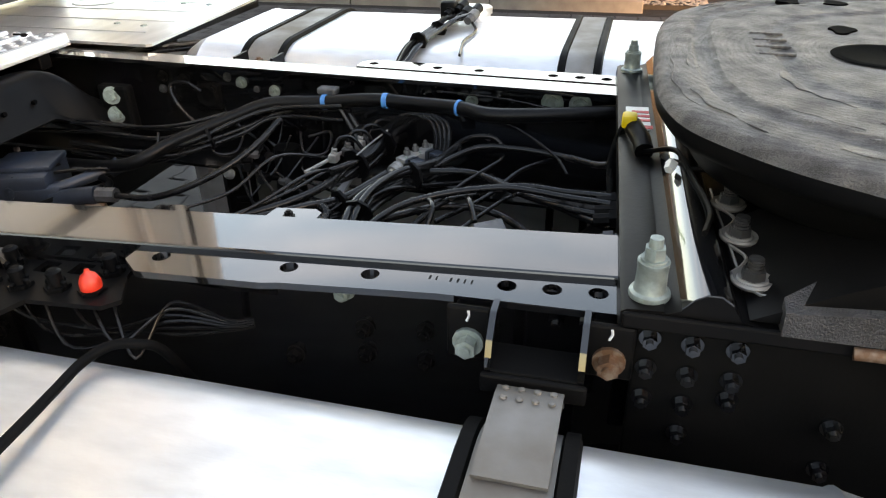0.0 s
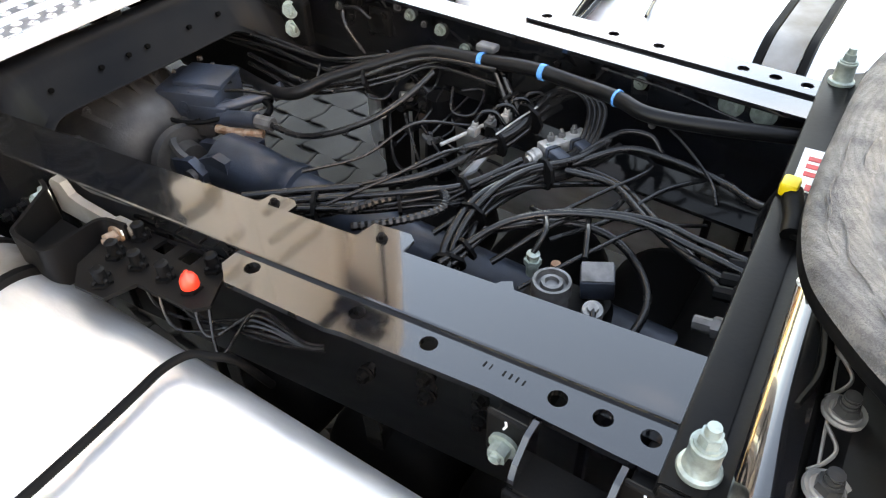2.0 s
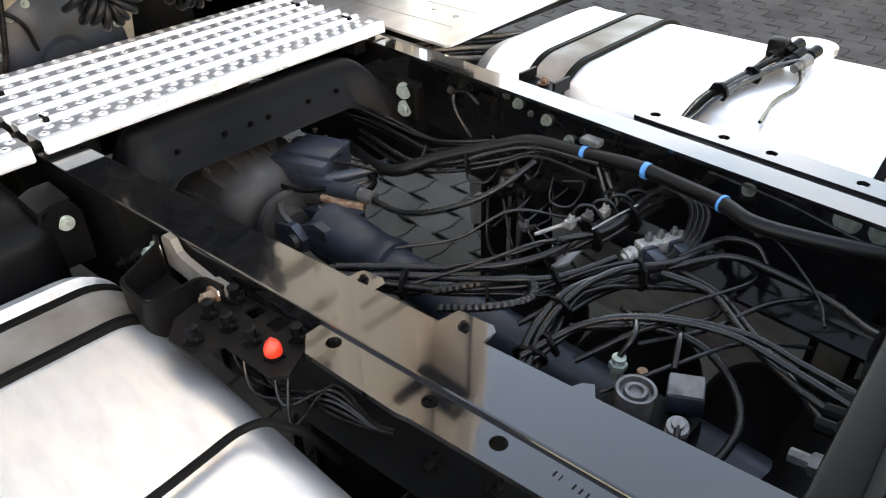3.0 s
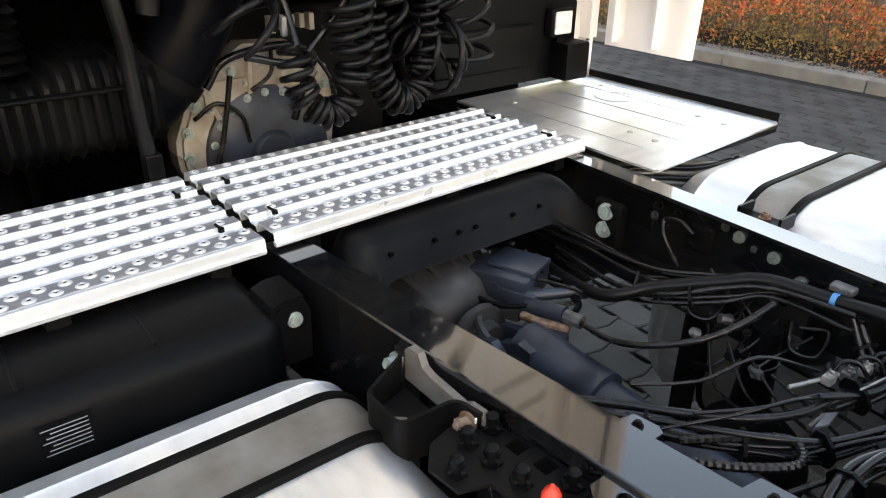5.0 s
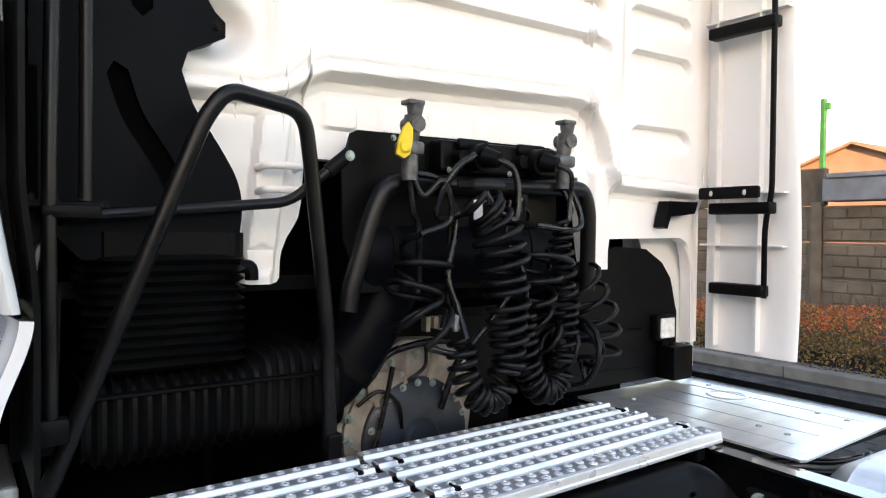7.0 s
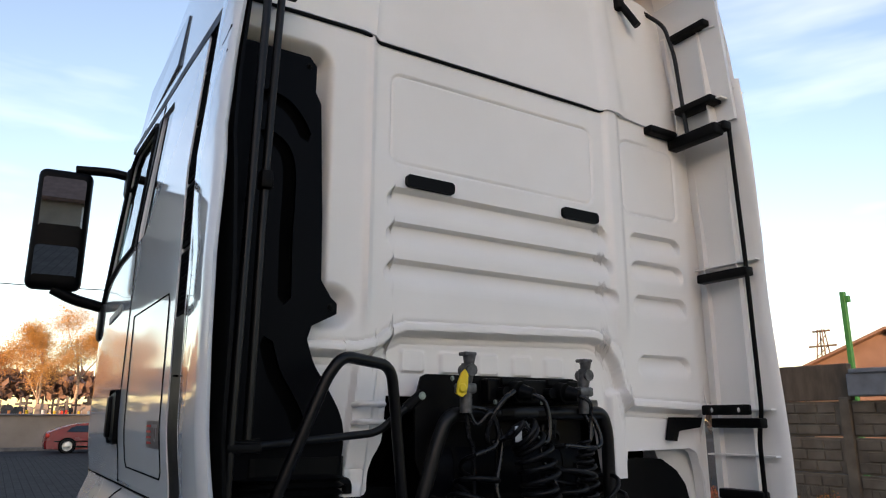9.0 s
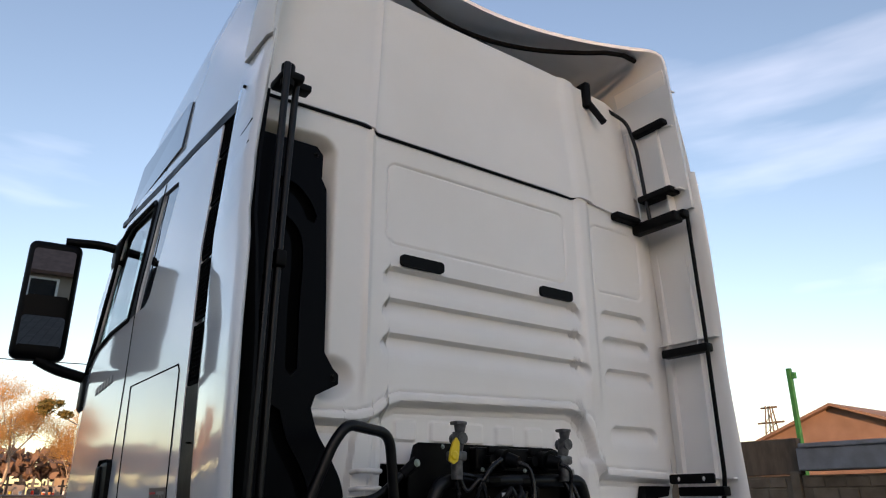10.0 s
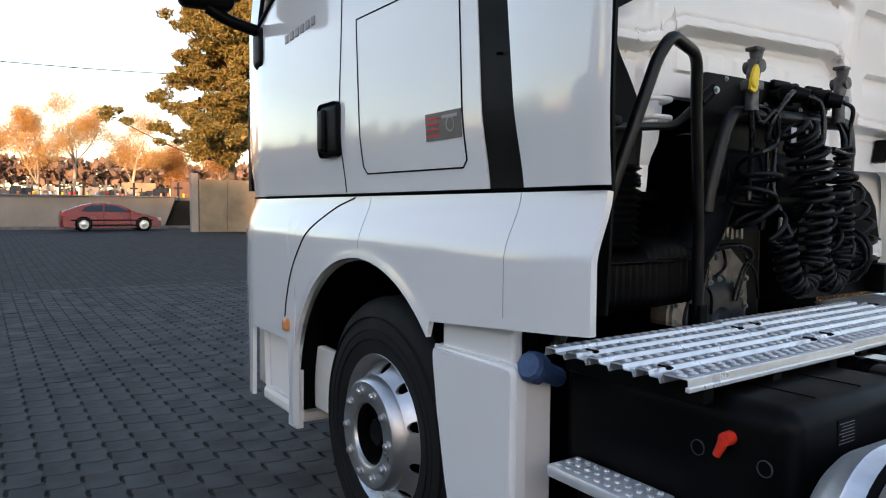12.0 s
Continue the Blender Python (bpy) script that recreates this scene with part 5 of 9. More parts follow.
es = [e for e in bm.edges if abs(e.verts[0].co.y - e.verts[1].co.y) < 1e-5 and abs(e.verts[0].co.y + 1.25) < 1e-4 and len(e.link_faces) == 2 and abs(e.link_faces[0].normal.dot(e.link_faces[1].normal)) < 0.5]
bmesh.ops.bevel(bm, geom=es, offset=0.014, segments=3, affect="EDGES")
mud = part("wheel_panel", bm, WHITE, cab, "white panel behind the front wheel", smooth=50)
part("panel_return", box(B(), 0.03, 0.058, -1.21, -1.10, 0.10, 0.90, 0.008), WHITE, mud)
part("upper_return", box(B(), -0.335, 0.03, -1.222, -1.185, 0.915, 1.03, 0.010), WHITE, mud)

# nose, windscreen, floor, inner lining
bm = B()
nose = []
for k in range(13):
    y = -1.2 + 2.4 * k / 12
    nose.append([(-2.44 + 0.35 * (abs(y) / 1.2) ** 6, y, 0.40), (-2.50 + 0.33 * (abs(y) / 1.2) ** 6, y, 1.3), (-2.44 + 0.33 * (abs(y) / 1.2) ** 4, y, 2.30)])
loft(bm, nose, closed=False, caps=False)
bmesh.ops.recalc_face_normals(bm, faces=bm.faces)
bmesh.ops.solidify(bm, geom=list(bm.faces), thickness=0.03)
part("nose_panel", bm, WHITE, cab, "white front panel", smooth=50)
bm = B()
scr = []
for k in range(13):
    y = -1.12 + 2.24 * k / 12
    b = 0.30 * (abs(y) / 1.2) ** 4
    scr.append([(-2.34 + b, y, 2.30), (-2.12 + b, y, 3.14)])
loft(bm, scr, closed=False, caps=False)
pane = part("windscreen", bm, GLASS, cab, "tinted windscreen", smooth=60)
pane.visible_shadow = False
part("cab_floor", box(B(), -2.2, -0.15, -1.17, 1.17, 1.40, 1.44), PLASTIC, cab)
part("cab_lining", box(B(), -0.19, -0.16, -1.13, 1.13, 1.80, 3.6), INNER_CREAM, cab)
part("dashboard", box(B(), -2.2, -1.85, -1.1, 1.1, 1.44, 2.28, 0.08, 3), PLASTIC, cab)
bm = B()
box(bm, -1.45, -0.95, -0.95, -0.45, 1.44, 1.95, 0.06, 3)
box(bm, -1.05, -0.90, -0.93, -0.47, 1.95, 2.85, 0.06, 3)
part("driver_seat", bm, RUBBER, cab, "dark driver seat", smooth=50)
for s in (-1, 1):
    part("screen_pillar", tube(B(), [(-2.08, s * 1.13, 2.33), (-1.86, s * 1.12, 3.13)], 0.04, 8), DUST_BLACK, cab, "black screen pillar", smooth=60)
part("lamp_corner", plate(B(), [(-2.43, 1.46), (-2.385, 1.46), (-2.39, 1.95), (-2.43, 1.95)], "y", -1.175, -1.12), PLASTIC, cab, "black nose corner trim")

# ---- mirror ----
mir = root("door_mirror", "large black door mirror on two arms", "mirror", at=(-2.05, -1.5, 2.3))
bm = B()
MM = pose(-2.06, -1.50, 2.685, 0, 0, -6)
box(bm, -0.075, 0.045, -0.135, 0.135, -0.33, 0.34, 0.04, 4)
bmesh.ops.transform(bm, matrix=MM, verts=bm.verts)
part("housing", bm, PLASTIC, mir, "black housing", smooth=50)
for z0, z1 in ((-0.08, 0.28), (-0.30, -0.10)):
    bm = B()
    plate(bm, rrect(-0.105, 0.105, z0, z1, 0.02), "x", 0.052, 0.056)
    bmesh.ops.transform(bm, matrix=Matrix.Translation((0.05, 0, (z0 + z1) / 2)) @ Matrix.Rotation(radians(8.0 if z1 > 0 else 11.0), 4, "Y") @ Matrix.Translation((-0.05, 0, -(z0 + z1) / 2)), verts=bm.verts)
    bmesh.ops.transform(bm, matrix=MM, verts=bm.verts)
    part("mirror_glass", bm, MIRROR, mir, "silvered mirror glass")
bm = B()
tube(bm, rounded([(-2.05, -1.46, 3.04), (-2.02, -1.28, 3.05), (-1.98, -1.14, 3.02)], 0.05), 0.026, 8)
box(bm, -2.05, -1.90, -1.21, -1.08, 2.90, 3.07, 0.03, 3)
part("upper_arm", bm, PLASTIC, mir, smooth=50)
bm = B()
tube(bm, rounded([(-2.06, -1.50, 2.36), (-2.05, -1.40, 2.31), (-2.05, -1.22, 2.27)], 0.06), 0.03, 8)
box(bm, -2.12, -1.96, -1.26, -1.12, 2.08, 2.30, 0.04, 3)
part("lower_arm", bm, PLASTIC, mir, smooth=50)

# ---- front wheel ----
HX, HZ = -0.82, 0.495
wheel = root("front_wheel", "truck front wheel with a black tyre on a bare alloy rim", "wheel", at=(HX, -1.03, 0))
RY = -1.18
bm = B()
prof = [(0.297, 0.0), (0.306, 0.012), (0.34, 0.018), (0.41, 0.024), (0.47, 0.012), (0.505, -0.010), (0.522, -0.035), (0.528, -0.06), (0.528, -0.100), (0.517, -0.102), (0.517, -0.112), (0.529, -0.114), (0.530, -0.160), (0.519, -0.162), (0.519, -0.172), (0.529, -0.174), (0.528, -0.225), (0.518, -0.26), (0.48, -0.29), (0.41, -0.305), (0.297, -0.29)]
lathe(bm, prof, (HX, RY, HZ), (0, -1, 0), 72)
tyre = part("tyre", bm, TYRE, wheel, "black ribbed tyre", smooth=35)
for r in (0.36, 0.395, 0.445):
    part("sidewall_bead", lathe(B(), [(r, 0.018), (r + 0.004, 0.026), (r + 0.008, 0.018)], (HX, RY, HZ), (0, -1, 0), 72), TYRE, tyre, smooth=35)
bm = B()
lathe(bm, [(0.297, -0.02), (0.309, 0.006), (0.303, 0.012), (0.291, 0.002), (0.282, -0.03), (0.274, -0.048)], (HX, RY, HZ), (0, -1, 0), 72)
lathe(bm, [(0.224, 0.022), (0.213, 0.058), (0.202, 0.068), (0.132, 0.068), (0.122, 0.062), (0.118, 0.050)], (HX, RY, HZ), (0, -1, 0), 72)
rim = part("rim", bm, WHEEL_ALLOY, wheel, "bare alloy rim", smooth=35)
bm = B()
plate(bm, circle(0, 0, 0.276, 72), "y", 0.0, 0.012, holes=[circle(0, 0, 0.222, 72)] + [circle(0.249 * math.cos(a), 0.249 * math.sin(a), 0.0215, 12) for a in [2 * math.pi * (i + 0.5) / 10 for i in range(10)]])
for v in bm.verts:
    r = math.hypot(v.co.x, v.co.z)
    v.co.y += RY + 0.046 - (0.276 - r) / 0.054 * 0.070
    v.co.x += HX
    v.co.z += HZ
part("disc", bm, WHEEL_ALLOY, rim, smooth=30)
for i in range(10):
    a = 2 * math.pi * i / 10
    c = Vector((HX + 0.166 * math.cos(a), RY - 0.066, HZ + 0.166 * math.sin(a)))
    bm = B()
    cyl(bm, c, c + Vector((0, -0.005, 0)), 0.0205, n=14)
    cyl(bm, c + Vector((0, -0.004, 0)), c + Vector((0, -0.013, 0)), 0.0165, 0.015, n=6)
    lathe(bm, [(0.014, 0.012), (0.012, 0.018), (0.006, 0.0205), (0.0, 0.021)], c, (0, -1, 0), 10)
    part("wheel_nut", bm, WHEEL_ALLOY, rim, smooth=35)
bm = B()
lathe(bm, [(0.0, 0.03), (0.046, 0.03), (0.055, 0.018), (0.06, -0.01), (0.085, -0.02), (0.09, -0.03), (0.112, -0.035), (0.1185, 0.0), (0.1185, 0.050)], (HX, RY, HZ), (0, -1, 0), 40)
hubp = part("hub", bm, DUST_BLACK, wheel, "dark hub", smooth=35)
for i in range(8):
    a = 2 * math.pi * i / 8
    bolt(hubp, (HX + 0.074 * math.cos(a), RY + 0.018, HZ + 0.074 * math.sin(a)), (0, -1, 0), 0.010, 0.014, DUST_BLACK)
# dark lining of the wheel arch
bm = B()
sec = []
for i in range(25):
    a = math.pi * (-0.06 + 1.1 * i / 24)
    sec.append([(ACX + 0.665 * math.cos(a), -1.235, ACZ + 0.665 * math.sin(a)), (ACX + 0.665 * math.cos(a), -0.72, ACZ + 0.665 * math.sin(a))])
loft(bm, sec, closed=False, caps=False)
bmesh.ops.solidify(bm, geom=list(bm.faces), thickness=0.01)
part("wheel_arch_lining", bm, PLASTIC, cab, "black wheel arch lining", smooth=60)
# added black sheet for the shade behind the wheel
part("arch_shade_sheet", box(B(), -1.55, -0.2, -0.74, -0.72, 0.25, 1.2), SHADE_BLACK, cab)


# ---- chassis frame ----
RT = 0.960                                    # top of the rails


def left_in(x):
    return -0.352 + 0.100 * (x - 0.6)


def left_out(x):
    return -0.435 + 0.084 * (x - 0.6)


def right_in(x):
    return 0.452 - 0.057 * (x - 0.7)


def right_out(x):
    return 0.522 - 0.060 * (x - 0.7)


frame_ = root("chassis_frame", "gloss black ladder frame of the truck", "truck frame")
for nm, fi, fo, sgn in (("left_rail", left_in, left_out, -1), ("right_rail", right_in, right_out, 1)):
    sections = []
    for x in (-2.0, -1.0, 0.0, 0.5, 1.0, 1.5, 2.0, 2.6, 3.4, 4.2):
        xi = min(x, 2.05)
        i, o = fi(max(xi, 0.3)), fo(max(xi, 0.3))
        w = 0.009 * (1 if o > i else -1)
        sections.append([(x, i, RT), (x, o - w * 0.4, RT), (x, o - w * 0.1, RT - 0.001), (x, o, RT - 0.003), (x, o, RT - 0.265), (x, i, RT - 0.27), (x, i, RT - 0.262), (x, o - w, RT - 0.258), (x, o - w, RT - 0.009), (x, i, RT - 0.009)])
    part(nm, loft(B(), sections), FRAME_BLACK, frame_, "gloss black channel rail")
# perforated side flanges
for nm, fo, sgn, x0, x1, xs_ in (("left_flange", left_out, -1, 1.365, 1.972, (1.407, 1.578, 1.681, 1.845, 1.897, 1.949)), ("right_flange", right_out, 1, 1.325, 1.93, (1.36, 1.52, 1.62, 1.79, 1.85, 1.907))):
    def fy(x, k):
        if sgn < 0:
            far = -0.354 + 0.080 * (x - 1.4)
            near = lerp_line([(1.36, -0.418), (1.40, -0.425), (1.56, -0.414), (1.58, -0.409), (1.77, -0.389), (1.97, -0.385)], x)
            return far + (near - far) * k
        return fo(x) + 0.034 + k * 0.064
    out = [(x0, fy(x0, 0)), (x1, fy(x1, 0)), (x1, fy(x1, 1)), (1.77, fy(1.77, 1)), (1.58, fy(1.58, 1)), (1.56, fy(1.56, 1)), (x0 + 0.03, fy(x0 + 0.03, 1)), (x0, fy(x0, 0.7))]
    holes = [circle(x, (-0.385 + 0.069 * (x - 1.407)) if sgn < 0 else fy(x, 0.5), 0.0115, 16) for x in xs_]
    bm = plate(B(), out, "z", 0.953, 0.944, holes=holes)
    part(nm, bm, FRAME_BLACK, frame_, "black perforated flange plate")
    bm = plate(B(), [(x0, 0.944), (x1, 0.944), (x1, 0.80), (x0, 0.84)], "y", fy(1.6, 0) - 0.004 if sgn < 0 else fy(1.6, 0), (fy(1.6, 0) + 0.005) if sgn < 0 else fy(1.6, 0) + 0.008)
    part("flange_web", bm, FRAME_BLACK, frame_)
    if sgn > 0:
        part("flange_step", plate(B(), [(x0, fo(x0) + 0.001), (x1, fo(x1) + 0.001), (x1, fy(x1, 0) + 0.004), (x0, fy(x0, 0) + 0.004)], "z", 0.936, 0.943), FRAME_BLACK, frame_)
    if sgn < 0:
        bm = B()
        for k, w in enumerate((0.006, 0.004, 0.0, 0.006, 0.006, 0.005, 0.005)):
            if w:
                box(bm, 1.752 + k * 0.0085, 1.752 + k * 0.0085 + w * 0.4, fy(1.77, 0.5) - 0.004, fy(1.77, 0.5) + 0.004, 0.953, 0.9534)
        part("stamped_mark", bm, DUST_BLACK, frame_)
rng = random.Random(4)
for x in (0.62, 0.68, 0.78, 0.86, 1.05, 1.10, 1.50, 1.56, 1.66, 1.74):
    for z in (0.87, 0.80):
        if rng.random() < 0.72:
            bolt(frame_, (x, left_out(x), z + rng.uniform(-0.02, 0.02)), (0, -1, 0), 0.009, 0.014, DUST_BLACK if rng.random() < 0.93 else ZINC)
for x, z in ((0.80, 0.905), (0.86, 0.90), (0.95, 0.885), (1.03, 0.905), (1.12, 0.89), (1.19, 0.86), (1.62, 0.905)):
    bolt(frame_, (x, right_in(x) - 0.001 + 0.06, z), (0, -1, 0), 0.010, 0.014, DUST_BLACK if x < 1.0 else ZINC)
for x in (1.80, 1.86):
    bolt(frame_, (x, right_in(x) + 0.058, 0.915), (0, -1, 0), 0.017, 0.012, ZINC, label="greenish bolt head")

# arched cross member
bm = B()
secs = []
NX = 41
for i in range(NX):
    t = i / (NX - 1)
    y = -0.355 + 0.79 * t
    e = min(t, 1 - t) * 2
    rise = sstep(0.0, 0.24, e)
    zt = 0.865 + 0.088 * rise
    zb = 0.775 + 0.085 * sstep(0.05, 0.42, e)
    end = 1 - sstep(0.0, 0.38, e)
    xc = 0.572 + 0.070 * end
    ring = [(xc - 0.068, zb + 0.01), (xc - 0.074, zt - 0.03), (xc - 0.066, zt - 0.008), (xc - 0.045, zt), (xc - 0.012, zt - 0.002), (xc + 0.012, zt - 0.010), (xc + 0.032, zt - 0.030), (xc + 0.058, zb + 0.012), (xc + 0.074, zb + 0.004), (xc + 0.078, zb - 0.002), (xc + 0.070, zb - 0.008), (xc + 0.05, zb - 0.003)]
    secs.append([(x, y, z) for x, z in ring])
xm = part("cross_member", loft(B(), secs), DUST_BLACK, frame_, "dull black arched cross member", smooth=50)
# black plugs stand for the shade in the beam's holes
for y in (-0.19, -0.07, 0.0, 0.05, 0.17, 0.26):
    part("beam_hole", cyl(B(), (0.600, y, 0.893), (0.6235, y, 0.903), 0.0055, n=10), SHADE_BLACK, xm)
for z in (0.875, 0.825):
    bolt(frame_, (0.705, 0.418, z), (0.25, -1, 0.2), 0.0155, 0.018, ZINC, label="pale zinc bolt")
part("bolt_plate", box(B(), 0.66, 0.75, 0.418, 0.45, 0.78, 0.90, 0.01), RUBBER, frame_)

# floor of the frame bay: lower cross member, air tanks in the dark
bm = B()
lathe(bm, [(0.0, 0.0), (0.09, 0.0), (0.12, 0.03), (0.125, 0.06), (0.125, 0.62), (0.12, 0.65), (0.09, 0.68), (0.0, 0.68)], (1.98, -0.33, 0.60), (0, 1, 0), 28)
part("air_vessel", bm, RUBBER, frame_, "black air vessel", smooth=50)
part("rear_cross_member", box(B(), 2.02, 2.12, -0.30, 0.36, 0.66, 0.94, 0.02), FRAME_BLACK, frame_)
bm = B()
plate(bm, [(0.42, 0.3), (0.52, 0.3), (0.52, 0.70), (0.42, 0.70)], "x", 0.975, 0.985)
part("upright_plate", bm, DUST_BLACK, frame_, "dull upright plate")
part("shock_mount", cyl(B(), (1.20, 0.36, 0.55), (1.20, 0.36, 0.80), 0.045, 0.03, n=16), PLASTIC, frame_)

# ---- fifth wheel and its mounting plate ----
mount = root("fifth_wheel_plate", "ridged black steel mounting plate across the frame", "mounting plate")
secs = []
prof = [(1.972, 0.955), (1.974, 0.968), (1.980, 0.972), (2.018, 0.974), (2.034, 0.980), (2.045, 0.993), (2.056, 1.000), (2.070, 1.000), (2.082, 0.992), (2.092, 0.976), (2.110, 0.972), (3.10, 0.972), (3.10, 0.955)]
for y in (-0.405, -0.2, 0.0, 0.3, 0.56):
    k = -0.05 * (y + 0.405)
    secs.append([(x + k, y, z) for x, z in prof])
part("ridged_sheet", loft(B(), secs), DUST_BLACK, mount, "black ridged sheet", smooth=40)
for nm, lo, hi in (("edge_strip", 1, 4), ("ridge_crest", 4, 9)):
    bm = loft(B(), [[(x - 0.05 * (y + 0.405), y, z + 0.0025) for x, z in prof[lo:hi]] + [(x - 0.05 * (y + 0.405), y, z - 0.003) for x, z in reversed(prof[lo:hi])] for y in (-0.404, -0.2, 0.0, 0.3, 0.559)])
    part(nm, bm, FRAME_BLACK if nm == "ridge_crest" else DUST_BLACK, mount, "black pressed edge", smooth=40)
part("edge_fold", box(B(), 1.976, 3.10, -0.412, -0.4055, 0.955, 0.974, 0.003), DUST_BLACK, mount)
part("side_plate", box(B(), 1.992, 3.0, -0.4045, -0.396, 0.66, 0.954, 0.003), RUBBER, mount, "black side plate with bolt rows")


def big_bolt(x, y, z, tall):
    b = root("mounting_bolt", "tall greenish zinc mounting bolt with a collar", "bolt", "mounting bolts", at=(x, y, z))
    bm = B()
    lathe(bm, [(0.0, 0.0), (0.0212, 0.0), (0.0225, 0.004), (0.0215, 0.008), (0.0180, 0.010), (0.0168, 0.013), (0.0160, tall * 0.55), (0.0168, tall * 0.57), (0.0168, tall * 0.64), (0.0125, tall * 0.65)], (x, y, z), (0, 0, 1), 28)
    part("collar", bm, ZINC, b, smooth=35)
    bm = B()
    cyl(bm, (x, y, z + tall * 0.64), (x, y, z + tall * 0.69), 0.0142, n=20)
    cyl(bm, (x, y, z + tall * 0.69), (x, y, z + tall * 0.87), 0.0118, 0.0112, n=6)
    cyl(bm, (x, y, z + tall * 0.87), (x, y, z + tall * 1.02), 0.0078, 0.0070, n=12)
    part("nut", bm, ZINC, b, smooth=30)


big_bolt(2.002, -0.372, 0.973, 0.070)
big_bolt(1.957, 0.510, 0.973, 0.066)

fw = root("trailer_coupling", "greasy black fifth-wheel coupling plate", "coupling")
PC = (2.45, 0.10)
HALF = [(1.990, 0.0), (1.991, 0.12), (1.999, 0.22), (2.024, 0.305), (2.068, 0.365), (2.12, 0.415), (2.17, 0.45), (2.235, 0.485), (2.35, 0.52), (2.5, 0.53), (2.68, 0.52), (2.80, 0.48), (2.90, 0.36), (2.92, 0.15), (2.92, 0.0)]
RIMLINE = spline([(x, PC[1] - w, 0) for x, w in HALF] + [(x, PC[1] + w, 0) for x, w in reversed(HALF[1:-1])] + [(1.990, PC[1], 0)], 8)[:-1]
PLATE_H = [(0.0, 1.1235), (0.20, 1.1235), (0.30, 1.1250), (0.575, 1.1262), (0.595, 1.1225), (0.625, 1.1222), (0.645, 1.1265), (0.815, 1.1268), (0.828, 1.1215), (0.872, 1.1210), (0.888, 1.1262), (0.955, 1.1252), (0.98, 1.1225), (0.993, 1.116), (1.0, 1.106)]


def coupling_ring(f, z, wave=0.0):
    """The plate's outline drawn in towards its middle by f, at a height that may ripple."""
    out = []
    for i, p in enumerate(RIMLINE):
        x, y = PC[0] + (p.x - PC[0]) * f, PC[1] + (p.y - PC[1]) * f
        out.append((x, y, z + wave * noise.noise((x * 26, y * 26, 2.0))))
    return out


ladder = []
for (f0, z0), (f1, z1) in zip(PLATE_H, PLATE_H[1:]):
    steps_n = 6 if f1 - f0 > 0.1 else 2
    ladder += [(f0 + (f1 - f0) * k / steps_n, z0 + (z1 - z0) * k / steps_n) for k in range(steps_n)]
ladder.append(PLATE_H[-1])
bm = loft(B(), [coupling_ring(max(f, 0.004), z, 0.0016 if f < 0.97 else 0.0) for f, z in ladder], caps=False)
top_pl = part("top_plate", bm, RINGED, fw, "worn top plate with wear rings", smooth=40)
bm = loft(B(), [coupling_ring(f, z) for f, z in ((1.0, 1.106), (1.0, 1.090), (0.985, 1.080), (0.88, 1.066), (0.5, 1.064))])
part("plate_edge", bm, DUST_BLACK, fw, "dark plate edge", smooth=50)
# black disc and strip on the plate stand for shade in mouth and throat
bm = B()
lathe(bm, [(0.0, 0.0), (0.050, 0.0), (0.058, 0.0015), (0.064, 0.0015), (0.072, 0.0)], (2.305, 0.092, 1.1268), (0, 0, 1), 40)
part("kingpin_mouth", bm, SHADE_BLACK, fw, "shade-black disc as the greasy kingpin mouth", smooth=40)
part("throat", box(B(), 2.31, 2.915, 0.052, 0.132, 1.118, 1.1280, 0.002), SHADE_BLACK, fw)
for x, y in ((2.236, 0.50), (2.314, 0.495), (2.28, 0.256)):
    line = [(x + 0.019 * math.cos(a) * (1 + 0.3 * math.sin(3 * a + x * 50)), y + 0.026 * math.sin(a) * (1 + 0.25 * math.cos(2 * a + y * 40))) for a in [2 * math.pi * i / 14 for i in range(14)]]
    part("grease_pocket", plate(B(), line, "z", 1.119, 1.1284), SHADE_BLACK, fw, "dark grease pocket")
for k, y in enumerate((0.215, 0.17, 0.125, 0.08)):
    part("cast_mark", box(B(), 2.135, 2.185, y - 0.004, y + 0.004, 1.124, 1.1285, 0.001, 1), RINGED, top_pl)
rng = random.Random(6)
for k in range(26):
    i0 = rng.choice((rng.randint(0, 60), rng.randint(150, len(RIMLINE) - 20)))
    f = rng.choice((0.66, 0.72, 0.78, 0.80, 0.90, 0.92, 0.95)) + rng.uniform(-0.012, 0.012)
    n = rng.randint(4, 16)
    line = []
    for i in range(n + 1):
        p = RIMLINE[(i0 + i) % len(RIMLINE)]
        g = f + 0.004 * math.sin(i * 0.9 + k)
        line.append((PC[0] + (p.x - PC[0]) * g, PC[1] + (p.y - PC[1]) * g, 1.1266))
    wide = rng.uniform(0.0004, 0.0012)
    part("grease_ridge", tube(B(), line, lambda t: 0.0004 + wide * math.sin(math.pi * min(1, max(0, t))), 5), RINGED, top_pl, smooth=60)
crumbs = B()
for k in range(110):
    p = RIMLINE[rng.choice((rng.randint(0, 70), rng.randint(140, len(RIMLINE) - 1)))]
    f = rng.choice((0.812, 0.815, 0.818, 0.885, 0.64, 0.7)) + rng.gauss(0, 0.004)
    r = rng.uniform(0.0008, 0.0024)
    bmesh.ops.create_icosphere(crumbs, subdivisions=1, radius=r, matrix=Matrix.Translation((PC[0] + (p.x - PC[0]) * f + rng.gauss(0, 0.004), PC[1] + (p.y - PC[1]) * f + rng.gauss(0, 0.004), 1.1268)) @ Matrix.Rotation(rng.uniform(0, 6), 4, "Z") @ Matrix.Diagonal((1.9, 0.8, 0.35, 1)))
part("grease_crumb", crumbs, PALE_GREASE, top_pl, "crumbs of dried pale grease", kind="stuff")
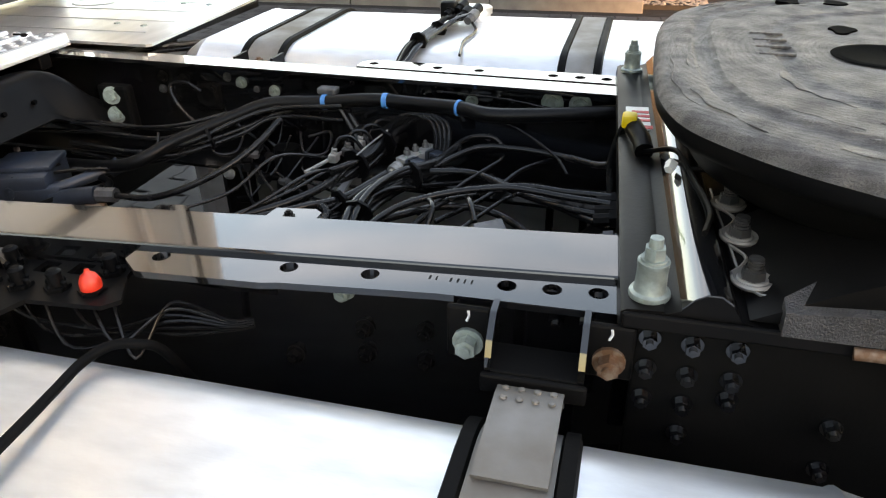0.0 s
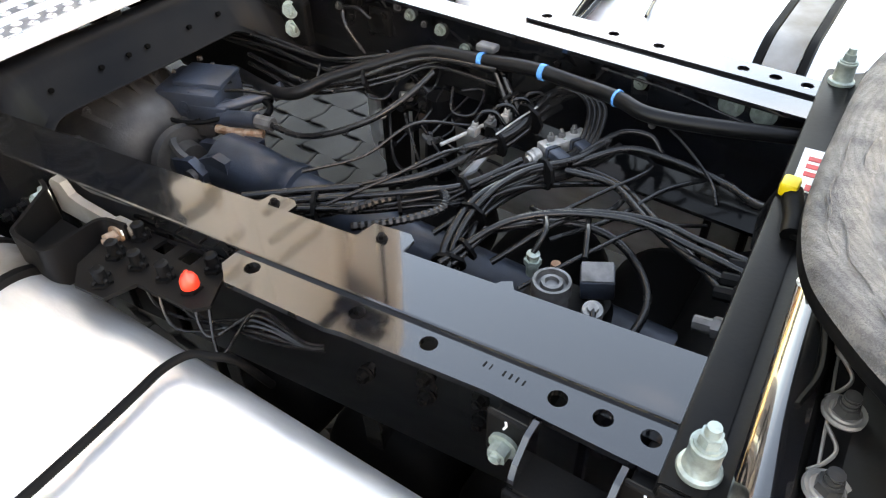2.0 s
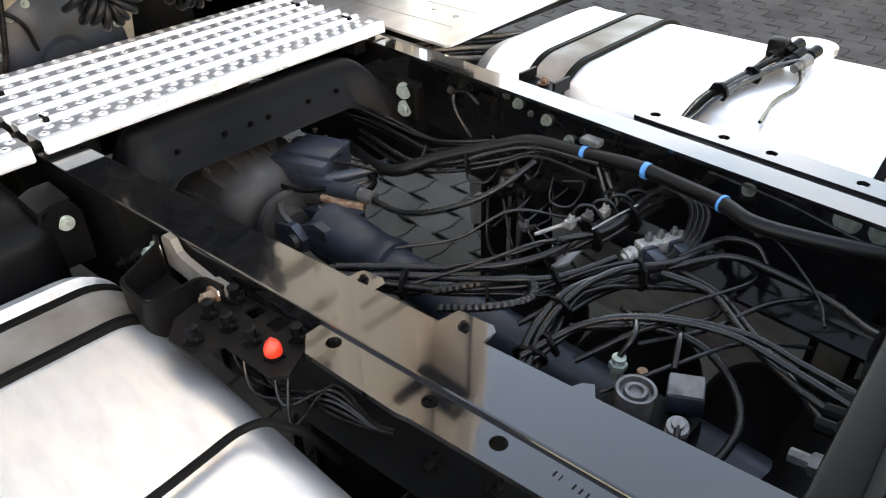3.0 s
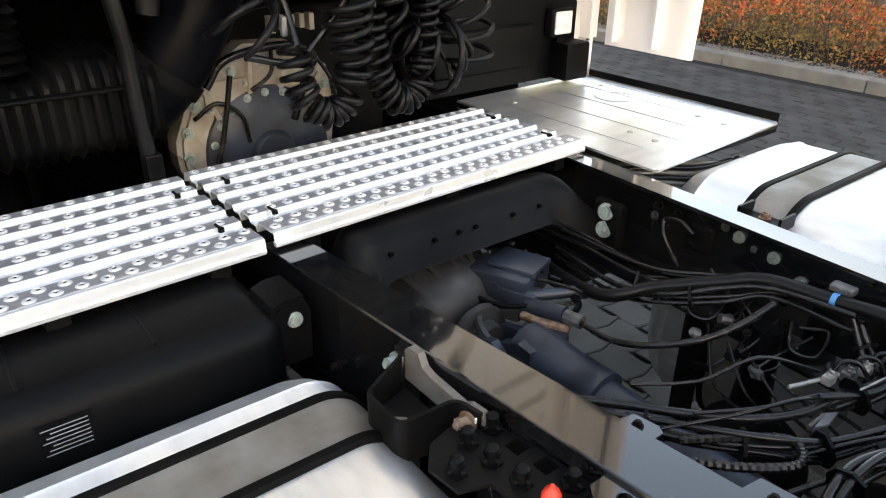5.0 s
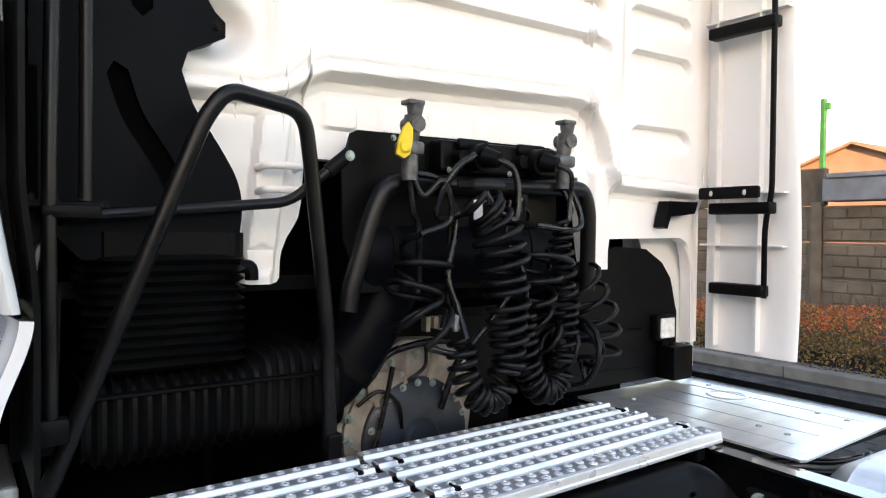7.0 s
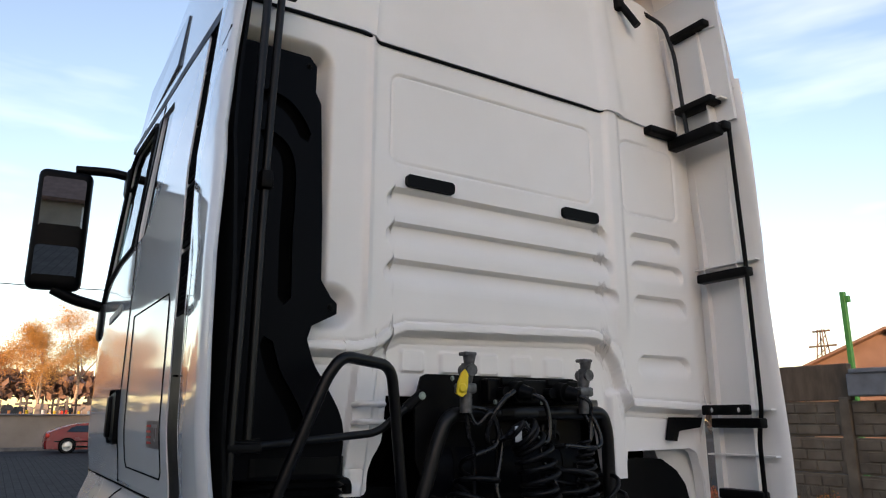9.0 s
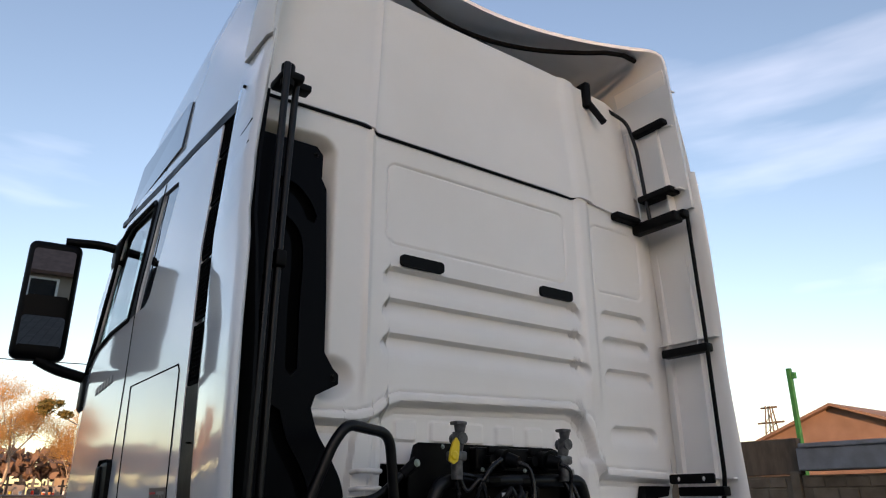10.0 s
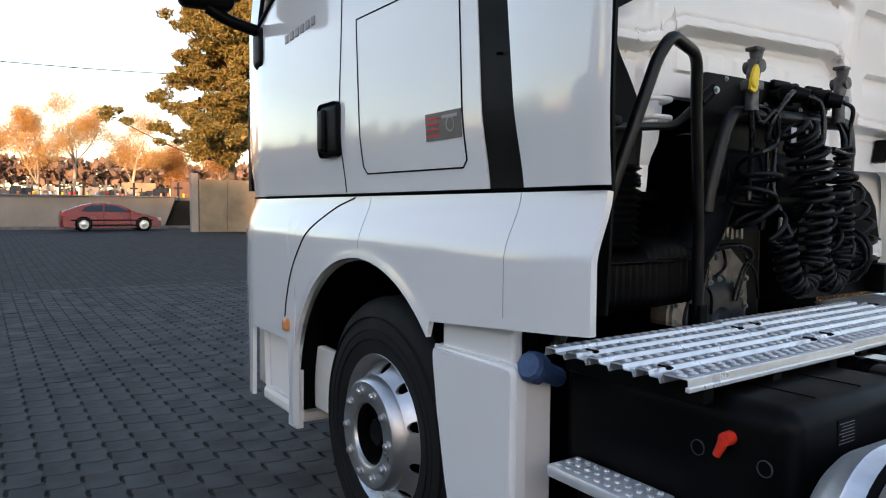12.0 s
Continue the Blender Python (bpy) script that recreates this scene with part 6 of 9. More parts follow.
bm = loft(B(), [coupling_ring(f, z) for f, z in ((0.96, 1.082), (0.89, 1.03), (0.79, 0.995), (0.68, 0.985))], caps=False)
part("skirt", bm, DUST_BLACK, fw, "dark under skirt", smooth=50)
ped = B()
plate(ped, [(2.10, 0.976), (2.75, 0.976), (2.70, 1.075), (2.30, 1.075), (2.18, 1.02)], "y", -0.40, -0.17)
part("pedestal", ped, DUST_BLACK, fw, "black bearing pedestal")
RIM = [(2.228, -0.384), (2.145, -0.368), (2.112, -0.362), (2.098, -0.345), (2.094, -0.30), (2.088, -0.22), (2.084, -0.18), (2.079, -0.10)]
bm = plate(B(), [(2.45, -0.40)] + RIM + [(2.45, -0.10)], "z", 0.973, 0.984)
part("base_plate", bm, DUST_BLACK, fw)
secs = []
for i in range(13):
    t = i / 12
    xw, yi = 2.128 + 0.38 * t, -0.392 + 0.095 * min(1.0, t * 3.3)
    secs.append([(xw, -0.415, 0.972), (xw, -0.412, 0.997 + 0.03 * t), (xw, yi, 1.003 + 0.075 * t), (xw, yi, 0.972)])
part("side_wing", loft(B(), secs), WING, fw, "rough textured black side wing", smooth=50)
for k, (x, y) in enumerate(((2.107, -0.337), (2.103, -0.238), (2.098, -0.147))):
    bm = B()
    lathe(bm, [(0.0, 0.0), (0.0215, 0.0), (0.0225, 0.003), (0.0205, 0.006), (0.0165, 0.0045), (0.0150, 0.0065), (0.012, 0.0065)], (x, y, 0.984), (0, 0, 1), 28)
    part("washer", bm, STRAP, fw, "worn grey washer", smooth=25)
    bm = B()
    cyl(bm, (x, y, 0.990), (x, y, 1.000), 0.0135, 0.0125, n=6)
    for j in range(4):
        cyl(bm, (x, y, 1.000 + 0.0036 * j), (x, y, 1.0028 + 0.0036 * j), 0.0088 - 0.0006 * (j % 2), n=12)
    part("pedestal_nut", bm, GREASE, fw, smooth=30)
    if k < 2:
        yb = y + 0.05
        part("weld_bead", tube(B(), spline([(x - 0.020, y + 0.012, 0.986), (x - 0.008, y + 0.028, 0.987), (x - 0.002, yb, 0.987), (x - 0.016, yb + 0.025, 0.986)], 5), 0.0022, 6), STRAP, fw, smooth=50)
part("rim_edge", tube(B(), [(x, y, 0.9845) for x, y in RIM], 0.0018, 5), STRAP, fw, "bare worn rim edge", smooth=50)
part("rusty_lug", tube(B(), [(2.195, -0.414, 0.962), (2.215, -0.416, 0.964), (2.24, -0.414, 0.962)], 0.007, 8), RUST, mount, "small rusty lug", smooth=50)

# reflector sticker, sensor connector and tag on the ridge
tag = root("ridge_label", "white label with red print on the mounting plate", "label")
LM = pose(1.975, 0.21, 0.9765, 0, 0, 3)
bm = box(B(), -0.018, 0.040, -0.07, 0.05, -0.001, 0.0012)
bmesh.ops.transform(bm, matrix=LM, verts=bm.verts)
part("paper", bm, PAPER, tag)
bm = B()
box(bm, 0.0, 0.03, -0.068, -0.052, 0.0013, 0.0022)
for k in range(3):
    box(bm, -0.008, 0.022, -0.03 + k * 0.022, -0.018 + k * 0.022, 0.0013, 0.0022)
bmesh.ops.transform(bm, matrix=LM, verts=bm.verts)
part("print_bar", bm, PRINT_RED, tag)
plug = root("sensor_plug", "yellow and black sensor plug clipped to the plate", "connector")
bm = B()
box(bm, 1.951, 1.975, 0.080, 0.110, 0.997, 1.019, 0.005, 2)
part("yellow_cap", bm, YELLOW, plug, "yellow cap", smooth=40)
bm = B()
tube(bm, [(1.968, 0.095, 1.00), (1.985, 0.05, 0.992), (1.99, 0.02, 0.985)], 0.015, 10)
part("body", bm, PLASTIC, plug, smooth=50)
part("lead", tube(B(), spline([(1.99, 0.02, 0.985), (2.03, -0.03, 1.01), (2.05, -0.10, 1.006), (2.07, -0.20, 1.0), (2.06, -0.27, 1.003)], 6), 0.004, 6), RUBBER, plug, smooth=60)
part("lead_branch", tube(B(), spline([(2.045, -0.09, 1.006), (2.10, -0.10, 1.015), (2.15, -0.06, 1.0)], 6), 0.004, 6), RUBBER, plug, smooth=60)
part("tape_tag", tube(B(), [(2.022, -0.092, 1.004), (2.026, -0.082, 1.009), (2.023, -0.072, 1.006)], lambda t: 0.009 - 0.004 * abs(t - 0.4), 5), PAPER, plug, "crumpled white tape tag")

# ---- fuel tanks ----
def tank(name, label, y_in, y_out, x0, x1, zt, zb, straps, mat, shoulder=0.085):
    s = 1 if y_out > y_in else -1
    th = root(name, label, "fuel tank", "fuel tanks")
    r = 0.19

    def ring(shrink, x):
        lo, hi = min(y_in, y_out) + shrink, max(y_in, y_out) - shrink
        pts = []
        for cy, cz, a0 in ((hi, zt, 0), (lo, zt, 90), (lo, zb, 180), (hi, zb, 270)):
            rad = max(0.03, (shoulder if (cz == zt and (cy == lo) == (s > 0)) else r) - shrink * 0.6)
            oy, oz = cy - rad * (1 if cy == hi else -1), (zt - shrink - rad if cz == zt else zb + shrink + rad)
            for i in range(10):
                a = radians(a0 + 10 * i)
                pts.append((oy + rad * math.cos(a), oz + rad * math.sin(a)))
        return [(x, y, z + 0.010 * math.cos((y - (y_in + y_out) / 2) / 0.35 * 1.3) - 0.010) for y, z in pts]
    secs = [ring(0.13, x0), ring(0.085, x0 + 0.010), ring(0.052, x0 + 0.026), ring(0.026, x0 + 0.048), ring(0.009, x0 + 0.076), ring(0.001, x0 + 0.104), ring(-0.003, x0 + 0.108), ring(0.0, x0 + 0.114)]
    secs += [ring(0.0, x0 + 0.114 + (x1 - x0 - 0.194) * k / 8) for k in range(1, 9)]
    secs += [ring(-0.003, x1 - 0.074), ring(0.0, x1 - 0.068), ring(0.004, x1 - 0.042), ring(0.016, x1 - 0.018), ring(0.045, x1 - 0.004), ring(0.09, x1)]
    part("shell", loft(B(), secs), mat, th, "bare brushed aluminium shell", smooth=50)
    for xs0, xs1 in straps:
        def band(x, g):
            return [(x, y, z) for _, y, z in ring(-g, x)]
        bm = loft(B(), [band(xs0, 0.001), band(xs0, 0.006), band(xs1, 0.006), band(xs1, 0.001)], caps=False)
        part("strap", bm, STRAP, th, "scuffed grey steel strap", smooth=50)
        for xe in (xs0 - 0.010, xs1 + 0.010):
            bm = loft(B(), [band(xe - 0.010, 0.0), band(xe - 0.007, 0.010), band(xe + 0.007, 0.010), band(xe + 0.010, 0.0)], caps=False)
            part("rubber_strip", bm, RUBBER, th, "black rubber strip", smooth=50)
    return th


tank("fuel_tank", "bare aluminium fuel tank with steel straps beside the frame", -0.475, -1.19, 0.795, 2.255, 0.898, 0.25, ((0.965, 1.06), (1.852, 1.932)), ALU)
far_tank = tank("fuel_tank", "bare aluminium fuel tank behind the far rail", 0.585, 1.28, 0.715, 2.9, 0.960, 0.25, ((0.972, 1.058), (1.805, 1.870)), ALU, 0.13)
hose_ = root("tank_hose", "black hose laid over the fuel tank", "hose")
part("hose", tube(B(), spline([(1.46, -0.44, 0.80), (1.452, -0.475, 0.88), (1.438, -0.497, 0.903), (1.415, -0.512, 0.9075), (1.404, -0.545, 0.9075), (1.408, -0.59, 0.908), (1.414, -0.645, 0.909), (1.422, -0.72, 0.912), (1.43, -0.86, 0.912), (1.44, -1.0, 0.903), (1.445, -1.09, 0.885), (1.45, -1.17, 0.80), (1.45, -1.205, 0.65)], 8), 0.0062, 8), RUBBER, hose_, "black rubber hose", smooth=60)

# tank brackets
def tank_bracket(x0, x1, label, rusty, y0=-0.452):
    """A U-shaped bracket on the rail: channel, two ears with bolts, and the strap's riveted end below it."""
    b = root("tank_bracket", label, "bracket", "tank brackets")
    y1 = -0.400
    zc = 0.928
    th = 0.007
    cx = (x0 + x1) / 2
    part("floor_plate", box(B(), x0, x1, y0, y1, zc - 0.030, zc - 0.022, 0.002), RUBBER, b, "black folded channel")
    for xs_ in (x0, x1 - th):
        side = plate(B(), [(y0, zc - 0.029), (y1, zc - 0.029), (y1, zc + 0.036), (y1 - 0.022, zc + 0.034), (y1 - 0.045, zc + 0.012), (y0, zc - 0.006)], "x", xs_, xs_ + th)
        part("side_wall", side, FRAME_BLACK, b)
    part("front_lip", box(B(), x0 - 0.004, x1 + 0.004, y0 - 0.007, y0 + 0.001, zc - 0.048, zc - 0.024, 0.003), DUST_BLACK, b)
    for sgn, mt in ((-1, ZINC), (1, rusty)):
        xe = (x0 - 0.027) if sgn < 0 else (x1 + 0.023)
        ear = part("ear", box(B(), xe - 0.026, xe + 0.026, y1 - 0.010, y1 - 0.002, zc - 0.045, zc + 0.026, 0.004), DUST_BLACK, b)
        part("spacer", box(B(), xe - 0.02, xe + 0.02, y1 - 0.002, left_out(cx) + 0.002, zc - 0.03, zc + 0.014, 0.003), DUST_BLACK, ear)
        bolt(ear, (xe, y1 - 0.010, zc - 0.019), (0, -1, 0), 0.0125, 0.020, mt)
        part("paint_tick", tube(B(), [(xe - 0.002, y1 - 0.0105, zc + 0.008), (xe + 0.001, y1 - 0.0105, zc + 0.016), (xe, y1 - 0.0105, zc + 0.022)], 0.0016, 5), PAPER, ear)
    bm = B()
    secs = []
    for yy, zz in ((-0.452, 0.872), (-0.458, 0.892), (-0.468, 0.902), (-0.485, 0.9055), (-0.52, 0.9065), (-0.562, 0.9062), (-0.60, 0.9068)):
        secs.append([(x0 + 0.018, yy, zz), (x1 - 0.018, yy, zz), (x1 - 0.018, yy + 0.001, zz - 0.005), (x0 + 0.018, yy + 0.001, zz - 0.005)])
    end = part("strap_end", loft(bm, secs), STRAP, b, "riveted grey strap end", smooth=40)
    for i in range(4):
        for yy, zz in ((-0.475, 0.904), (-0.492, 0.9065)):
            bm = lathe(B(), [(0.0042, 0.0), (0.0036, 0.0022), (0.0, 0.003)], (x0 + 0.028 + i * (x1 - x0 - 0.056) / 3, yy, zz), (0, 0.1, 1), 8)
            part("rivet", bm, STRAP, end)


tank_bracket(1.839, 1.945, "black tank bracket bolted to the rail", RUST)


def folded_bracket():
    """A sheet folded into an open trough, with a pale back plate against the rail and two bolted ears."""
    b = root("tank_bracket", "black folded trough bracket with a pale back plate", "bracket", "tank brackets")
    line = rounded([(0.972, -0.418, 0), (1.0, -0.425, 0), (1.032, -0.512, 0), (1.118, -0.514, 0), (1.138, -0.425, 0), (1.182, -0.418, 0)], 0.014, 4)
    secs = []
    for i, p in enumerate(line):
        d = (line[min(i + 1, len(line) - 1)] - line[max(i - 1, 0)]).normalized()
        nrm = Vector((-d.y, d.x, 0)) * 0.0032
        hi = 0.952 - 0.012 * sstep(-0.44, -0.50, p.y)
        secs.append([(p.x - nrm.x, p.y - nrm.y, 0.868), (p.x + nrm.x, p.y + nrm.y, 0.868), (p.x + nrm.x, p.y + nrm.y, hi), (p.x - nrm.x, p.y - nrm.y, hi)])
    part("trough", loft(B(), secs), DUST_BLACK, b, "black folded sheet", smooth=40)
    part("floor_plate", plate(B(), [(1.012, -0.43), (1.036, -0.508), (1.114, -0.508), (1.128, -0.43)], "z", 0.892, 0.898), DUST_BLACK, b)
    part("floor_patch", plate(B(), [(1.045, -0.503), (1.112, -0.503), (1.117, -0.478), (1.075, -0.470)], "z", 0.8985, 0.900), STRAP, b, "bare worn patch")
    part("back_plate", plate(B(), [(0.995, 0.90), (0.995, 0.955), (1.006, 0.966), (1.030, 0.966), (1.042, 0.946), (1.06, 0.941), (1.135, 0.937), (1.15, 0.946), (1.178, 0.948), (1.190, 0.938), (1.190, 0.90)], "y", -0.417, -0.404), STRAP, b, "pale worn back plate")
    for x, z, mt in ((1.163, 0.928, RUST), (0.984, 0.930, ZINC)):
        bolt(b, (x, -0.424, z), (0, -1, 0.1), 0.0115, 0.020, mt)
        part("paint_tick", tube(B(), [(x + 0.014, -0.424, z + 0.006), (x + 0.016, -0.425, z + 0.016)], 0.0018, 5), PAPER, b)


folded_bracket()
for i, (x, zs) in enumerate(((2.007, (0.944, 0.905, 0.864)), (2.05, (0.942, 0.902, 0.862, 0.82)), (2.094, (0.942, 0.903, 0.877)), (2.20, (0.86, 0.80)), (2.30, (0.85, 0.79)))):
    for z in zs:
        bolt(frame_, (x, -0.4045, z), (0, -1, 0), 0.008, 0.015, FRAME_BLACK)
for x in (1.64, 1.79, 1.905, 1.94):
    bolt(frame_, (x, -0.353, 0.918), (0, -1, -0.1), 0.010, 0.016, ZINC if x < 1.7 else FRAME_BLACK)

# ---- socket panel beside the rail ----
sp = root("socket_panel", "black bracket with capped test sockets and one red cap", "socket panel")
out = [(1.140, -0.40), (1.352, -0.372), (1.360, -0.40), (1.388, -0.450), (1.372, -0.468), (1.270, -0.476), (1.255, -0.518), (1.200, -0.524), (1.165, -0.495)]
holes = [rrect(1.228, 1.254, -0.416, -0.390, 0.002), rrect(1.277, 1.303, -0.411, -0.385, 0.002)]
part("sheet", plate(B(), out, "z", 0.926, 0.920, holes=holes), DUST_BLACK, sp, "dusty black sheet")
for i, (x, y) in enumerate(((1.193, -0.407), (1.195, -0.453), (1.241, -0.450), (1.292, -0.444), (1.336, -0.396), (1.228, -0.499))):
    bm = B()
    cyl(bm, (x, y, 0.924), (x, y, 0.931), 0.0165, n=6)
    cyl(bm, (x, y, 0.929), (x, y, 0.950), 0.0098, 0.0085, n=12)
    box(bm, x - 0.016, x + 0.016, y - 0.003, y + 0.003, 0.926, 0.938, 0.002, 1)
    box(bm, x - 0.003, x + 0.003, y - 0.015, y + 0.015, 0.926, 0.936, 0.002, 1)
    lathe(bm, [(0.0098, 0.0), (0.0098, 0.003), (0.006, 0.006), (0.0, 0.0065)], (x, y, 0.947), (0, 0, 1), 12)
    part("capped_socket", bm, PLASTIC, sp, "black capped socket", smooth=30)
bm = B()
cyl(bm, (1.340, -0.440, 0.924), (1.340, -0.440, 0.931), 0.0175, n=6)
redbase = part("socket_base", bm, PLASTIC, sp)
bm = B()
lathe(bm, [(0.0125, 0.0), (0.0135, 0.004), (0.0130, 0.013), (0.0095, 0.021), (0.004, 0.025), (0.003, 0.029), (0.0, 0.030)], (1.340, -0.440, 0.928), (0, 0, 1), 14)
part("red_cap", bm, RED_CAP, redbase, "bright red cap", smooth=40)
for i in range(6):
    x = 1.20 + i * 0.03
    part("test_line", tube(B(), spline([(x, -0.455 + 0.006 * i, 0.92), (x + 0.05, -0.45 - 0.008 * (i % 3), 0.875 - 0.012 * (i % 3)), (1.42, -0.425 + 0.004 * i, 0.862 + 0.007 * i), (1.50, -0.405, 0.868 + 0.003 * i), (1.53, -0.395, 0.872 + 0.002 * i)], 6), 0.0026, 6), HOSE, sp, smooth=60)

# ---- urea tank and fittings ahead of the fuel tank ----
ut = root("urea_tank", "black moulded plastic tank with rounded shoulders", "tank")
bm = B()
box(bm, 0.085, 0.778, -1.088, -0.505, 0.62, 0.945, 0.055, 6)
box(bm, 0.10, 0.77, -1.05, -0.505, 0.25, 0.66, 0.03, 3)
part("shell", bm, PLASTIC, ut, "matt black moulded shell", smooth=50)
for y in (-0.72, -0.92):
    part("moulded_line", box(B(), 0.45, 0.73, y - 0.003, y + 0.003, 0.943, 0.948, 0.001, 1), PLASTIC, ut)
part("clamp", loft(B(), [[(x, y, z) for y, z in ((-0.530, 0.925), (-0.524, 0.948), (-0.500, 0.9565), (-0.465, 0.957), (-0.465, 0.950), (-0.498, 0.949), (-0.518, 0.941), (-0.523, 0.925))] for x in (0.655, 0.748)]), DUST_BLACK, ut, "black rolled clamp", smooth=40)
bm = plate(B(), [(-0.535, 0.82), (-0.455, 0.82), (-0.452, 0.92), (-0.460, 0.942), (-0.478, 0.953), (-0.500, 0.950), (-0.518, 0.935), (-0.530, 0.90)], "x", 0.738, 0.747)
brk_ = part("end_bracket", bm, DUST_BLACK, ut)
bolt(brk_, (0.747, -0.485, 0.912), (1, -0.2, 0.1), 0.0105, 0.010, ZINC)
lab = part("label", box(B(), 0.7775, 0.7795, -0.915, -0.838, 0.845, 0.905), PLASTIC, ut, "black label with fine print")
bm = B()
for k in range(7):
    box(bm, 0.7793, 0.7799, -0.910 + 0.006 * (k % 3), -0.845, 0.850 + k * 0.0075, 0.8515 + k * 0.0075)
part("print_bar", bm, PRINT_GREY, lab)
bm = B()
tube(bm, [(0.632, -1.106, 0.862), (0.624, -1.107, 0.84), (0.612, -1.107, 0.815)], lambda t: 0.0125 - 0.003 * t, 10)
cyl(bm, (0.634, -1.085, 0.858), (0.634, -1.115, 0.858), 0.0165, 0.015, n=14)
part("battery_switch", bm, RED_CAP, ut, "red rotary battery switch", smooth=40)
for x, z in ((0.550, 0.812), (0.718, 0.813)):
    bm = B()
    lathe(bm, [(0.0165, 0), (0.0185, 0.0), (0.0185, 0.004), (0.0165, 0.004)], (x, -1.088, z), (0, -1, 0), 20)
    part("round_port", bm, GREY_PART, ut, smooth=40)
ss = root("side_step", "grey studded metal side step under the walkway", "step")
bm = box(B(), 0.165, 0.50, -1.215, -1.095, 0.644, 0.680, 0.010, 2)
tread_ = part("tread", bm, GALV, ss, "studded tread", smooth=40)
for i in range(9):
    for j in range(3):
        x, y = 0.19 + i * 0.035, -1.19 + j * 0.036
        bm = B()
        lathe(bm, [(0.008, 0.0), (0.008, 0.003), (0.004, 0.005), (0.0, 0.005)], (x, y, 0.680), (0, 0, 1), 8)
        part("stud", bm, GALV, tread_)
bm = B()
lathe(bm, [(0.0, 0.055), (0.035, 0.052), (0.044, 0.04), (0.046, 0.0), (0.030, 0.0), (0.030, -0.12)], (0.075, -1.17, 0.915), (0.25, -0.85, 0.35), 10)
part("filler_cap", bm, BLUE_CAP, ut, "blue filler cap", smooth=20)

# ---- walkway planks ----
def walkway(name, label, M, x0, x1, y0, y1, seed):
    """Six ribbed planks with punched studs, side by side; each is a part."""
    w = root(name, label, "walkway", "walkway sections")
    n = 6
    pw = (x1 - x0) / n
    rng = random.Random(seed)
    top, drop = 1.0, 0.022
    for i in range(n):
        a = x0 + i * pw
        wide = pw * 0.985
        last = i == n - 1
        e0, e1 = (0.05, 0.97) if last else (0.06, 0.56)
        prof = [(a, top - drop), (a + wide * (e0 - 0.04), top - drop), (a + wide * e0, top - 0.003), (a + wide * (e0 + 0.02), top - 0.001), (a + wide * (e1 - 0.02), top - 0.001), (a + wide * e1, top - 0.003)]
        prof += [(a + wide, top - drop)] if last else [(a + wide * (e1 + 0.05), top - 0.011), (a + wide * 0.93, top - 0.011), (a + wide, top - drop)]
        prof += [(x, z - 0.003) for x, z in reversed(prof)]
        bm = loft(B(), [[(x, y, z) for x, z in prof] for y in (y0, y1)])
        bmesh.ops.transform(bm, matrix=M, verts=bm.verts)
        pk = part("plank", bm, GALV, w, smooth=None)
        bm = box(B(), a + wide * (e0 + 0.03), a + wide * (e1 - (0.16 if last else 0.03)), y0 + 0.001, y1 - 0.001, top - 0.002, top, 0.0005, 1)
        bmesh.ops.transform(bm, matrix=M, verts=bm.verts)
        part("tread_band", bm, GALV_DULL, pk, "dull punched band")
        rows_n = (0.25, 0.62) if last else (0.31,)
        # mouths are black discs for the shade inside the punched studs
        studs, mouths = B(), B()
        for jr, fx in enumerate(rows_n):
            y = y0 + 0.018 + (0.0205 if (jr + i) % 2 else 0.0)
            while y < y1 - 0.014:
                c = (a + wide * fx, y, top)
                lathe(studs, [(0.0122, -0.0002), (0.0098, 0.0022), (0.0068, 0.0034), (0.0052, 0.0030), (0.0046, 0.0004)], c, (0, 0, 1), 12)
                cyl(mouths, (c[0], y, top - 0.001), (c[0], y, top + 0.0007), 0.0046, n=10)
                y += 0.041
        for nm, bm, mt in (("punched_stud", studs, GALV), ("stud_hole", mouths, SHADE_BLACK)):
            bmesh.ops.transform(bm, matrix=M, verts=bm.verts)
            part(nm, bm, mt, pk, smooth=50 if mt is GALV else None, kind="stuff")
    # flanged front edge and support rails
    bm = B()
    box(bm, x1 - 0.010, x1 + 0.003, y0, y1, top - 0.032, top - 0.020, 0.003)
    bmesh.ops.transform(bm, matrix=M, verts=bm.verts)
    part("edge_rail", bm, GALV, w)
    for y in (y0 + 0.09, (y0 + y1) / 2, y1 - 0.09):
        bm = box(B(), x0 + 0.01, x1 - 0.01, y - 0.02, y + 0.02, top - 0.072, top - 0.026, 0.004)
        bmesh.ops.transform(bm, matrix=M, verts=bm.verts)
        part("bearer", bm, DUST_BLACK, w)
    for fx in (0.30, 0.80):
        for y in (y0 + 0.05, y1 - 0.05):
            bm = B()
            cyl(bm, (x0 + fx * (x1 - x0), y, top - 0.002), (x0 + fx * (x1 - x0), y, top + 0.006), 0.007, n=8)
            box(bm, x0 + fx * (x1 - x0) - 0.03, x0 + fx * (x1 - x0) + 0.012, y - 0.0028, y + 0.0028, top + 0.001, top + 0.0055, 0.001)
            bmesh.ops.transform(bm, matrix=M, verts=bm.verts)
            part("clip", bm, DUST_BLACK, w, "black spring clip")


walkway("walkway_section", "ribbed galvanised walkway planks with punched studs", pose(0.37, -0.84, 0, 0, 0, 2.0), -0.222, 0.226, -0.375, 0.378, 1)
walkway("walkway_section", "ribbed galvanised walkway planks with punched studs", pose(0.325, 0.035, 0, 0, 0, 2.6), -0.228, 0.222, -0.475, 0.478, 2)

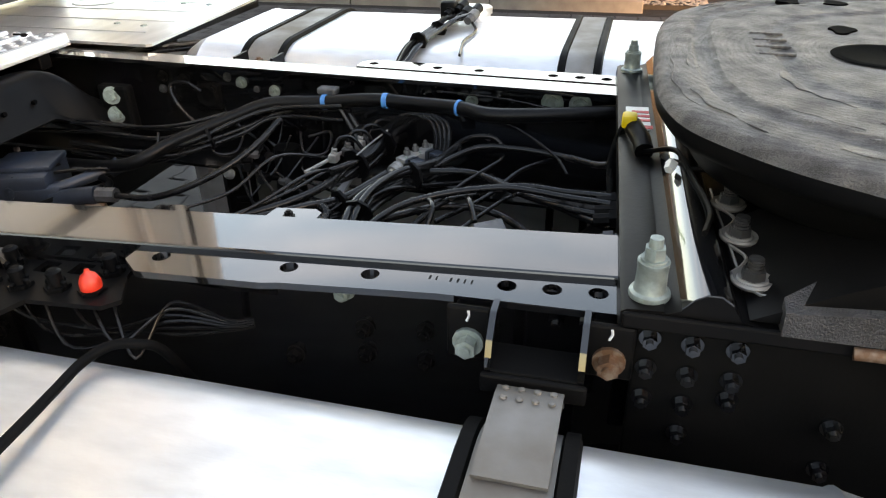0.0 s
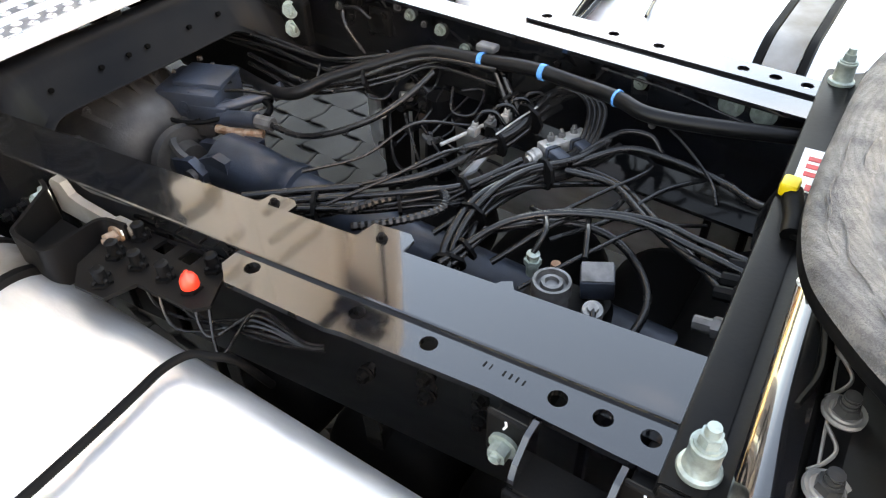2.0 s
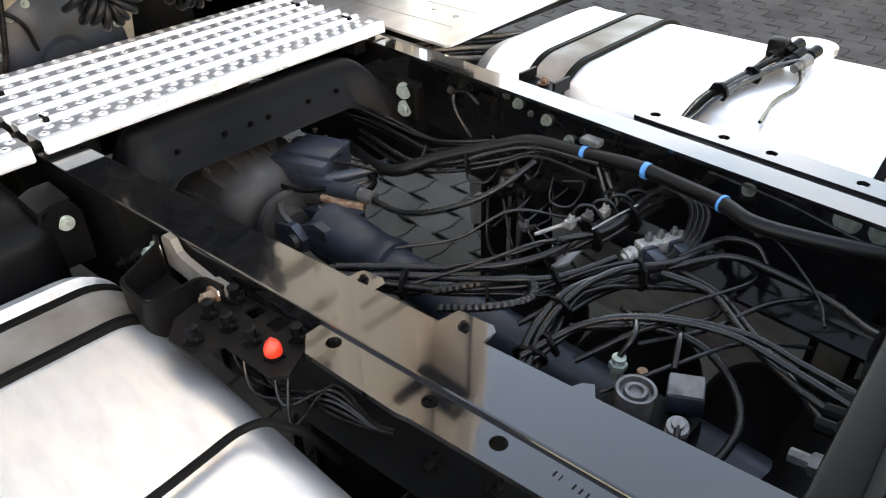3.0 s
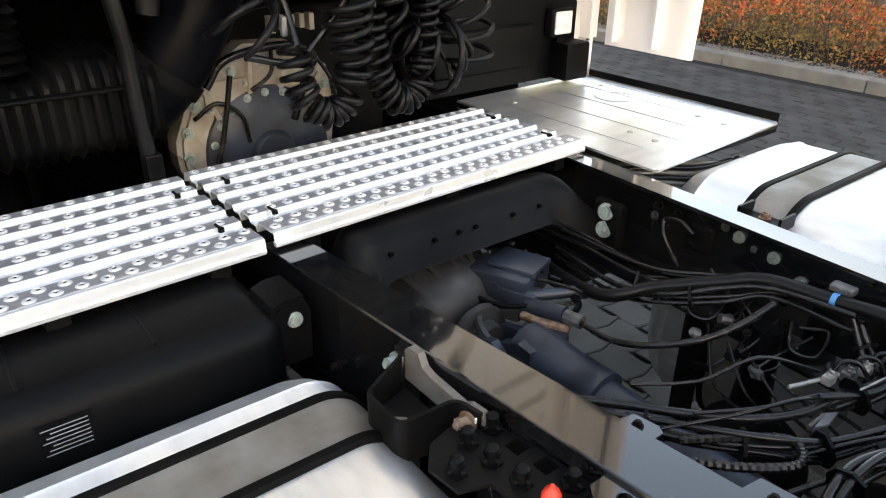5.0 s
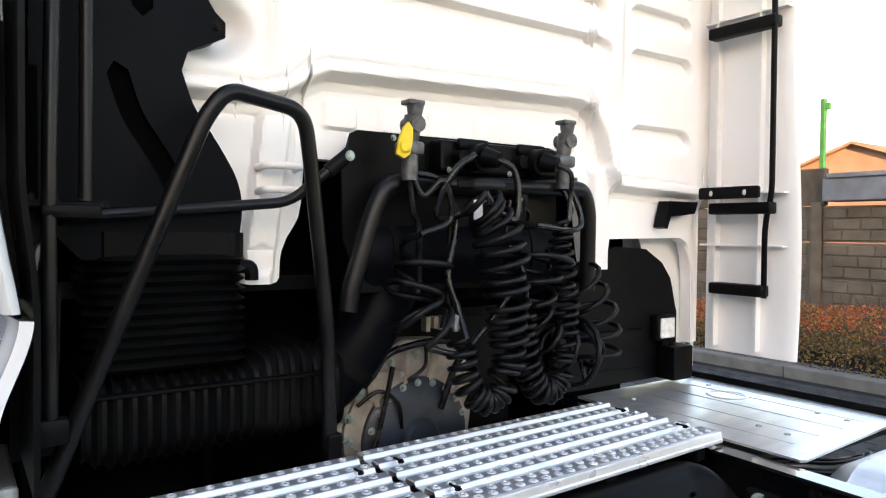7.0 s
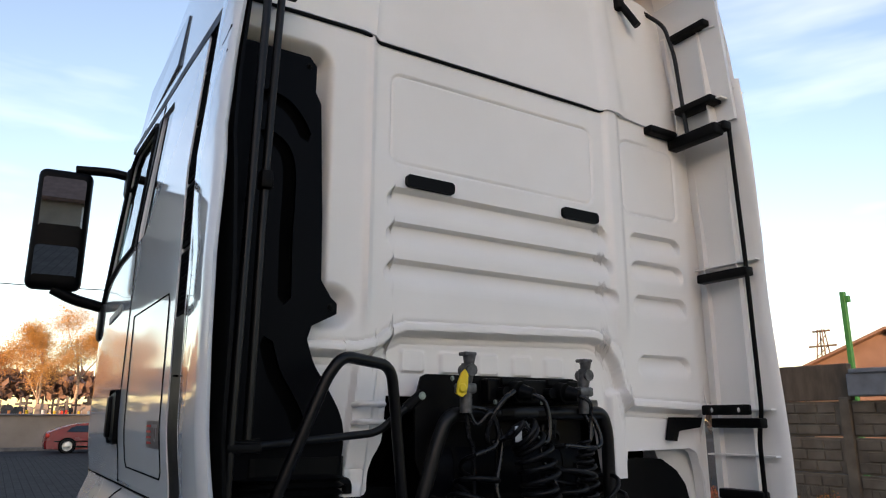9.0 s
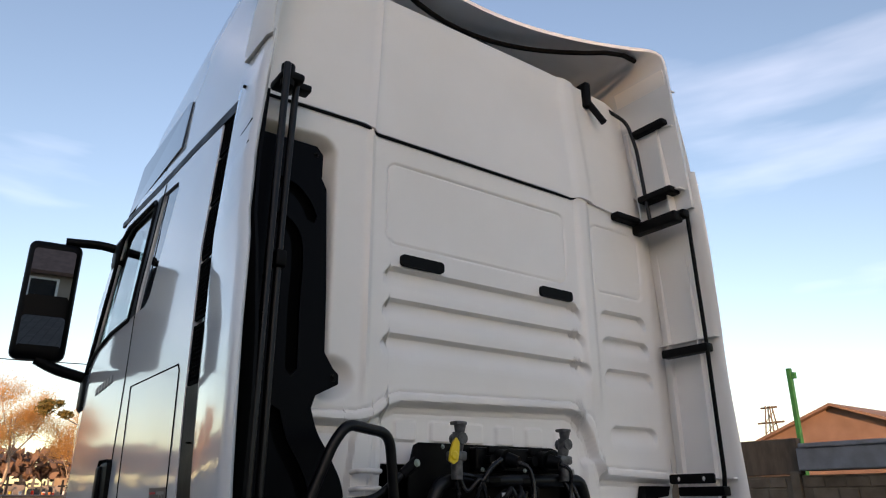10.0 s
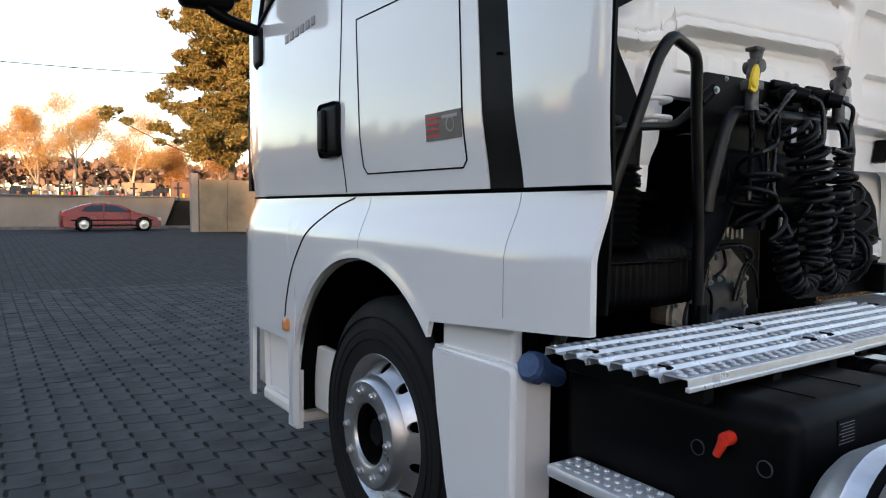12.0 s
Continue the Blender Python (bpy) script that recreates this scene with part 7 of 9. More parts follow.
# aluminium cover over the far side
cover = root("aluminium_cover", "plain aluminium cover plate with pressed beads and rivets", "cover")
bm = plate(B(), [(-0.085, 0.56), (0.745, 0.535), (0.755, 0.548), (0.712, 1.20), (0.70, 1.215), (-0.10, 1.235)], "z", 0.975, 0.968)
cs = part("sheet", bm, ALU_SHEET, cover, "bare aluminium sheet")
for y in (0.66, 0.80, 0.94, 1.08, 1.17):
    bm = B()
    box(bm, 0.02, 0.66, y - 0.004, y + 0.004, 0.973, 0.9768, 0.0018, 2)
    part("pressed_bead", bm, ALU_SHEET, cs, smooth=60)
for x, y in ((0.50, 0.75), (0.60, 0.735), (0.52, 1.06), (0.62, 1.05), (0.06, 1.13), (0.05, 0.70)):
    bm = B()
    lathe(bm, [(0.010, 0), (0.009, 0.003), (0.0, 0.005)], (x, y, 0.975), (0, 0, 1), 10)
    part("rivet", bm, ZINC, cs)
bm = B()
lathe(bm, [(0.060, 0.0), (0.064, 0.003), (0.070, 0.003), (0.074, 0.0)], (0.20, 1.04, 0.975), (0, 0, 1), 32)
part("pressed_emblem", bm, ALU_SHEET, cs, "pressed round mark", smooth=50)
bm = B()
box(bm, -0.10, 0.70, 1.222, 1.230, 0.955, 1.0, 0.003)
box(bm, 0.68, 0.715, 0.60, 1.20, 0.945, 0.966, 0.004)
part("edge_lip", bm, DUST_BLACK, cover, "dark bent edge lip")
part("end_upstand", plate(B(), rrect(1.186, 1.212, 0.972, 1.112, 0.008), "x", -0.082, -0.074), ALU_SHEET, cover, "thin upright end strip")
part("support_tray", box(B(), -0.08, 0.45, 0.58, 1.10, 0.45, 0.93, 0.02), DUST_BLACK, cover, "dark box under the cover")

for k in range(5):
    part("gap_pipe", tube(B(), spline([(0.52 + 0.03 * k, 0.60, 0.90), (0.60 + 0.02 * k, 0.72, 0.915 - 0.01 * k), (0.66 + 0.01 * k, 0.86, 0.90 - 0.012 * k), (0.68, 1.0 + 0.02 * k, 0.88)], 6), 0.008 + 0.002 * (k % 2), 7), HOSE if k % 2 else STRAP, cover, smooth=60)

# ---- air intake, left of the back wall ----
intake = root("air_intake", "tall matt black air intake duct with bellows", "air intake")
def slot_outline(pts, r):
    P = [Vector((y, z, 0)) for y, z in pts]
    lft, rgt = [], []
    for i, p in enumerate(P):
        d = (P[min(i + 1, len(P) - 1)] - P[max(i - 1, 0)]).normalized()
        nrm = Vector((-d.y, d.x, 0))
        lft.append(p + nrm * r)
        rgt.append(p - nrm * r)
    d0, d1 = (P[0] - P[1]).normalized() * r, (P[-1] - P[-2]).normalized() * r
    ring = lft + [P[-1] + d1] + rgt[::-1] + [P[0] + d0]
    return [(v.x, v.y) for v in ring]


out = [(-1.165, 2.93), (-0.90, 2.93), (-0.872, 2.90), (-0.872, 2.80), (-0.850, 2.76), (-0.828, 2.35), (-0.822, 2.13), (-0.785, 2.075), (-0.762, 2.055), (-0.762, 2.02), (-0.80, 2.0), (-0.848, 1.975)] + [(p.x, p.y) for p in spline([(-0.862, 1.93, 0), (-0.835, 1.854, 0), (-0.796, 1.795, 0), (-0.765, 1.746, 0), (-0.738, 1.697, 0), (-0.724, 1.65, 0), (-0.722, 1.60, 0), (-0.728, 1.55, 0), (-0.735, 1.50, 0)], 4)] + [(-1.07, 1.50), (-1.165, 1.60)]
slots = [slot_outline([(p.x, p.y) for p in spline(line, 4)], 0.023) for line in (
    [(-1.05, 2.748, 0), (-0.98, 2.728, 0), (-0.93, 2.68, 0), (-0.902, 2.63, 0)],
    [(-1.04, 2.606, 0), (-0.985, 2.575, 0), (-0.955, 2.51, 0), (-0.95, 2.39, 0), (-0.952, 2.28, 0), (-0.946, 2.06, 0)],
    [(-0.998, 1.91, 0), (-0.968, 1.82, 0), (-0.928, 1.755, 0), (-0.895, 1.70, 0), (-0.876, 1.65, 0)])]
bm = plate(B(), out, "x", 0.045, 0.030, holes=slots)
part("front_panel", bm, DRUM_BLACK, intake, "matt black panel with moulded slots")
# black sheet puts the shade into the moulded slots
part("groove_shade", plate(B(), [(-1.13, 1.56), (-0.77, 1.56), (-0.84, 1.80), (-0.88, 1.88), (-0.87, 2.0), (-0.87, 2.85), (-1.13, 2.85)], "x", 0.0225, 0.0255), SHADE_BLACK, intake)
part("duct_body", plate(B(), [(y + (0.008 if y < -1 else -0.008), z) for y, z in out], "x", 0.022, -0.09), PLASTIC, intake)
bolt(intake, (0.045, -0.782, 2.042), (1, 0, 0), 0.010, 0.01, DUST_BLACK)
bolt(intake, (0.045, -0.90, 2.895), (1, 0, 0), 0.008, 0.01, DUST_BLACK)
secs = []
for k in range(23):
    z = 1.245 + 0.012 * k
    g = 0.010 if k % 2 else -0.006
    secs.append([(x, y, z) for x, y in rrect(-0.26 - g, 0.055 + g, -1.055 - g, -0.712 + g, 0.06, 5)])
part("bellows", loft(B(), secs), BELLOWS, intake, "black rubber bellows", smooth=60)
part("upper_collar", loft(B(), [[(x, y, z) for x, y in rrect(-0.25, 0.05, -1.06, -0.705, 0.05, 5)] for z in (1.50, 1.56)]), PLASTIC, intake)
part("drain_spout", tube(B(), rounded([(-0.02, -0.71, 1.475), (-0.02, -0.675, 1.475), (-0.02, -0.675, 1.44)], 0.015), 0.018, 10), PLASTIC, intake, smooth=50)
secs = []
N = 60
for k in range(N + 1):
    t = k / N
    y = -1.075 + 0.62 * t
    g = 0.006 if k % 3 == 0 else -0.003
    zt = 1.235 + 0.035 * sstep(0.55, 0.72, t) - 0.03 * sstep(0.85, 1.0, t)
    zb = 1.035 + 0.02 * sstep(0.0, 0.1, 0.1 - t) + 0.02 * t
    x1 = 0.070 - 0.01 * t
    secs.append([(x, y, z) for x, z in rrect(-0.22 - g, x1 + g, zb - g, zt + g, 0.055, 5)])
part("ribbed_duct", loft(B(), secs), BELLOWS, intake, "ribbed horizontal duct", smooth=40)
part("duct_seam", box(B(), -0.23, 0.085, -1.08, -0.50, 1.200, 1.208, 0.002, 1), PLASTIC, intake)
part("elbow", tube(B(), spline([(-0.06, -0.50, 1.12), (-0.05, -0.44, 1.16), (-0.03, -0.36, 1.26), (-0.03, -0.26, 1.42), (-0.04, -0.20, 1.50)], 6), 0.088, 20), DRUM_BLACK, intake, "smooth black elbow", smooth=60)
part("hose_clamp", tube(B(), [(-0.045, -0.418, 1.185), (-0.040, -0.395, 1.213)], 0.098, 20), RUBBER, intake, smooth=60)

# air filter drum
flt = root("air_filter", "large black air filter drum behind the hoses", "air filter")
bm = B()
lathe(bm, [(0.0, -0.40), (0.10, -0.40), (0.135, -0.385), (0.142, -0.36), (0.142, -0.12), (0.150, -0.115), (0.150, -0.095), (0.142, -0.09), (0.142, 0.30), (0.135, 0.33), (0.10, 0.345), (0.0, 0.345)], (-0.07, 0, 1.50), (0, 1, 0), 36)
part("drum", bm, DRUM_BLACK, flt, "satin black drum", smooth=50)
for y in (-0.30, 0.0, 0.20):
    part("band", lathe(B(), [(0.1425, -0.012), (0.1455, -0.010), (0.1455, 0.010), (0.1425, 0.012)], (-0.07, y, 1.50), (0, 1, 0), 36), RUBBER, flt, smooth=40)
part("end_cap", lathe(B(), [(0.0, 0.0), (0.06, 0.0), (0.07, -0.006), (0.09, -0.006)], (-0.07, 0.352, 1.50), (0, 1, 0), 28), PLASTIC, flt, smooth=40)
# dark back plate with the hose couplings
hp = root("hose_board", "black board with trailer hose couplings", "coupling board")
bm = plate(B(), [(-0.452, 1.55), (-0.455, 1.74), (-0.43, 1.825), (-0.41, 1.835), (0.28, 1.838), (0.31, 1.83), (0.315, 1.60), (0.30, 1.40), (-0.40, 1.40)], "x", 0.035, 0.045)
part("board", bm, DUST_BLACK, hp, "black sheet board")
bm = B()
tube(bm, rounded([(0.10, -0.465, 1.36), (0.10, -0.455, 1.42), (0.105, -0.40, 1.60), (0.11, -0.36, 1.695), (0.12, 0.36, 1.705), (0.12, 0.385, 1.64), (0.11, 0.395, 1.38)], 0.07, 6), 0.0255, 14)
part("tube_frame", bm, SATIN_BLACK, hp, "thick gloss black tube frame", smooth=60)
part("rear_box", box(B(), 0.045, 0.10, -0.18, 0.27, 1.735, 1.825, 0.01), DUST_BLACK, hp)
for y, tall, nm in ((-0.315, 1.0, "left"), (0.235, 0.9, "right")):
    bm = B()
    cyl(bm, (0.155, y, 1.70), (0.155, y, 1.80), 0.022, n=12)
    box(bm, 0.130, 0.180, y - 0.035, y + 0.032, 1.765, 1.80, 0.008, 2)
    cyl(bm, (0.155, y, 1.80), (0.158, y + 0.01, 1.865), 0.021, 0.026, n=14)
    cyl(bm, (0.185, y + 0.008, 1.845), (0.125, y + 0.008, 1.845), 0.022, n=12)
    cyl(bm, (0.158, y + 0.012, 1.865), (0.158, y + 0.014, 1.90), 0.018, 0.024, n=14)
    box(bm, 0.135, 0.18, y - 0.018, y + 0.032, 1.895, 1.908, 0.004)
    part("brake_coupling", bm, GREY_PART, hp, "grey gladhand brake coupling", smooth=35)
bm = plate(B(), [(-0.372, 1.762), (-0.352, 1.752), (-0.334, 1.764), (-0.328, 1.79), (-0.326, 1.83), (-0.338, 1.846), (-0.352, 1.832), (-0.366, 1.80)], "x", 0.178, 0.188)
lathe(bm, [(0.014, 0.0), (0.017, 0.004), (0.012, 0.009), (0.0, 0.009)], (0.187, -0.352, 1.782), (1, 0, 0), 14)
part("yellow_coupling_cap", bm, YELLOW, hp, "yellow coupling flap", smooth=30)
for y in (-0.075, 0.145):
    bm = B()
    cyl(bm, (0.09, y, 1.78), (0.165, y, 1.775), 0.040, 0.038, n=18)
    cyl(bm, (0.165, y, 1.775), (0.205, y + 0.02, 1.765), 0.030, 0.022, n=16)
    cyl(bm, (0.10, y - 0.05, 1.775), (0.14, y - 0.05, 1.775), 0.020, n=10)
    box(bm, 0.10, 0.12, y - 0.055, y + 0.05, 1.80, 1.83, 0.006)
    part("electric_socket", bm, PLASTIC, hp, "black round electric socket", smooth=35)
for y, z in ((-0.15, 1.745), (0.07, 1.745), (0.0, 1.825), (-0.30, 1.828), (0.16, 1.828)):
    bolt(hp, (0.10 if z < 1.8 else 0.045, y, z - 0.005), (1, 0, 0), 0.006, 0.007, ZINC)
for y in (-0.12, 0.05):
    part("tube_plate", box(B(), 0.128, 0.141, y - 0.03, y + 0.03, 1.688, 1.712, 0.004), DUST_BLACK, hp)

# ---- engine and gearbox seen behind the walkway ----
eng = root("engine", "dirty cast engine flywheel housing behind the walkway", "engine")
bm = B()
plate(bm, [(-0.40, 0.75), (-0.385, 1.0), (-0.34, 1.10), (-0.25, 1.19), (-0.17, 1.235), (-0.02, 1.225), (0.08, 1.15), (0.10, 1.02), (0.06, 0.75)], "x", -0.20, -0.10)
es = [e for e in bm.edges if len(e.link_faces) == 2 and e.link_faces[0].normal.dot(e.link_faces[1].normal) < 0.5]
bmesh.ops.bevel(bm, geom=es, offset=0.015, segments=2, affect="EDGES")
part("flywheel_housing", bm, CAST, eng, "tan dirty cast housing", smooth=35)
bm = B()
for a, b in (((-0.30, 1.14), (-0.24, 0.98)), ((-0.16, 1.22), (-0.18, 1.05)), ((-0.05, 1.21), (-0.10, 1.05)), ((0.05, 1.13), (-0.02, 1.04))):
    tube(bm, [(-0.098, a[0], a[1]), (-0.09, b[0], b[1])], 0.012, 6)
part("casting_rib", bm, CAST, eng, smooth=50)
for y, z in ((-0.355, 1.02), (-0.325, 1.09), (-0.36, 0.95), (-0.13, 1.19), (-0.04, 1.06), (0.06, 1.10), (-0.22, 1.17)):
    bolt(eng, (-0.10, y, z), (1, 0, 0), 0.012, 0.014, ZINC)
bm = B()
lathe(bm, [(0.0, 0.030), (0.055, 0.030), (0.062, 0.022), (0.066, 0.012), (0.13, 0.010), (0.165, 0.0), (0.185, -0.012), (0.19, -0.05)], (-0.075, -0.13, 0.935), (1, 0, 0), 40)
part("round_cover", bm, CAST_BLUE, eng, "dark round cover", smooth=35)
for i in range(9):
    a = radians(20 + i * 18)
    bolt(eng, (-0.075, -0.13 + 0.172 * math.cos(a), 0.935 + 0.172 * math.sin(a)), (1, 0, 0), 0.008, 0.010, ZINC)
for pts in ([(-0.08, -0.34, 1.06), (-0.06, -0.28, 1.10), (-0.05, -0.22, 1.06), (-0.06, -0.20, 0.98)], [(-0.08, 0.02, 1.20), (-0.05, 0.06, 1.12), (-0.05, 0.08, 1.02)], [(-0.09, -0.10, 1.23), (-0.06, -0.12, 1.16), (-0.06, -0.18, 1.12)]):
    part("engine_wire", tube(B(), spline(pts, 6), 0.006, 7), HOSE, eng, smooth=60)
bm = plate(B(), rrect(-0.30, -0.17, 1.06, 1.15, 0.02), "x", -0.10, -0.088)
part("side_cover", bm, CAST, eng, "dusty cast side cover", smooth=30)
for y, z in ((-0.285, 1.075), (-0.185, 1.075), (-0.285, 1.135), (-0.185, 1.135)):
    bolt(eng, (-0.088, y, z), (1, 0, 0), 0.006, 0.007, ZINC)
part("block", box(B(), -0.9, -0.2, -0.35, 0.35, 0.55, 1.32, 0.04), DUST_BLACK, eng, "dark engine block")
bm = B()
for i in range(5):
    box(bm, -0.13, -0.10, -0.09 + i * 0.03, -0.075 + i * 0.03, 1.255 + 0.008 * (i % 2), 1.30)
part("cast_lugs", bm, CAST, eng)

gb = root("gearbox", "grey-blue gearbox with control module in the frame bay", "gearbox")
bm = B()
lathe(bm, [(0.0, 0.0), (0.08, 0.0), (0.13, -0.025), (0.155, -0.07), (0.16, -0.12), (0.19, -0.16), (0.20, -0.5)], (0.68, 0.0, 0.655), (1, 0, 0), 36)
part("casing", bm, CAST_DARK, gb, "dark dirty cast casing", smooth=40)
for i in range(9):
    a = radians(10 + i * 20)
    bm = plate(B(), [(0.30, 0.150), (0.55, 0.150), (0.62, 0.135), (0.62, 0.150), (0.56, 0.185), (0.30, 0.212)], "y", -0.006, 0.006)
    bmesh.ops.transform(bm, matrix=Matrix.Translation((0, 0.0, 0.655)) @ Matrix.Rotation(a - math.pi / 2, 4, "X"), verts=bm.verts)
    part("casting_rib", bm, CAST_DARK, gb)
for x0, y0, z0, w in ((0.60, 0.19, 0.81, 0.02), (0.66, 0.18, 0.812, 0.014), (0.615, 0.10, 0.818, 0.012)):
    part("module_screw", cyl(B(), (x0, y0, z0 - 0.004), (x0, y0, z0 + 0.005), w * 0.35, n=8), CAST_DARK, gb)
part("module_seam", tube(B(), [(0.60, 0.10, 0.80), (0.70, 0.065, 0.80), (0.745, 0.155, 0.80), (0.64, 0.20, 0.80)], 0.0025, 5), SHADE_BLACK, gb)
for pts in ([(0.62, 0.06, 0.765), (0.645, 0.03, 0.745), (0.69, 0.03, 0.735), (0.73, 0.055, 0.745)], [(0.74, 0.19, 0.775), (0.79, 0.215, 0.765), (0.83, 0.19, 0.752), (0.81, 0.14, 0.748)], [(0.73, 0.12, 0.79), (0.79, 0.15, 0.792), (0.86, 0.175, 0.79)]):
    part("gearbox_wire", tube(B(), spline(pts, 6), 0.0042, 6), HOSE, gb, smooth=50)
for i in range(7):
    a = radians(40 + i * 22)
    bolt(gb, (0.555, 0.175 * math.cos(a), 0.655 + 0.175 * math.sin(a)), (1, 0, 0), 0.008, 0.012, CAST_DARK)
GM = pose(0.672, 0.122, 0.0, 0, 0, 20)


def gpart(name, mat, x0, x1, y0, y1, z0, z1, bev, label=""):
    bm = box(B(), x0, x1, y0, y1, z0, z1, bev, 2)
    bmesh.ops.transform(bm, matrix=GM, verts=bm.verts)
    return part(name, bm, mat, gb, label, smooth=30)


gpart("control_module", CAST_BLUE, -0.085, 0.075, -0.070, 0.066, 0.735, 0.803, 0.010, "grey-blue control module")
gpart("module_lid", CAST_BLUE, -0.050, 0.078, -0.040, 0.062, 0.800, 0.815, 0.006)
gpart("module_block", CAST_BLUE, -0.01, 0.10, -0.075, -0.02, 0.725, 0.775, 0.008)
gpart("module_foot", CAST_DARK, -0.11, 0.07, -0.09, 0.05, 0.70, 0.738, 0.012)
bm = B()
lathe(bm, [(0.010, 0.0), (0.014, 0.0), (0.014, 0.004), (0.010, 0.004)], (0.69, 0.052, 0.768), (0.3, -0.9, 0.2), 14)
part("module_ring", bm, CAST_BLUE, gb)
for pts, r, nm in (([(0.60, 0.04, 0.77), (0.66, 0.02, 0.745), (0.74, 0.045, 0.745), (0.80, 0.09, 0.76)], 0.006, "module_cable"), ([(0.76, 0.09, 0.765), (0.80, 0.14, 0.772), (0.845, 0.205, 0.782)], 0.014, "shift_pipe"), ([(0.83, 0.17, 0.77), (0.86, 0.16, 0.765), (0.875, 0.13, 0.762)], 0.008, "hose_stub"), ([(0.77, 0.085, 0.745), (0.82, 0.095, 0.755), (0.87, 0.105, 0.761)], 0.020, "sensor_body")):
    part(nm, tube(B(), spline(pts, 5), r, 10), PLASTIC if r < 0.01 else CAST_BLUE, gb, smooth=50)
part("pipe_knob", cyl(B(), (0.835, 0.195, 0.775), (0.855, 0.215, 0.787), 0.019, n=10), CAST_BLUE, gb, smooth=30)
part("grey_plug", tube(B(), [(0.872, 0.105, 0.761), (0.915, 0.110, 0.762)], 0.0165, 8), GREY_PART, gb, "grey plug", smooth=30)
part("braided_hose", tube(B(), spline([(0.78, 0.06, 0.735), (0.83, 0.07, 0.735), (0.89, 0.10, 0.735)], 6), 0.010, 10, ridge=0.0012), RUST, gb, "braided hose", smooth=20)
bm = B()
lathe(bm, [(0.0, 0.0), (0.070, 0.0), (0.078, 0.008), (0.074, 0.024), (0.045, 0.03), (0.04, 0.06), (0.0, 0.06)], (0.70, -0.01, 0.675), (1, 0, 0), 28)
part("output_flange", bm, CAST_DARK, gb, "dull output flange", smooth=35)
for sgn in (-1, 1):
    bm = plate(B(), [(0.74, 0.645), (0.80, 0.64), (0.835, 0.66), (0.84, 0.69), (0.80, 0.715), (0.74, 0.70)], "y", 0.0 + sgn * 0.052, 0.0 + sgn * 0.030)
    part("yoke_ear", bm, CAST_BLUE, gb)
part("cross_pin", cyl(B(), (0.81, -0.065, 0.68), (0.81, 0.065, 0.68), 0.018, n=14), CAST_DARK, gb)
hose_ring = lathe(B(), [(0.040, -0.008), (0.052, -0.004), (0.052, 0.006), (0.040, 0.010)], (0.745, 0.0, 0.70), (0.5, 0.4, 0.7), 18)
part("seal_ring", hose_ring, CAST_DARK, gb, smooth=40)
shaft = root("drive_shaft", "dark blue-grey drive shaft leading back from the gearbox", "drive shaft")
bm = B()
tube(bm, [(0.83, 0.03, 0.682), (0.86, 0.03, 0.681), (0.89, 0.031, 0.68), (0.97, 0.033, 0.675), (1.02, 0.035, 0.672), (1.024, 0.035, 0.672), (1.05, 0.036, 0.670), (1.055, 0.036, 0.670), (2.1, 0.06, 0.62)], lambda t: 0.066 if t < 0.3 else (0.060 if t < 0.55 else (0.064 if t < 0.8 else 0.050)), 20)
part("shaft_tube", bm, CAST_BLUE, shaft, smooth=50)
for sgn in (-1, 1):
    bm = plate(B(), [(0.79, 0.67), (0.80, 0.705), (0.86, 0.735), (0.90, 0.73), (0.90, 0.64), (0.85, 0.64)], "y", 0.03 + sgn * 0.060, 0.03 + sgn * 0.030)
    part("shaft_yoke", bm, CAST_BLUE, shaft)

# ---- right lower panel with the work lamp ----
rp = root("splash_panel", "black plastic splash panel at the cab's rear corner", "panel")
bm = plate(B(), [(0.44, 0.99), (1.135, 0.99), (1.137, 1.25), (1.128, 1.27), (1.095, 1.385), (1.04, 1.45), (0.94, 1.505), (0.77, 1.515), (0.70, 1.50), (0.66, 1.44), (0.60, 1.38), (0.44, 1.34)], "x", -0.10, -0.12)
part("sheet", bm, PLASTIC, rp, "matt black sheet")
part("ledge", box(B(), -0.10, -0.072, 0.45, 0.90, 1.05, 1.20, 0.012, 3), PLASTIC, rp, smooth=40)
part("step_box", box(B(), -0.10, -0.01, 1.01, 1.13, 0.99, 1.125, 0.01, 2), PLASTIC, rp, smooth=40)
wl = root("work_lamp", "square black work lamp with a clear lens", "lamp")
bm = box(B(), -0.10, -0.055, 0.968, 1.075, 1.142, 1.246, 0.012, 3)
part("housing", bm, PLASTIC, wl, smooth=40)
part("lens", box(B(), -0.057, -0.049, 0.980, 1.063, 1.155, 1.234, 0.006, 2), LAMP_LENS, wl, "ribbed clear lens")
part("foot", tube(B(), [(-0.075, 1.03, 1.11), (-0.075, 1.03, 1.15)], 0.018, 8), PLASTIC, wl)

# ---- handrail hoop and support poles at the left corner ----
hr = root("handrail", "black tube handrail hoop beside the walkway", "handrail")
bm = B()
tube(bm, rounded([(0.15, -1.170, 0.985), (0.215, -0.86, 1.80), (0.225, -0.815, 1.865), (0.16, -0.612, 1.848), (0.14, -0.585, 1.72), (0.12, -0.528, 1.30), (0.12, -0.528, 1.16), (0.115, -0.515, 0.985)], 0.055, 6), 0.0185, 12)
part("hoop", bm, SATIN_BLACK, hr, "satin black hoop", smooth=60)
part("foot", box(B(), 0.09, 0.14, -0.535, -0.495, 0.975, 1.06, 0.006), DUST_BLACK, hr)
arm = root("support_arm", "black flattened support arm across the intake", "bracket")
bm = B()
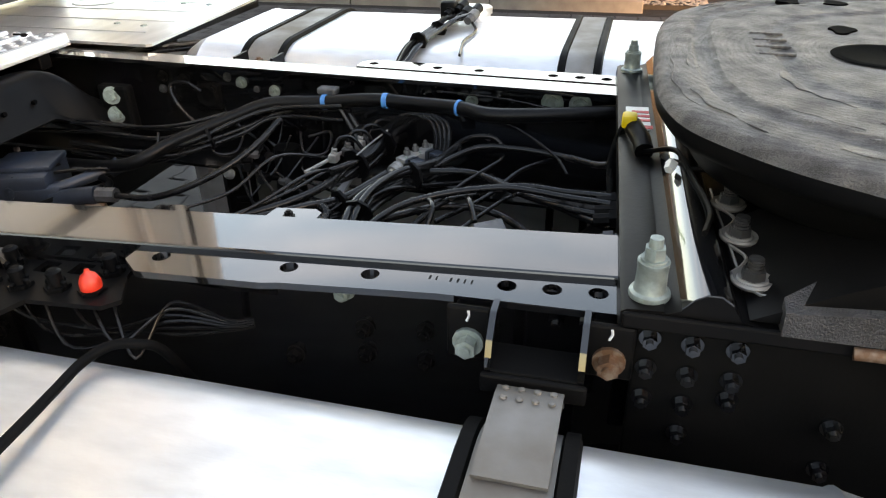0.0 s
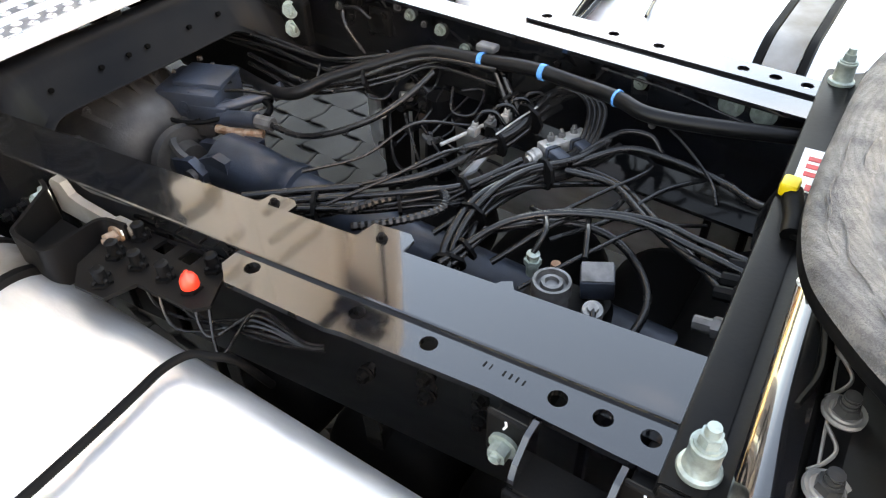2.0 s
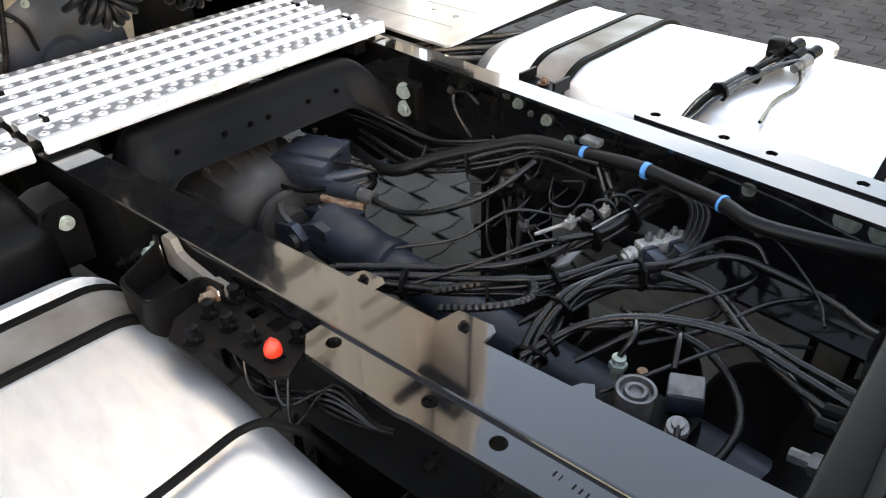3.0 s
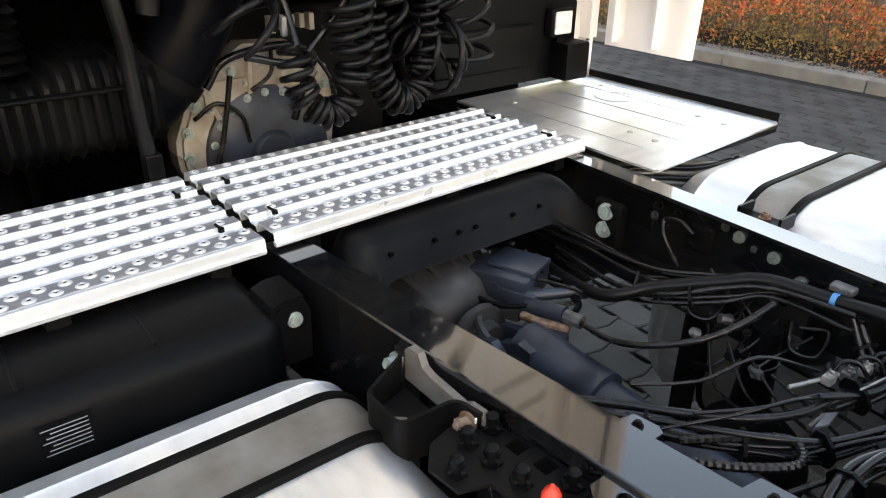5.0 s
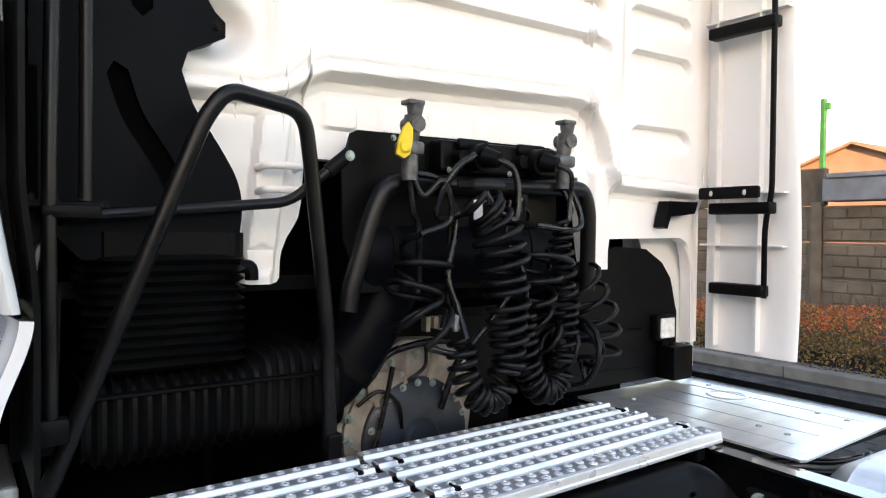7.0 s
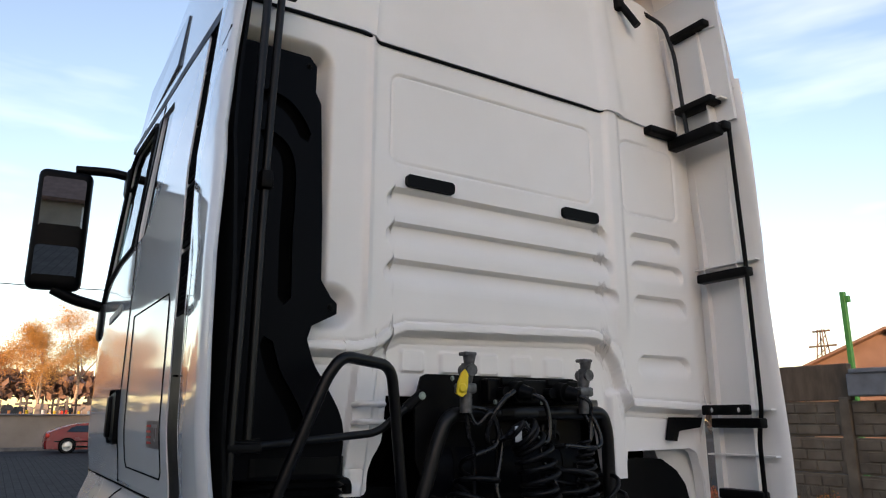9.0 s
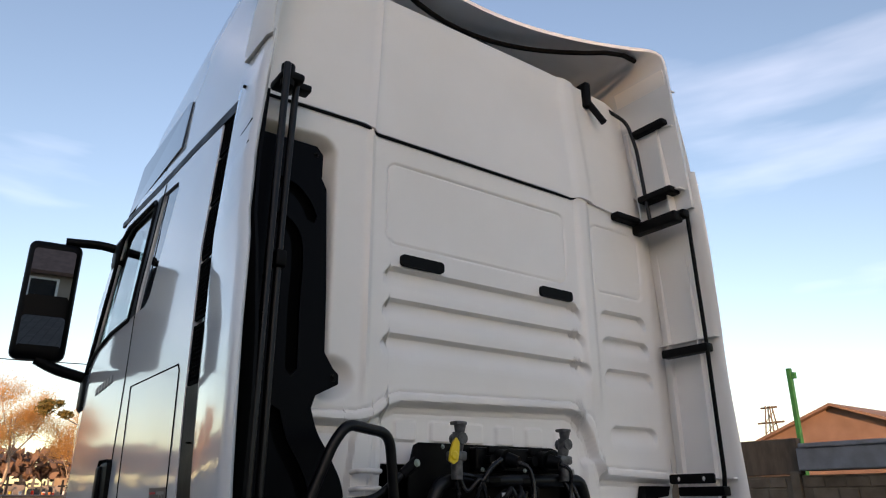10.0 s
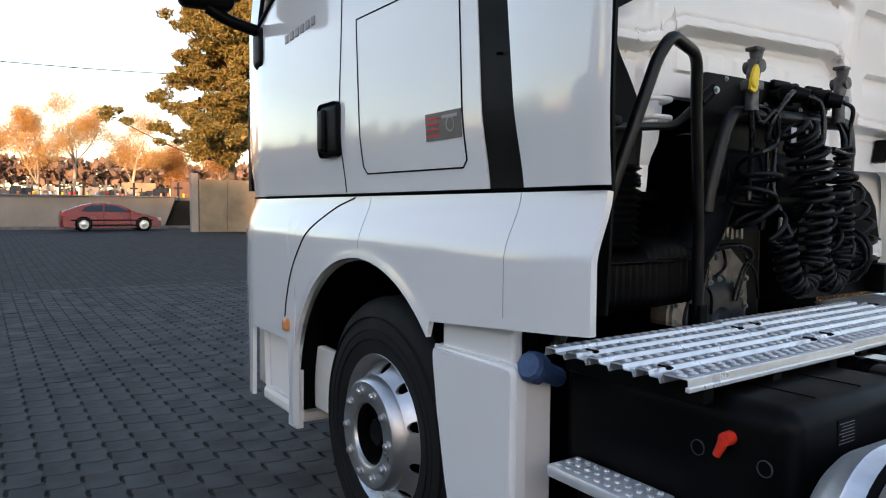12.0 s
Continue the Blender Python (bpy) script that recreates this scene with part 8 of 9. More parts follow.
tube(bm, rounded([(0.20, -1.13, 1.585), (0.10, -1.06, 1.595), (0.09, -0.62, 1.635), (0.115, -0.49, 1.745)], 0.04), 0.0135, 8)
part("rod", bm, SATIN_BLACK, arm, smooth=60)
part("eye", tube(B(), [(0.108, -0.525, 1.715), (0.115, -0.49, 1.745), (0.117, -0.468, 1.763)], 0.019, 10), DUST_BLACK, arm, smooth=50)
bolt(arm, (0.134, -0.478, 1.755), (1, 0, 0), 0.009, 0.008, ZINC)
poles = root("deflector_poles", "two black vertical support poles inside the deflector", "poles")
for pts in (((0.19, -1.105, 3.15), (0.225, -1.13, 2.42), (0.262, -1.15, 1.70), (0.262, -1.15, 1.18)), ((0.14, -1.045, 3.10), (0.16, -1.07, 2.41), (0.18, -1.08, 1.62))):
    part("pole", tube(B(), spline(pts, 4), 0.0135, 10), SATIN_BLACK, poles, "satin black pole", smooth=60)
bm = B()
box(bm, 0.06, 0.19, -1.12, -1.03, 3.095, 3.13, 0.012)
box(bm, 0.06, 0.12, -1.07, -0.97, 3.11, 3.14, 0.008)
cyl(bm, (0.16, -1.09, 3.07), (0.16, -1.09, 3.16), 0.026, n=14)
part("head_bracket", bm, DUST_BLACK, poles, "black head bracket", smooth=40)
for bx in ((0.16, 0.278, -1.165, -1.065, 1.585, 1.612, 0.008), (0.242, 0.28, -1.18, -1.12, 1.17, 1.22, 0.008), (0.14, 0.19, -1.09, -1.05, 2.37, 2.43, 0.008)):
    part("clamp_bracket", box(B(), *bx), DUST_BLACK, poles, "black clamp bracket", smooth=40)
bm = plate(B(), [(-1.20, 1.545), (-1.145, 1.535), (-1.11, 1.565), (-1.105, 1.600), (-1.035, 1.612), (-1.035, 1.624), (-1.20, 1.612)], "x", 0.150, 0.162)
box(bm, 0.150, 0.215, -1.20, -1.05, 1.605, 1.617, 0.004)
arm_plate = part("bracket_plate", bm, DUST_BLACK, poles, "black bracket plate")
for y in (-1.175, -1.135):
    bolt(arm_plate, (0.19, y, 1.617), (0, 0, 1), 0.009, 0.014, DUST_BLACK)
part("bent_strap", tube(B(), rounded([(0.17, -1.135, 1.548), (0.17, -1.160, 1.535), (0.165, -1.173, 1.455)], 0.012), 0.0065, 6), STRAP, poles, "pale bent strap", smooth=50)
part("side_sheet", plate(B(), [(-1.200, 1.08), (-1.115, 1.085), (-1.105, 1.44), (-1.200, 1.45)], "x", 0.020, 0.026), DUST_BLACK, poles, "dark grey sheet beside the bellows")
# added black sheets for the shade under the cab, closing the bay under the back wall
part("underside_shade_sheet", box(B(), -0.42, -0.40, -1.15, 1.15, 0.6, 1.9), SHADE_BLACK, cab)
part("corner_shade_sheet", box(B(), -0.35, 0.05, -1.18, -1.15, 0.98, 1.9), SHADE_BLACK, cab)
# black sheet just inside the deflector's inner face
bm = B()
plate(bm, [(-0.06, 1.10), (0.34, 1.10), (0.355, 1.42), (0.37, 1.65), (0.375, 1.9), (0.36, 2.1), (0.295, 2.4), (0.185, 2.73), (0.13, 3.06), (-0.06, 3.06)], "y", -(LEFT - 0.040), -(LEFT - 0.050))
slice_heights(bm, WAIST + (1.9, 2.1, 2.5))
for v in bm.verts:
    v.co.y += tuck(0, v.co.z)
part("deflector_inner_sheet", bm, PLASTIC, cab, "matt black sheet inside the deflector")


# ---- trailer hoses in coils ----
def coil_line(line, radius, turns, per=14, phase=0.0):
    """A helix wound round a line; radius is a function of the way along it."""
    L = [Vector(p) for p in line]
    n = int(turns * per)
    up = Vector((0.9, 0.1, 0.2))
    out = []
    for k in range(n + 1):
        t = k / n
        f = t * (len(L) - 1)
        i = min(int(f), len(L) - 2)
        p = L[i].lerp(L[i + 1], f - i)
        d = (L[min(i + 2, len(L) - 1)] - L[max(i - 1, 0)]).normalized()
        a = (up - d * up.dot(d)).normalized()
        up = a
        b = d.cross(a)
        w = 2 * math.pi * turns * t + phase + 1.5 * noise.noise((t * turns * 0.45, phase, 7.0))
        r = radius(t) * (1 + 0.22 * noise.noise((t * turns * 0.8, 3.0, phase)))
        p = p + Vector((noise.noise((t * turns * 0.5, 1.0, phase)), noise.noise((t * turns * 0.5, 5.0, phase)), noise.noise((t * turns * 0.7, 9.0, phase)))) * 0.014
        out.append(p + (a * math.cos(w) + b * math.sin(w)) * r)
    return out


def coil(name, label, path, radius, turns, r, lead_in=(), lead_out=(), phase=0.0):
    th = root(name, label, "coiled hose", "coiled trailer hoses")
    line = coil_line(spline(path, 8), radius, turns, phase=phase)
    part("winding", tube(B(), line, r, 8), COIL, th, "black coiled hose", smooth=60)
    for nm, lead, end in (("upper_lead", lead_in, line[0]), ("lower_lead", lead_out, line[-1])):
        if lead:
            pts = [*lead, tuple(end)] if nm == "upper_lead" else [tuple(end), *lead]
            part(nm, tube(B(), spline(pts, 8), r * 1.05, 8), HOSE, th, smooth=60)
    return th


coil("coiled_hose", "thick black coiled air hose hanging in a loose bight",
     [(0.20, -0.14, 1.66), (0.21, -0.07, 1.58), (0.22, -0.045, 1.45), (0.22, -0.035, 1.33), (0.22, -0.025, 1.22), (0.22, -0.06, 1.125), (0.22, -0.115, 1.105), (0.21, -0.165, 1.17), (0.20, -0.175, 1.28)],
     lambda t: 0.048 + 0.022 * math.sin(t * 7) * (1 - t) - 0.012 * sstep(0.5, 0.7, t), 27, 0.0088,
     [(0.20, -0.055, 1.765), (0.225, -0.02, 1.74), (0.235, -0.01, 1.66), (0.24, -0.03, 1.60), (0.25, -0.10, 1.63)],
     [(0.19, -0.18, 1.36), (0.17, -0.20, 1.45), (0.15, -0.16, 1.60), (0.16, -0.22, 1.70), (0.16, -0.315, 1.72)])
coil("coiled_hose", "thin black coiled electric cable hanging beside the hose",
     [(0.19, 0.195, 1.60), (0.195, 0.20, 1.50), (0.20, 0.212, 1.38), (0.20, 0.216, 1.27), (0.20, 0.195, 1.15), (0.20, 0.14, 1.10), (0.20, 0.08, 1.14), (0.195, 0.05, 1.25), (0.19, 0.05, 1.35)],
     lambda t: 0.030 + 0.006 * sstep(0.45, 0.6, t), 32, 0.0072,
     [(0.205, 0.165, 1.765), (0.225, 0.20, 1.74), (0.215, 0.21, 1.68)],
     [(0.18, 0.06, 1.45), (0.15, 0.02, 1.55), (0.15, 0.03, 1.66)])
coil("coiled_hose", "black coiled hose splaying out in wide loops",
     [(0.18, 0.13, 1.56), (0.19, 0.10, 1.44), (0.17, 0.12, 1.33), (0.16, 0.20, 1.24), (0.15, 0.30, 1.20), (0.15, 0.36, 1.22)],
     lambda t: 0.070 + 0.03 * math.sin(t * 9 + 1), 9, 0.0085,
     [(0.155, 0.24, 1.72), (0.18, 0.27, 1.66), (0.20, 0.26, 1.58)], [(0.14, 0.40, 1.16), (0.12, 0.38, 1.08)], 1.0)
coil("coiled_hose", "black coiled hose pulled into long loops by the filter",
     [(0.14, -0.26, 1.54), (0.16, -0.28, 1.46), (0.16, -0.31, 1.38), (0.17, -0.26, 1.30)],
     lambda t: 0.062 + 0.012 * t, 4, 0.0085,
     [(0.16, -0.315, 1.72), (0.17, -0.28, 1.66), (0.19, -0.23, 1.70), (0.18, -0.20, 1.60)], [(0.20, -0.18, 1.24), (0.18, -0.10, 1.28), (0.20, 0.0, 1.40)], 0.6)
coil("coiled_hose", "black hose loops spreading at the end of the board",
     [(0.13, 0.30, 1.46), (0.14, 0.36, 1.36), (0.15, 0.40, 1.26), (0.15, 0.40, 1.17)],
     lambda t: 0.085 - 0.02 * t, 5, 0.008, [(0.13, 0.20, 1.52)], [(0.14, 0.36, 1.10)], 2.0)


def hose(name, label, pts, r, category="hose", ridge=0.0, per=7, mat=None):
    th = root(name, label, category, "hoses and cables")
    part("sheath", tube(B(), spline(pts, per), r, 8, ridge=ridge), mat or HOSE, th, smooth=60 if not ridge else 20)
    return th


hose("air_hose", "black air hose from the coupling down behind the coils", [(0.155, -0.315, 1.70), (0.15, -0.30, 1.62), (0.13, -0.27, 1.58), (0.12, -0.26, 1.45), (0.12, -0.265, 1.40)], 0.010)
hose("air_hose", "black hose looping over the tube frame", [(0.19, -0.13, 1.775), (0.20, -0.19, 1.74), (0.18, -0.235, 1.66), (0.16, -0.22, 1.60), (0.17, -0.12, 1.63), (0.20, -0.07, 1.66)], 0.010)
hose("air_hose", "black hose hanging from the grey coupling", [(0.155, 0.235, 1.70), (0.175, 0.25, 1.64), (0.19, 0.22, 1.60), (0.18, 0.20, 1.55)], 0.009)
hose("air_hose", "black hose down the middle of the board", [(0.12, -0.155, 1.62), (0.125, -0.165, 1.50), (0.125, -0.17, 1.38), (0.12, -0.18, 1.30)], 0.009)
hose("engine_pipe", "dark curved pipe over the flywheel housing", [(-0.06, -0.06, 1.02), (-0.05, -0.02, 1.14), (-0.03, 0.0, 1.20), (-0.04, -0.08, 1.235), (-0.06, -0.24, 1.21), (-0.07, -0.30, 1.14)], 0.011)
hose("engine_pipe", "black conduit beside the flywheel housing", [(-0.05, -0.24, 1.17), (-0.05, -0.255, 1.10), (-0.05, -0.28, 1.0), (-0.05, -0.30, 0.94)], 0.008)
bd = root("white_tag", "white tag hanging on the hose board", "tag")
part("card", box(B(), 0.185, 0.189, -0.128, -0.098, 1.60, 1.655, 0.001, 1), PAPER, bd)
ph = root("hose_holder", "black parking holder for a hose coupling", "holder")
bm = B()
lathe(bm, [(0.016, 0.0), (0.026, 0.004), (0.026, 0.016), (0.016, 0.018)], (0.15, 0.075, 1.615), (1, 0, 0), 18)
box(bm, 0.10, 0.152, 0.05, 0.10, 1.64, 1.68, 0.006)
tube(bm, [(0.165, 0.075, 1.66), (0.168, 0.07, 1.61)], 0.004, 6)
part("ring", bm, PLASTIC, ph, smooth=40)
hc = root("hose_clip", "small pale clip on the hoses", "clip")
part("clip_body", box(B(), 0.19, 0.205, -0.20, -0.185, 1.30, 1.345, 0.004), WHITE_PART, hc)
# pressed lugs on the back wall's left leg
for z in (1.665, 1.725):
    part("wall_lug", tube(B(), rounded([(-0.02, -0.66, z), (0.03, -0.655, z + 0.004), (0.03, -0.565, z + 0.004), (-0.02, -0.56, z)], 0.015), 0.010, 8), CREAM, cab, smooth=60)

# ---- lines and valves in the frame bay ----
def tied(line, t, r, thing):
    """A cable tie round a bundle."""
    P = spline(line, 8)
    i = int(t * (len(P) - 2))
    d = (P[i + 1] - P[i]).normalized()
    part("cable_tie", tube(B(), [P[i] - d * 0.003, P[i] + d * 0.003], r, 8), PLASTIC, thing)


def bundle(name, label, line, r, n, spread, seed, ties=(), ridge=0.0):
    """Several hoses run side by side; each is a part."""
    rng = random.Random(seed)
    th = root(name, label, "hose bundle", "hoses and cables")
    for k in range(n):
        a = 2 * math.pi * k / n + rng.uniform(-0.3, 0.3)
        off = Vector((0.5 * math.cos(a), math.cos(a), math.sin(a))) * spread if n > 1 else Vector((0, 0, 0))
        pts = [Vector(p) + off * rng.uniform(0.7, 1.4) + Vector((rng.gauss(0, 1), rng.gauss(0, 1), rng.gauss(0, 1))) * spread * 0.25 for p in line]
        part("line", tube(B(), spline(pts, 7), r * rng.uniform(0.85, 1.1), 7, ridge=ridge), HOSE, th, smooth=60 if not ridge else 20)
    for t in ties:
        tied(line, t, spread * 1.5 + r, th)
    return th


H1 = [(0.60, 0.28, 0.74), (0.89, 0.18, 0.80), (0.99, 0.24, 0.84), (1.10, 0.31, 0.88), (1.18, 0.35, 0.905), (1.30, 0.362, 0.912), (1.42, 0.362, 0.925), (1.52, 0.355, 0.925), (1.62, 0.335, 0.928), (1.69, 0.315, 0.925), (1.80, 0.335, 0.925), (1.95, 0.385, 0.925)]
main = hose("wiring_harness", "thick black corrugated wiring harness with blue tape marks", H1, 0.0150, "harness", per=12, mat=COIL)
for (a, b) in (((1.303, 0.3621, 0.9122), (1.313, 0.3622, 0.9133)), ((1.446, 0.3605, 0.9252), (1.457, 0.360, 0.9253)), ((1.617, 0.3365, 0.9279), (1.622, 0.335, 0.928))):
    part("blue_tape", tube(B(), [a, b], 0.0172, 12), BLUE_TAPE, main, "blue tape mark", smooth=50)
bm = box(B(), 1.285, 1.33, 0.372, 0.40, 0.925, 0.94, 0.004)
part("pale_clip", bm, GREY_PART, main, "grey clip")
bundle("cable_bundle", "black cables under the main harness", [(0.66, 0.30, 0.78), (0.90, 0.24, 0.80), (1.03, 0.25, 0.835), (1.12, 0.30, 0.862), (1.20, 0.345, 0.885), (1.36, 0.345, 0.90)], 0.006, 3, 0.012, 1, (0.5,))
bundle("cable_bundle", "black cables along the far rail", [(0.52, 0.34, 0.82), (0.73, 0.31, 0.83), (0.95, 0.29, 0.845), (1.10, 0.33, 0.875)], 0.005, 3, 0.014, 2)
hose("gearbox_cable", "grey-black cable curving up from the gearbox plug", [(0.905, 0.108, 0.762), (1.0, 0.10, 0.768), (1.08, 0.115, 0.79), (1.16, 0.165, 0.825), (1.20, 0.235, 0.855), (1.22, 0.31, 0.885)], 0.0072)
hose("corrugated_conduit", "corrugated black conduit across the bay", [(1.10, -0.15, 0.80), (1.19, -0.08, 0.805), (1.26, -0.03, 0.81), (1.34, 0.04, 0.815), (1.39, 0.12, 0.82), (1.41, 0.20, 0.83), (1.42, 0.30, 0.835)], 0.0085, "conduit")
bundle("hose_bundle", "ribbed and smooth hoses tied along the near rail", [(1.14, -0.17, 0.80), (1.23, -0.11, 0.803), (1.31, -0.06, 0.805), (1.40, 0.01, 0.81), (1.46, 0.08, 0.815), (1.50, 0.18, 0.82)], 0.0062, 5, 0.016, 3, (0.25, 0.55, 0.8))
hose("corrugated_conduit", "corrugated conduit looping back on itself", [(1.30, -0.09, 0.81), (1.36, -0.03, 0.825), (1.42, 0.03, 0.83), (1.45, 0.0, 0.82), (1.40, -0.06, 0.81), (1.33, -0.11, 0.80)], 0.0075, "conduit", ridge=0.0015, per=14)
bundle("hose_bundle", "smooth black hoses tied together and fanning out", [(1.555, -0.15, 0.81), (1.53, -0.08, 0.835), (1.525, 0.02, 0.85), (1.555, 0.12, 0.85), (1.60, 0.20, 0.845), (1.63, 0.30, 0.85)], 0.0070, 5, 0.015, 4, (0.12, 0.35, 0.7))
bundle("hose_bundle", "smooth black hoses leading to the plate fittings", [(1.545, -0.13, 0.83), (1.59, -0.03, 0.862), (1.66, 0.04, 0.87), (1.78, 0.085, 0.873), (1.87, 0.07, 0.875), (1.955, 0.05, 0.88)], 0.0066, 2, 0.010, 5, (0.1,))
hose("air_hose", "black air hose curving to a plate fitting", [(1.60, 0.18, 0.85), (1.69, 0.18, 0.853), (1.78, 0.115, 0.853), (1.86, 0.06, 0.86), (1.955, 0.025, 0.865)], 0.0070)
hose("air_hose", "black air hose curving to a plate fitting", [(1.61, 0.22, 0.84), (1.70, 0.20, 0.842), (1.78, 0.14, 0.845), (1.87, 0.07, 0.85), (1.955, -0.01, 0.86)], 0.0066)
hose("air_hose", "black air hose drooping behind the valve", [(1.56, -0.04, 0.845), (1.65, 0.05, 0.84), (1.73, 0.075, 0.83), (1.80, 0.04, 0.82), (1.84, -0.02, 0.81), (1.84, -0.09, 0.79), (1.82, -0.15, 0.74)], 0.0070)
hose("air_hose", "black air hose arching to the sensor plug", [(1.60, 0.20, 0.85), (1.67, 0.28, 0.865), (1.75, 0.285, 0.868), (1.85, 0.27, 0.865), (1.92, 0.23, 0.87), (1.97, 0.20, 0.90)], 0.0070)
hose("air_hose", "black air hose ending in the dark bay", [(1.60, 0.24, 0.85), (1.64, 0.32, 0.868), (1.69, 0.345, 0.865), (1.72, 0.34, 0.84)], 0.006)
for k in range(4):
    d = 0.012 * k
    hose("air_hose", "black air hose turning down to the valve block", [(1.42 + d, 0.385, 0.84), (1.49 + d, 0.385, 0.888), (1.545 + d, 0.375, 0.88), (1.57 + d * 0.8, 0.33, 0.86), (1.58 + d * 0.6, 0.26, 0.84), (1.57 + d * 0.4, 0.16, 0.845)], 0.0058)
bundle("cable_bundle", "black cables dropping from the harness", [(1.35, 0.36, 0.905), (1.375, 0.35, 0.87), (1.40, 0.34, 0.84), (1.42, 0.33, 0.82)], 0.0075, 2, 0.010, 7, (0.5,))
bundle("hose_bundle", "grey-black hoses rising beside the valve block", [(1.40, 0.15, 0.82), (1.44, 0.24, 0.84), (1.47, 0.33, 0.86), (1.475, 0.40, 0.86)], 0.0078, 4, 0.018, 8, (0.3, 0.6))
for k, (x, y) in enumerate(((0.93, 0.27), (1.05, 0.30), (1.25, 0.34))):
    hose("thin_cable", "thin black cable looped under the harness", [(x, y, 0.845), (x + 0.03, y - 0.05, 0.82), (x + 0.07, y - 0.03, 0.815), (x + 0.06, y + 0.03, 0.84), (x + 0.01, y + 0.02, 0.83)], 0.0032, "cable")
for k in range(5):
    hose("thin_cable", "thin black cable crossing the bay", [(1.10 + 0.06 * k, 0.30 - 0.02 * k, 0.78), (1.20 + 0.06 * k, 0.18 + 0.01 * k, 0.74 + 0.01 * k), (1.32 + 0.05 * k, 0.08 + 0.02 * k, 0.79)], 0.0035, "cable")
hose("thin_cable", "thin loop of cable on the far rail", [(0.92, 0.44, 0.80), (0.88, 0.43, 0.86), (0.86, 0.445, 0.90), (0.90, 0.45, 0.91), (0.94, 0.45, 0.89)], 0.0055, "cable")
hose("thin_cable", "thin pale-edged cable along the far rail", [(1.55, 0.42, 0.935), (1.70, 0.41, 0.93), (1.82, 0.40, 0.915), (1.95, 0.39, 0.905)], 0.003, "cable")
hose("thin_cable", "thin cable sagging under the harness", [(1.66, 0.345, 0.92), (1.75, 0.31, 0.90), (1.83, 0.26, 0.87), (1.86, 0.22, 0.85)], 0.003, "cable")

vb = root("valve_block", "pale grey valve block with black solenoids among the hoses", "valve")
VM = pose(1.545, 0.285, 0.835, 0, 0, 62)
def vpart(name, mat, x0, x1, y0, y1, z0, z1, bev=0.004):
    bm = box(B(), x0, x1, y0, y1, z0, z1, bev)
    bmesh.ops.transform(bm, matrix=VM, verts=bm.verts)
    return part(name, bm, mat, vb, smooth=35)
vpart("body", WHITE_PART, -0.055, 0.05, -0.016, 0.014, -0.02, 0.012, 0.003)
vpart("lower_body", GREY_PART, -0.075, 0.07, -0.012, 0.022, -0.04, -0.018, 0.003)
for x, m in ((-0.045, CAST_BLUE), (0.012, CAST_BLUE)):
    sol = vpart("solenoid", m, x - 0.013, x + 0.014, -0.066, -0.016, -0.012, 0.016, 0.004)
    vpart("solenoid_cap", PLASTIC, x - 0.011, x + 0.012, -0.074, -0.066, -0.010, 0.014, 0.002)
    vpart("seam", PLASTIC, x - 0.0135, x + 0.0145, -0.030, -0.027, -0.0125, 0.0165, 0.0005)
vpart("connector", PRINT_PALE, 0.030, 0.052, -0.05, -0.022, -0.008, 0.014, 0.003)
def vlathe(name, mat, prof, at, axis, n=14, label=""):
    bm = lathe(B(), prof, at, axis, n)
    bmesh.ops.transform(bm, matrix=VM, verts=bm.verts)
    return part(name, bm, mat, vb, label, smooth=25)
vlathe("end_fitting", WHITE_PART, [(0.0, 0.030), (0.008, 0.030), (0.009, 0.024), (0.0145, 0.023), (0.0155, 0.017), (0.0135, 0.014), (0.0155, 0.011), (0.0155, 0.004), (0.012, 0.0), (0.0, -0.004)], (-0.062, -0.006, -0.002), (-1, -0.1, -0.2), 18, "ribbed pale end fitting")
vlathe("elbow_fitting", WHITE_PART, [(0.0, 0.034), (0.006, 0.034), (0.007, 0.024), (0.011, 0.022), (0.012, 0.010), (0.009, 0.0), (0.0, -0.002)], (0.058, 0.0, 0.004), (0.9, 0.2, 0.5), 12, "bright metal elbow")
for k, x in enumerate((-0.03, -0.005, 0.025)):
    vlathe("port", GREY_PART, [(0.0, 0.016), (0.004, 0.016), (0.005, 0.010), (0.0075, 0.009), (0.008, 0.0)], (x, 0.004, 0.011), (0.1, 0.2, 1), 8)
for k in range(3):
    vlathe("screw", ZINC, [(0.0, 0.003), (0.003, 0.003), (0.0035, 0.0)], (-0.045 + 0.04 * k, -0.008, 0.012), (0, 0, 1), 6)
vb2 = root("fitting_rail", "pale push-in fittings on a strip tied to the hoses", "fitting")
for k in range(4):
    x, y = 1.388 + 0.014 * k, 0.205 + 0.038 * k
    bm = B()
    box(bm, x - 0.009, x + 0.009, y - 0.012, y + 0.012, 0.842, 0.860, 0.003)
    lathe(bm, [(0.006, 0.0), (0.0068, 0.004), (0.0055, 0.006), (0.0065, 0.010), (0.005, 0.013), (0.0, 0.013)], (x, y, 0.859), (0.2, 0.1, 1), 10)
    part("push_fitting", bm, (WHITE_PART, GREY_PART, WHITE_PART, GREY_PART)[k], vb2, smooth=30)
    part("push_hose", tube(B(), spline([(x + 0.002, y, 0.870), (x + 0.010, y + 0.012, 0.888), (x + 0.03, y + 0.03, 0.885), (x + 0.05, y + 0.035, 0.86)], 5), 0.0042, 6), HOSE, vb2, smooth=60)
part("pale_strip", tube(B(), [(1.352, 0.14, 0.842), (1.372, 0.185, 0.846), (1.392, 0.235, 0.850)], 0.004, 6), WHITE_PART, vb2, "pale strip")
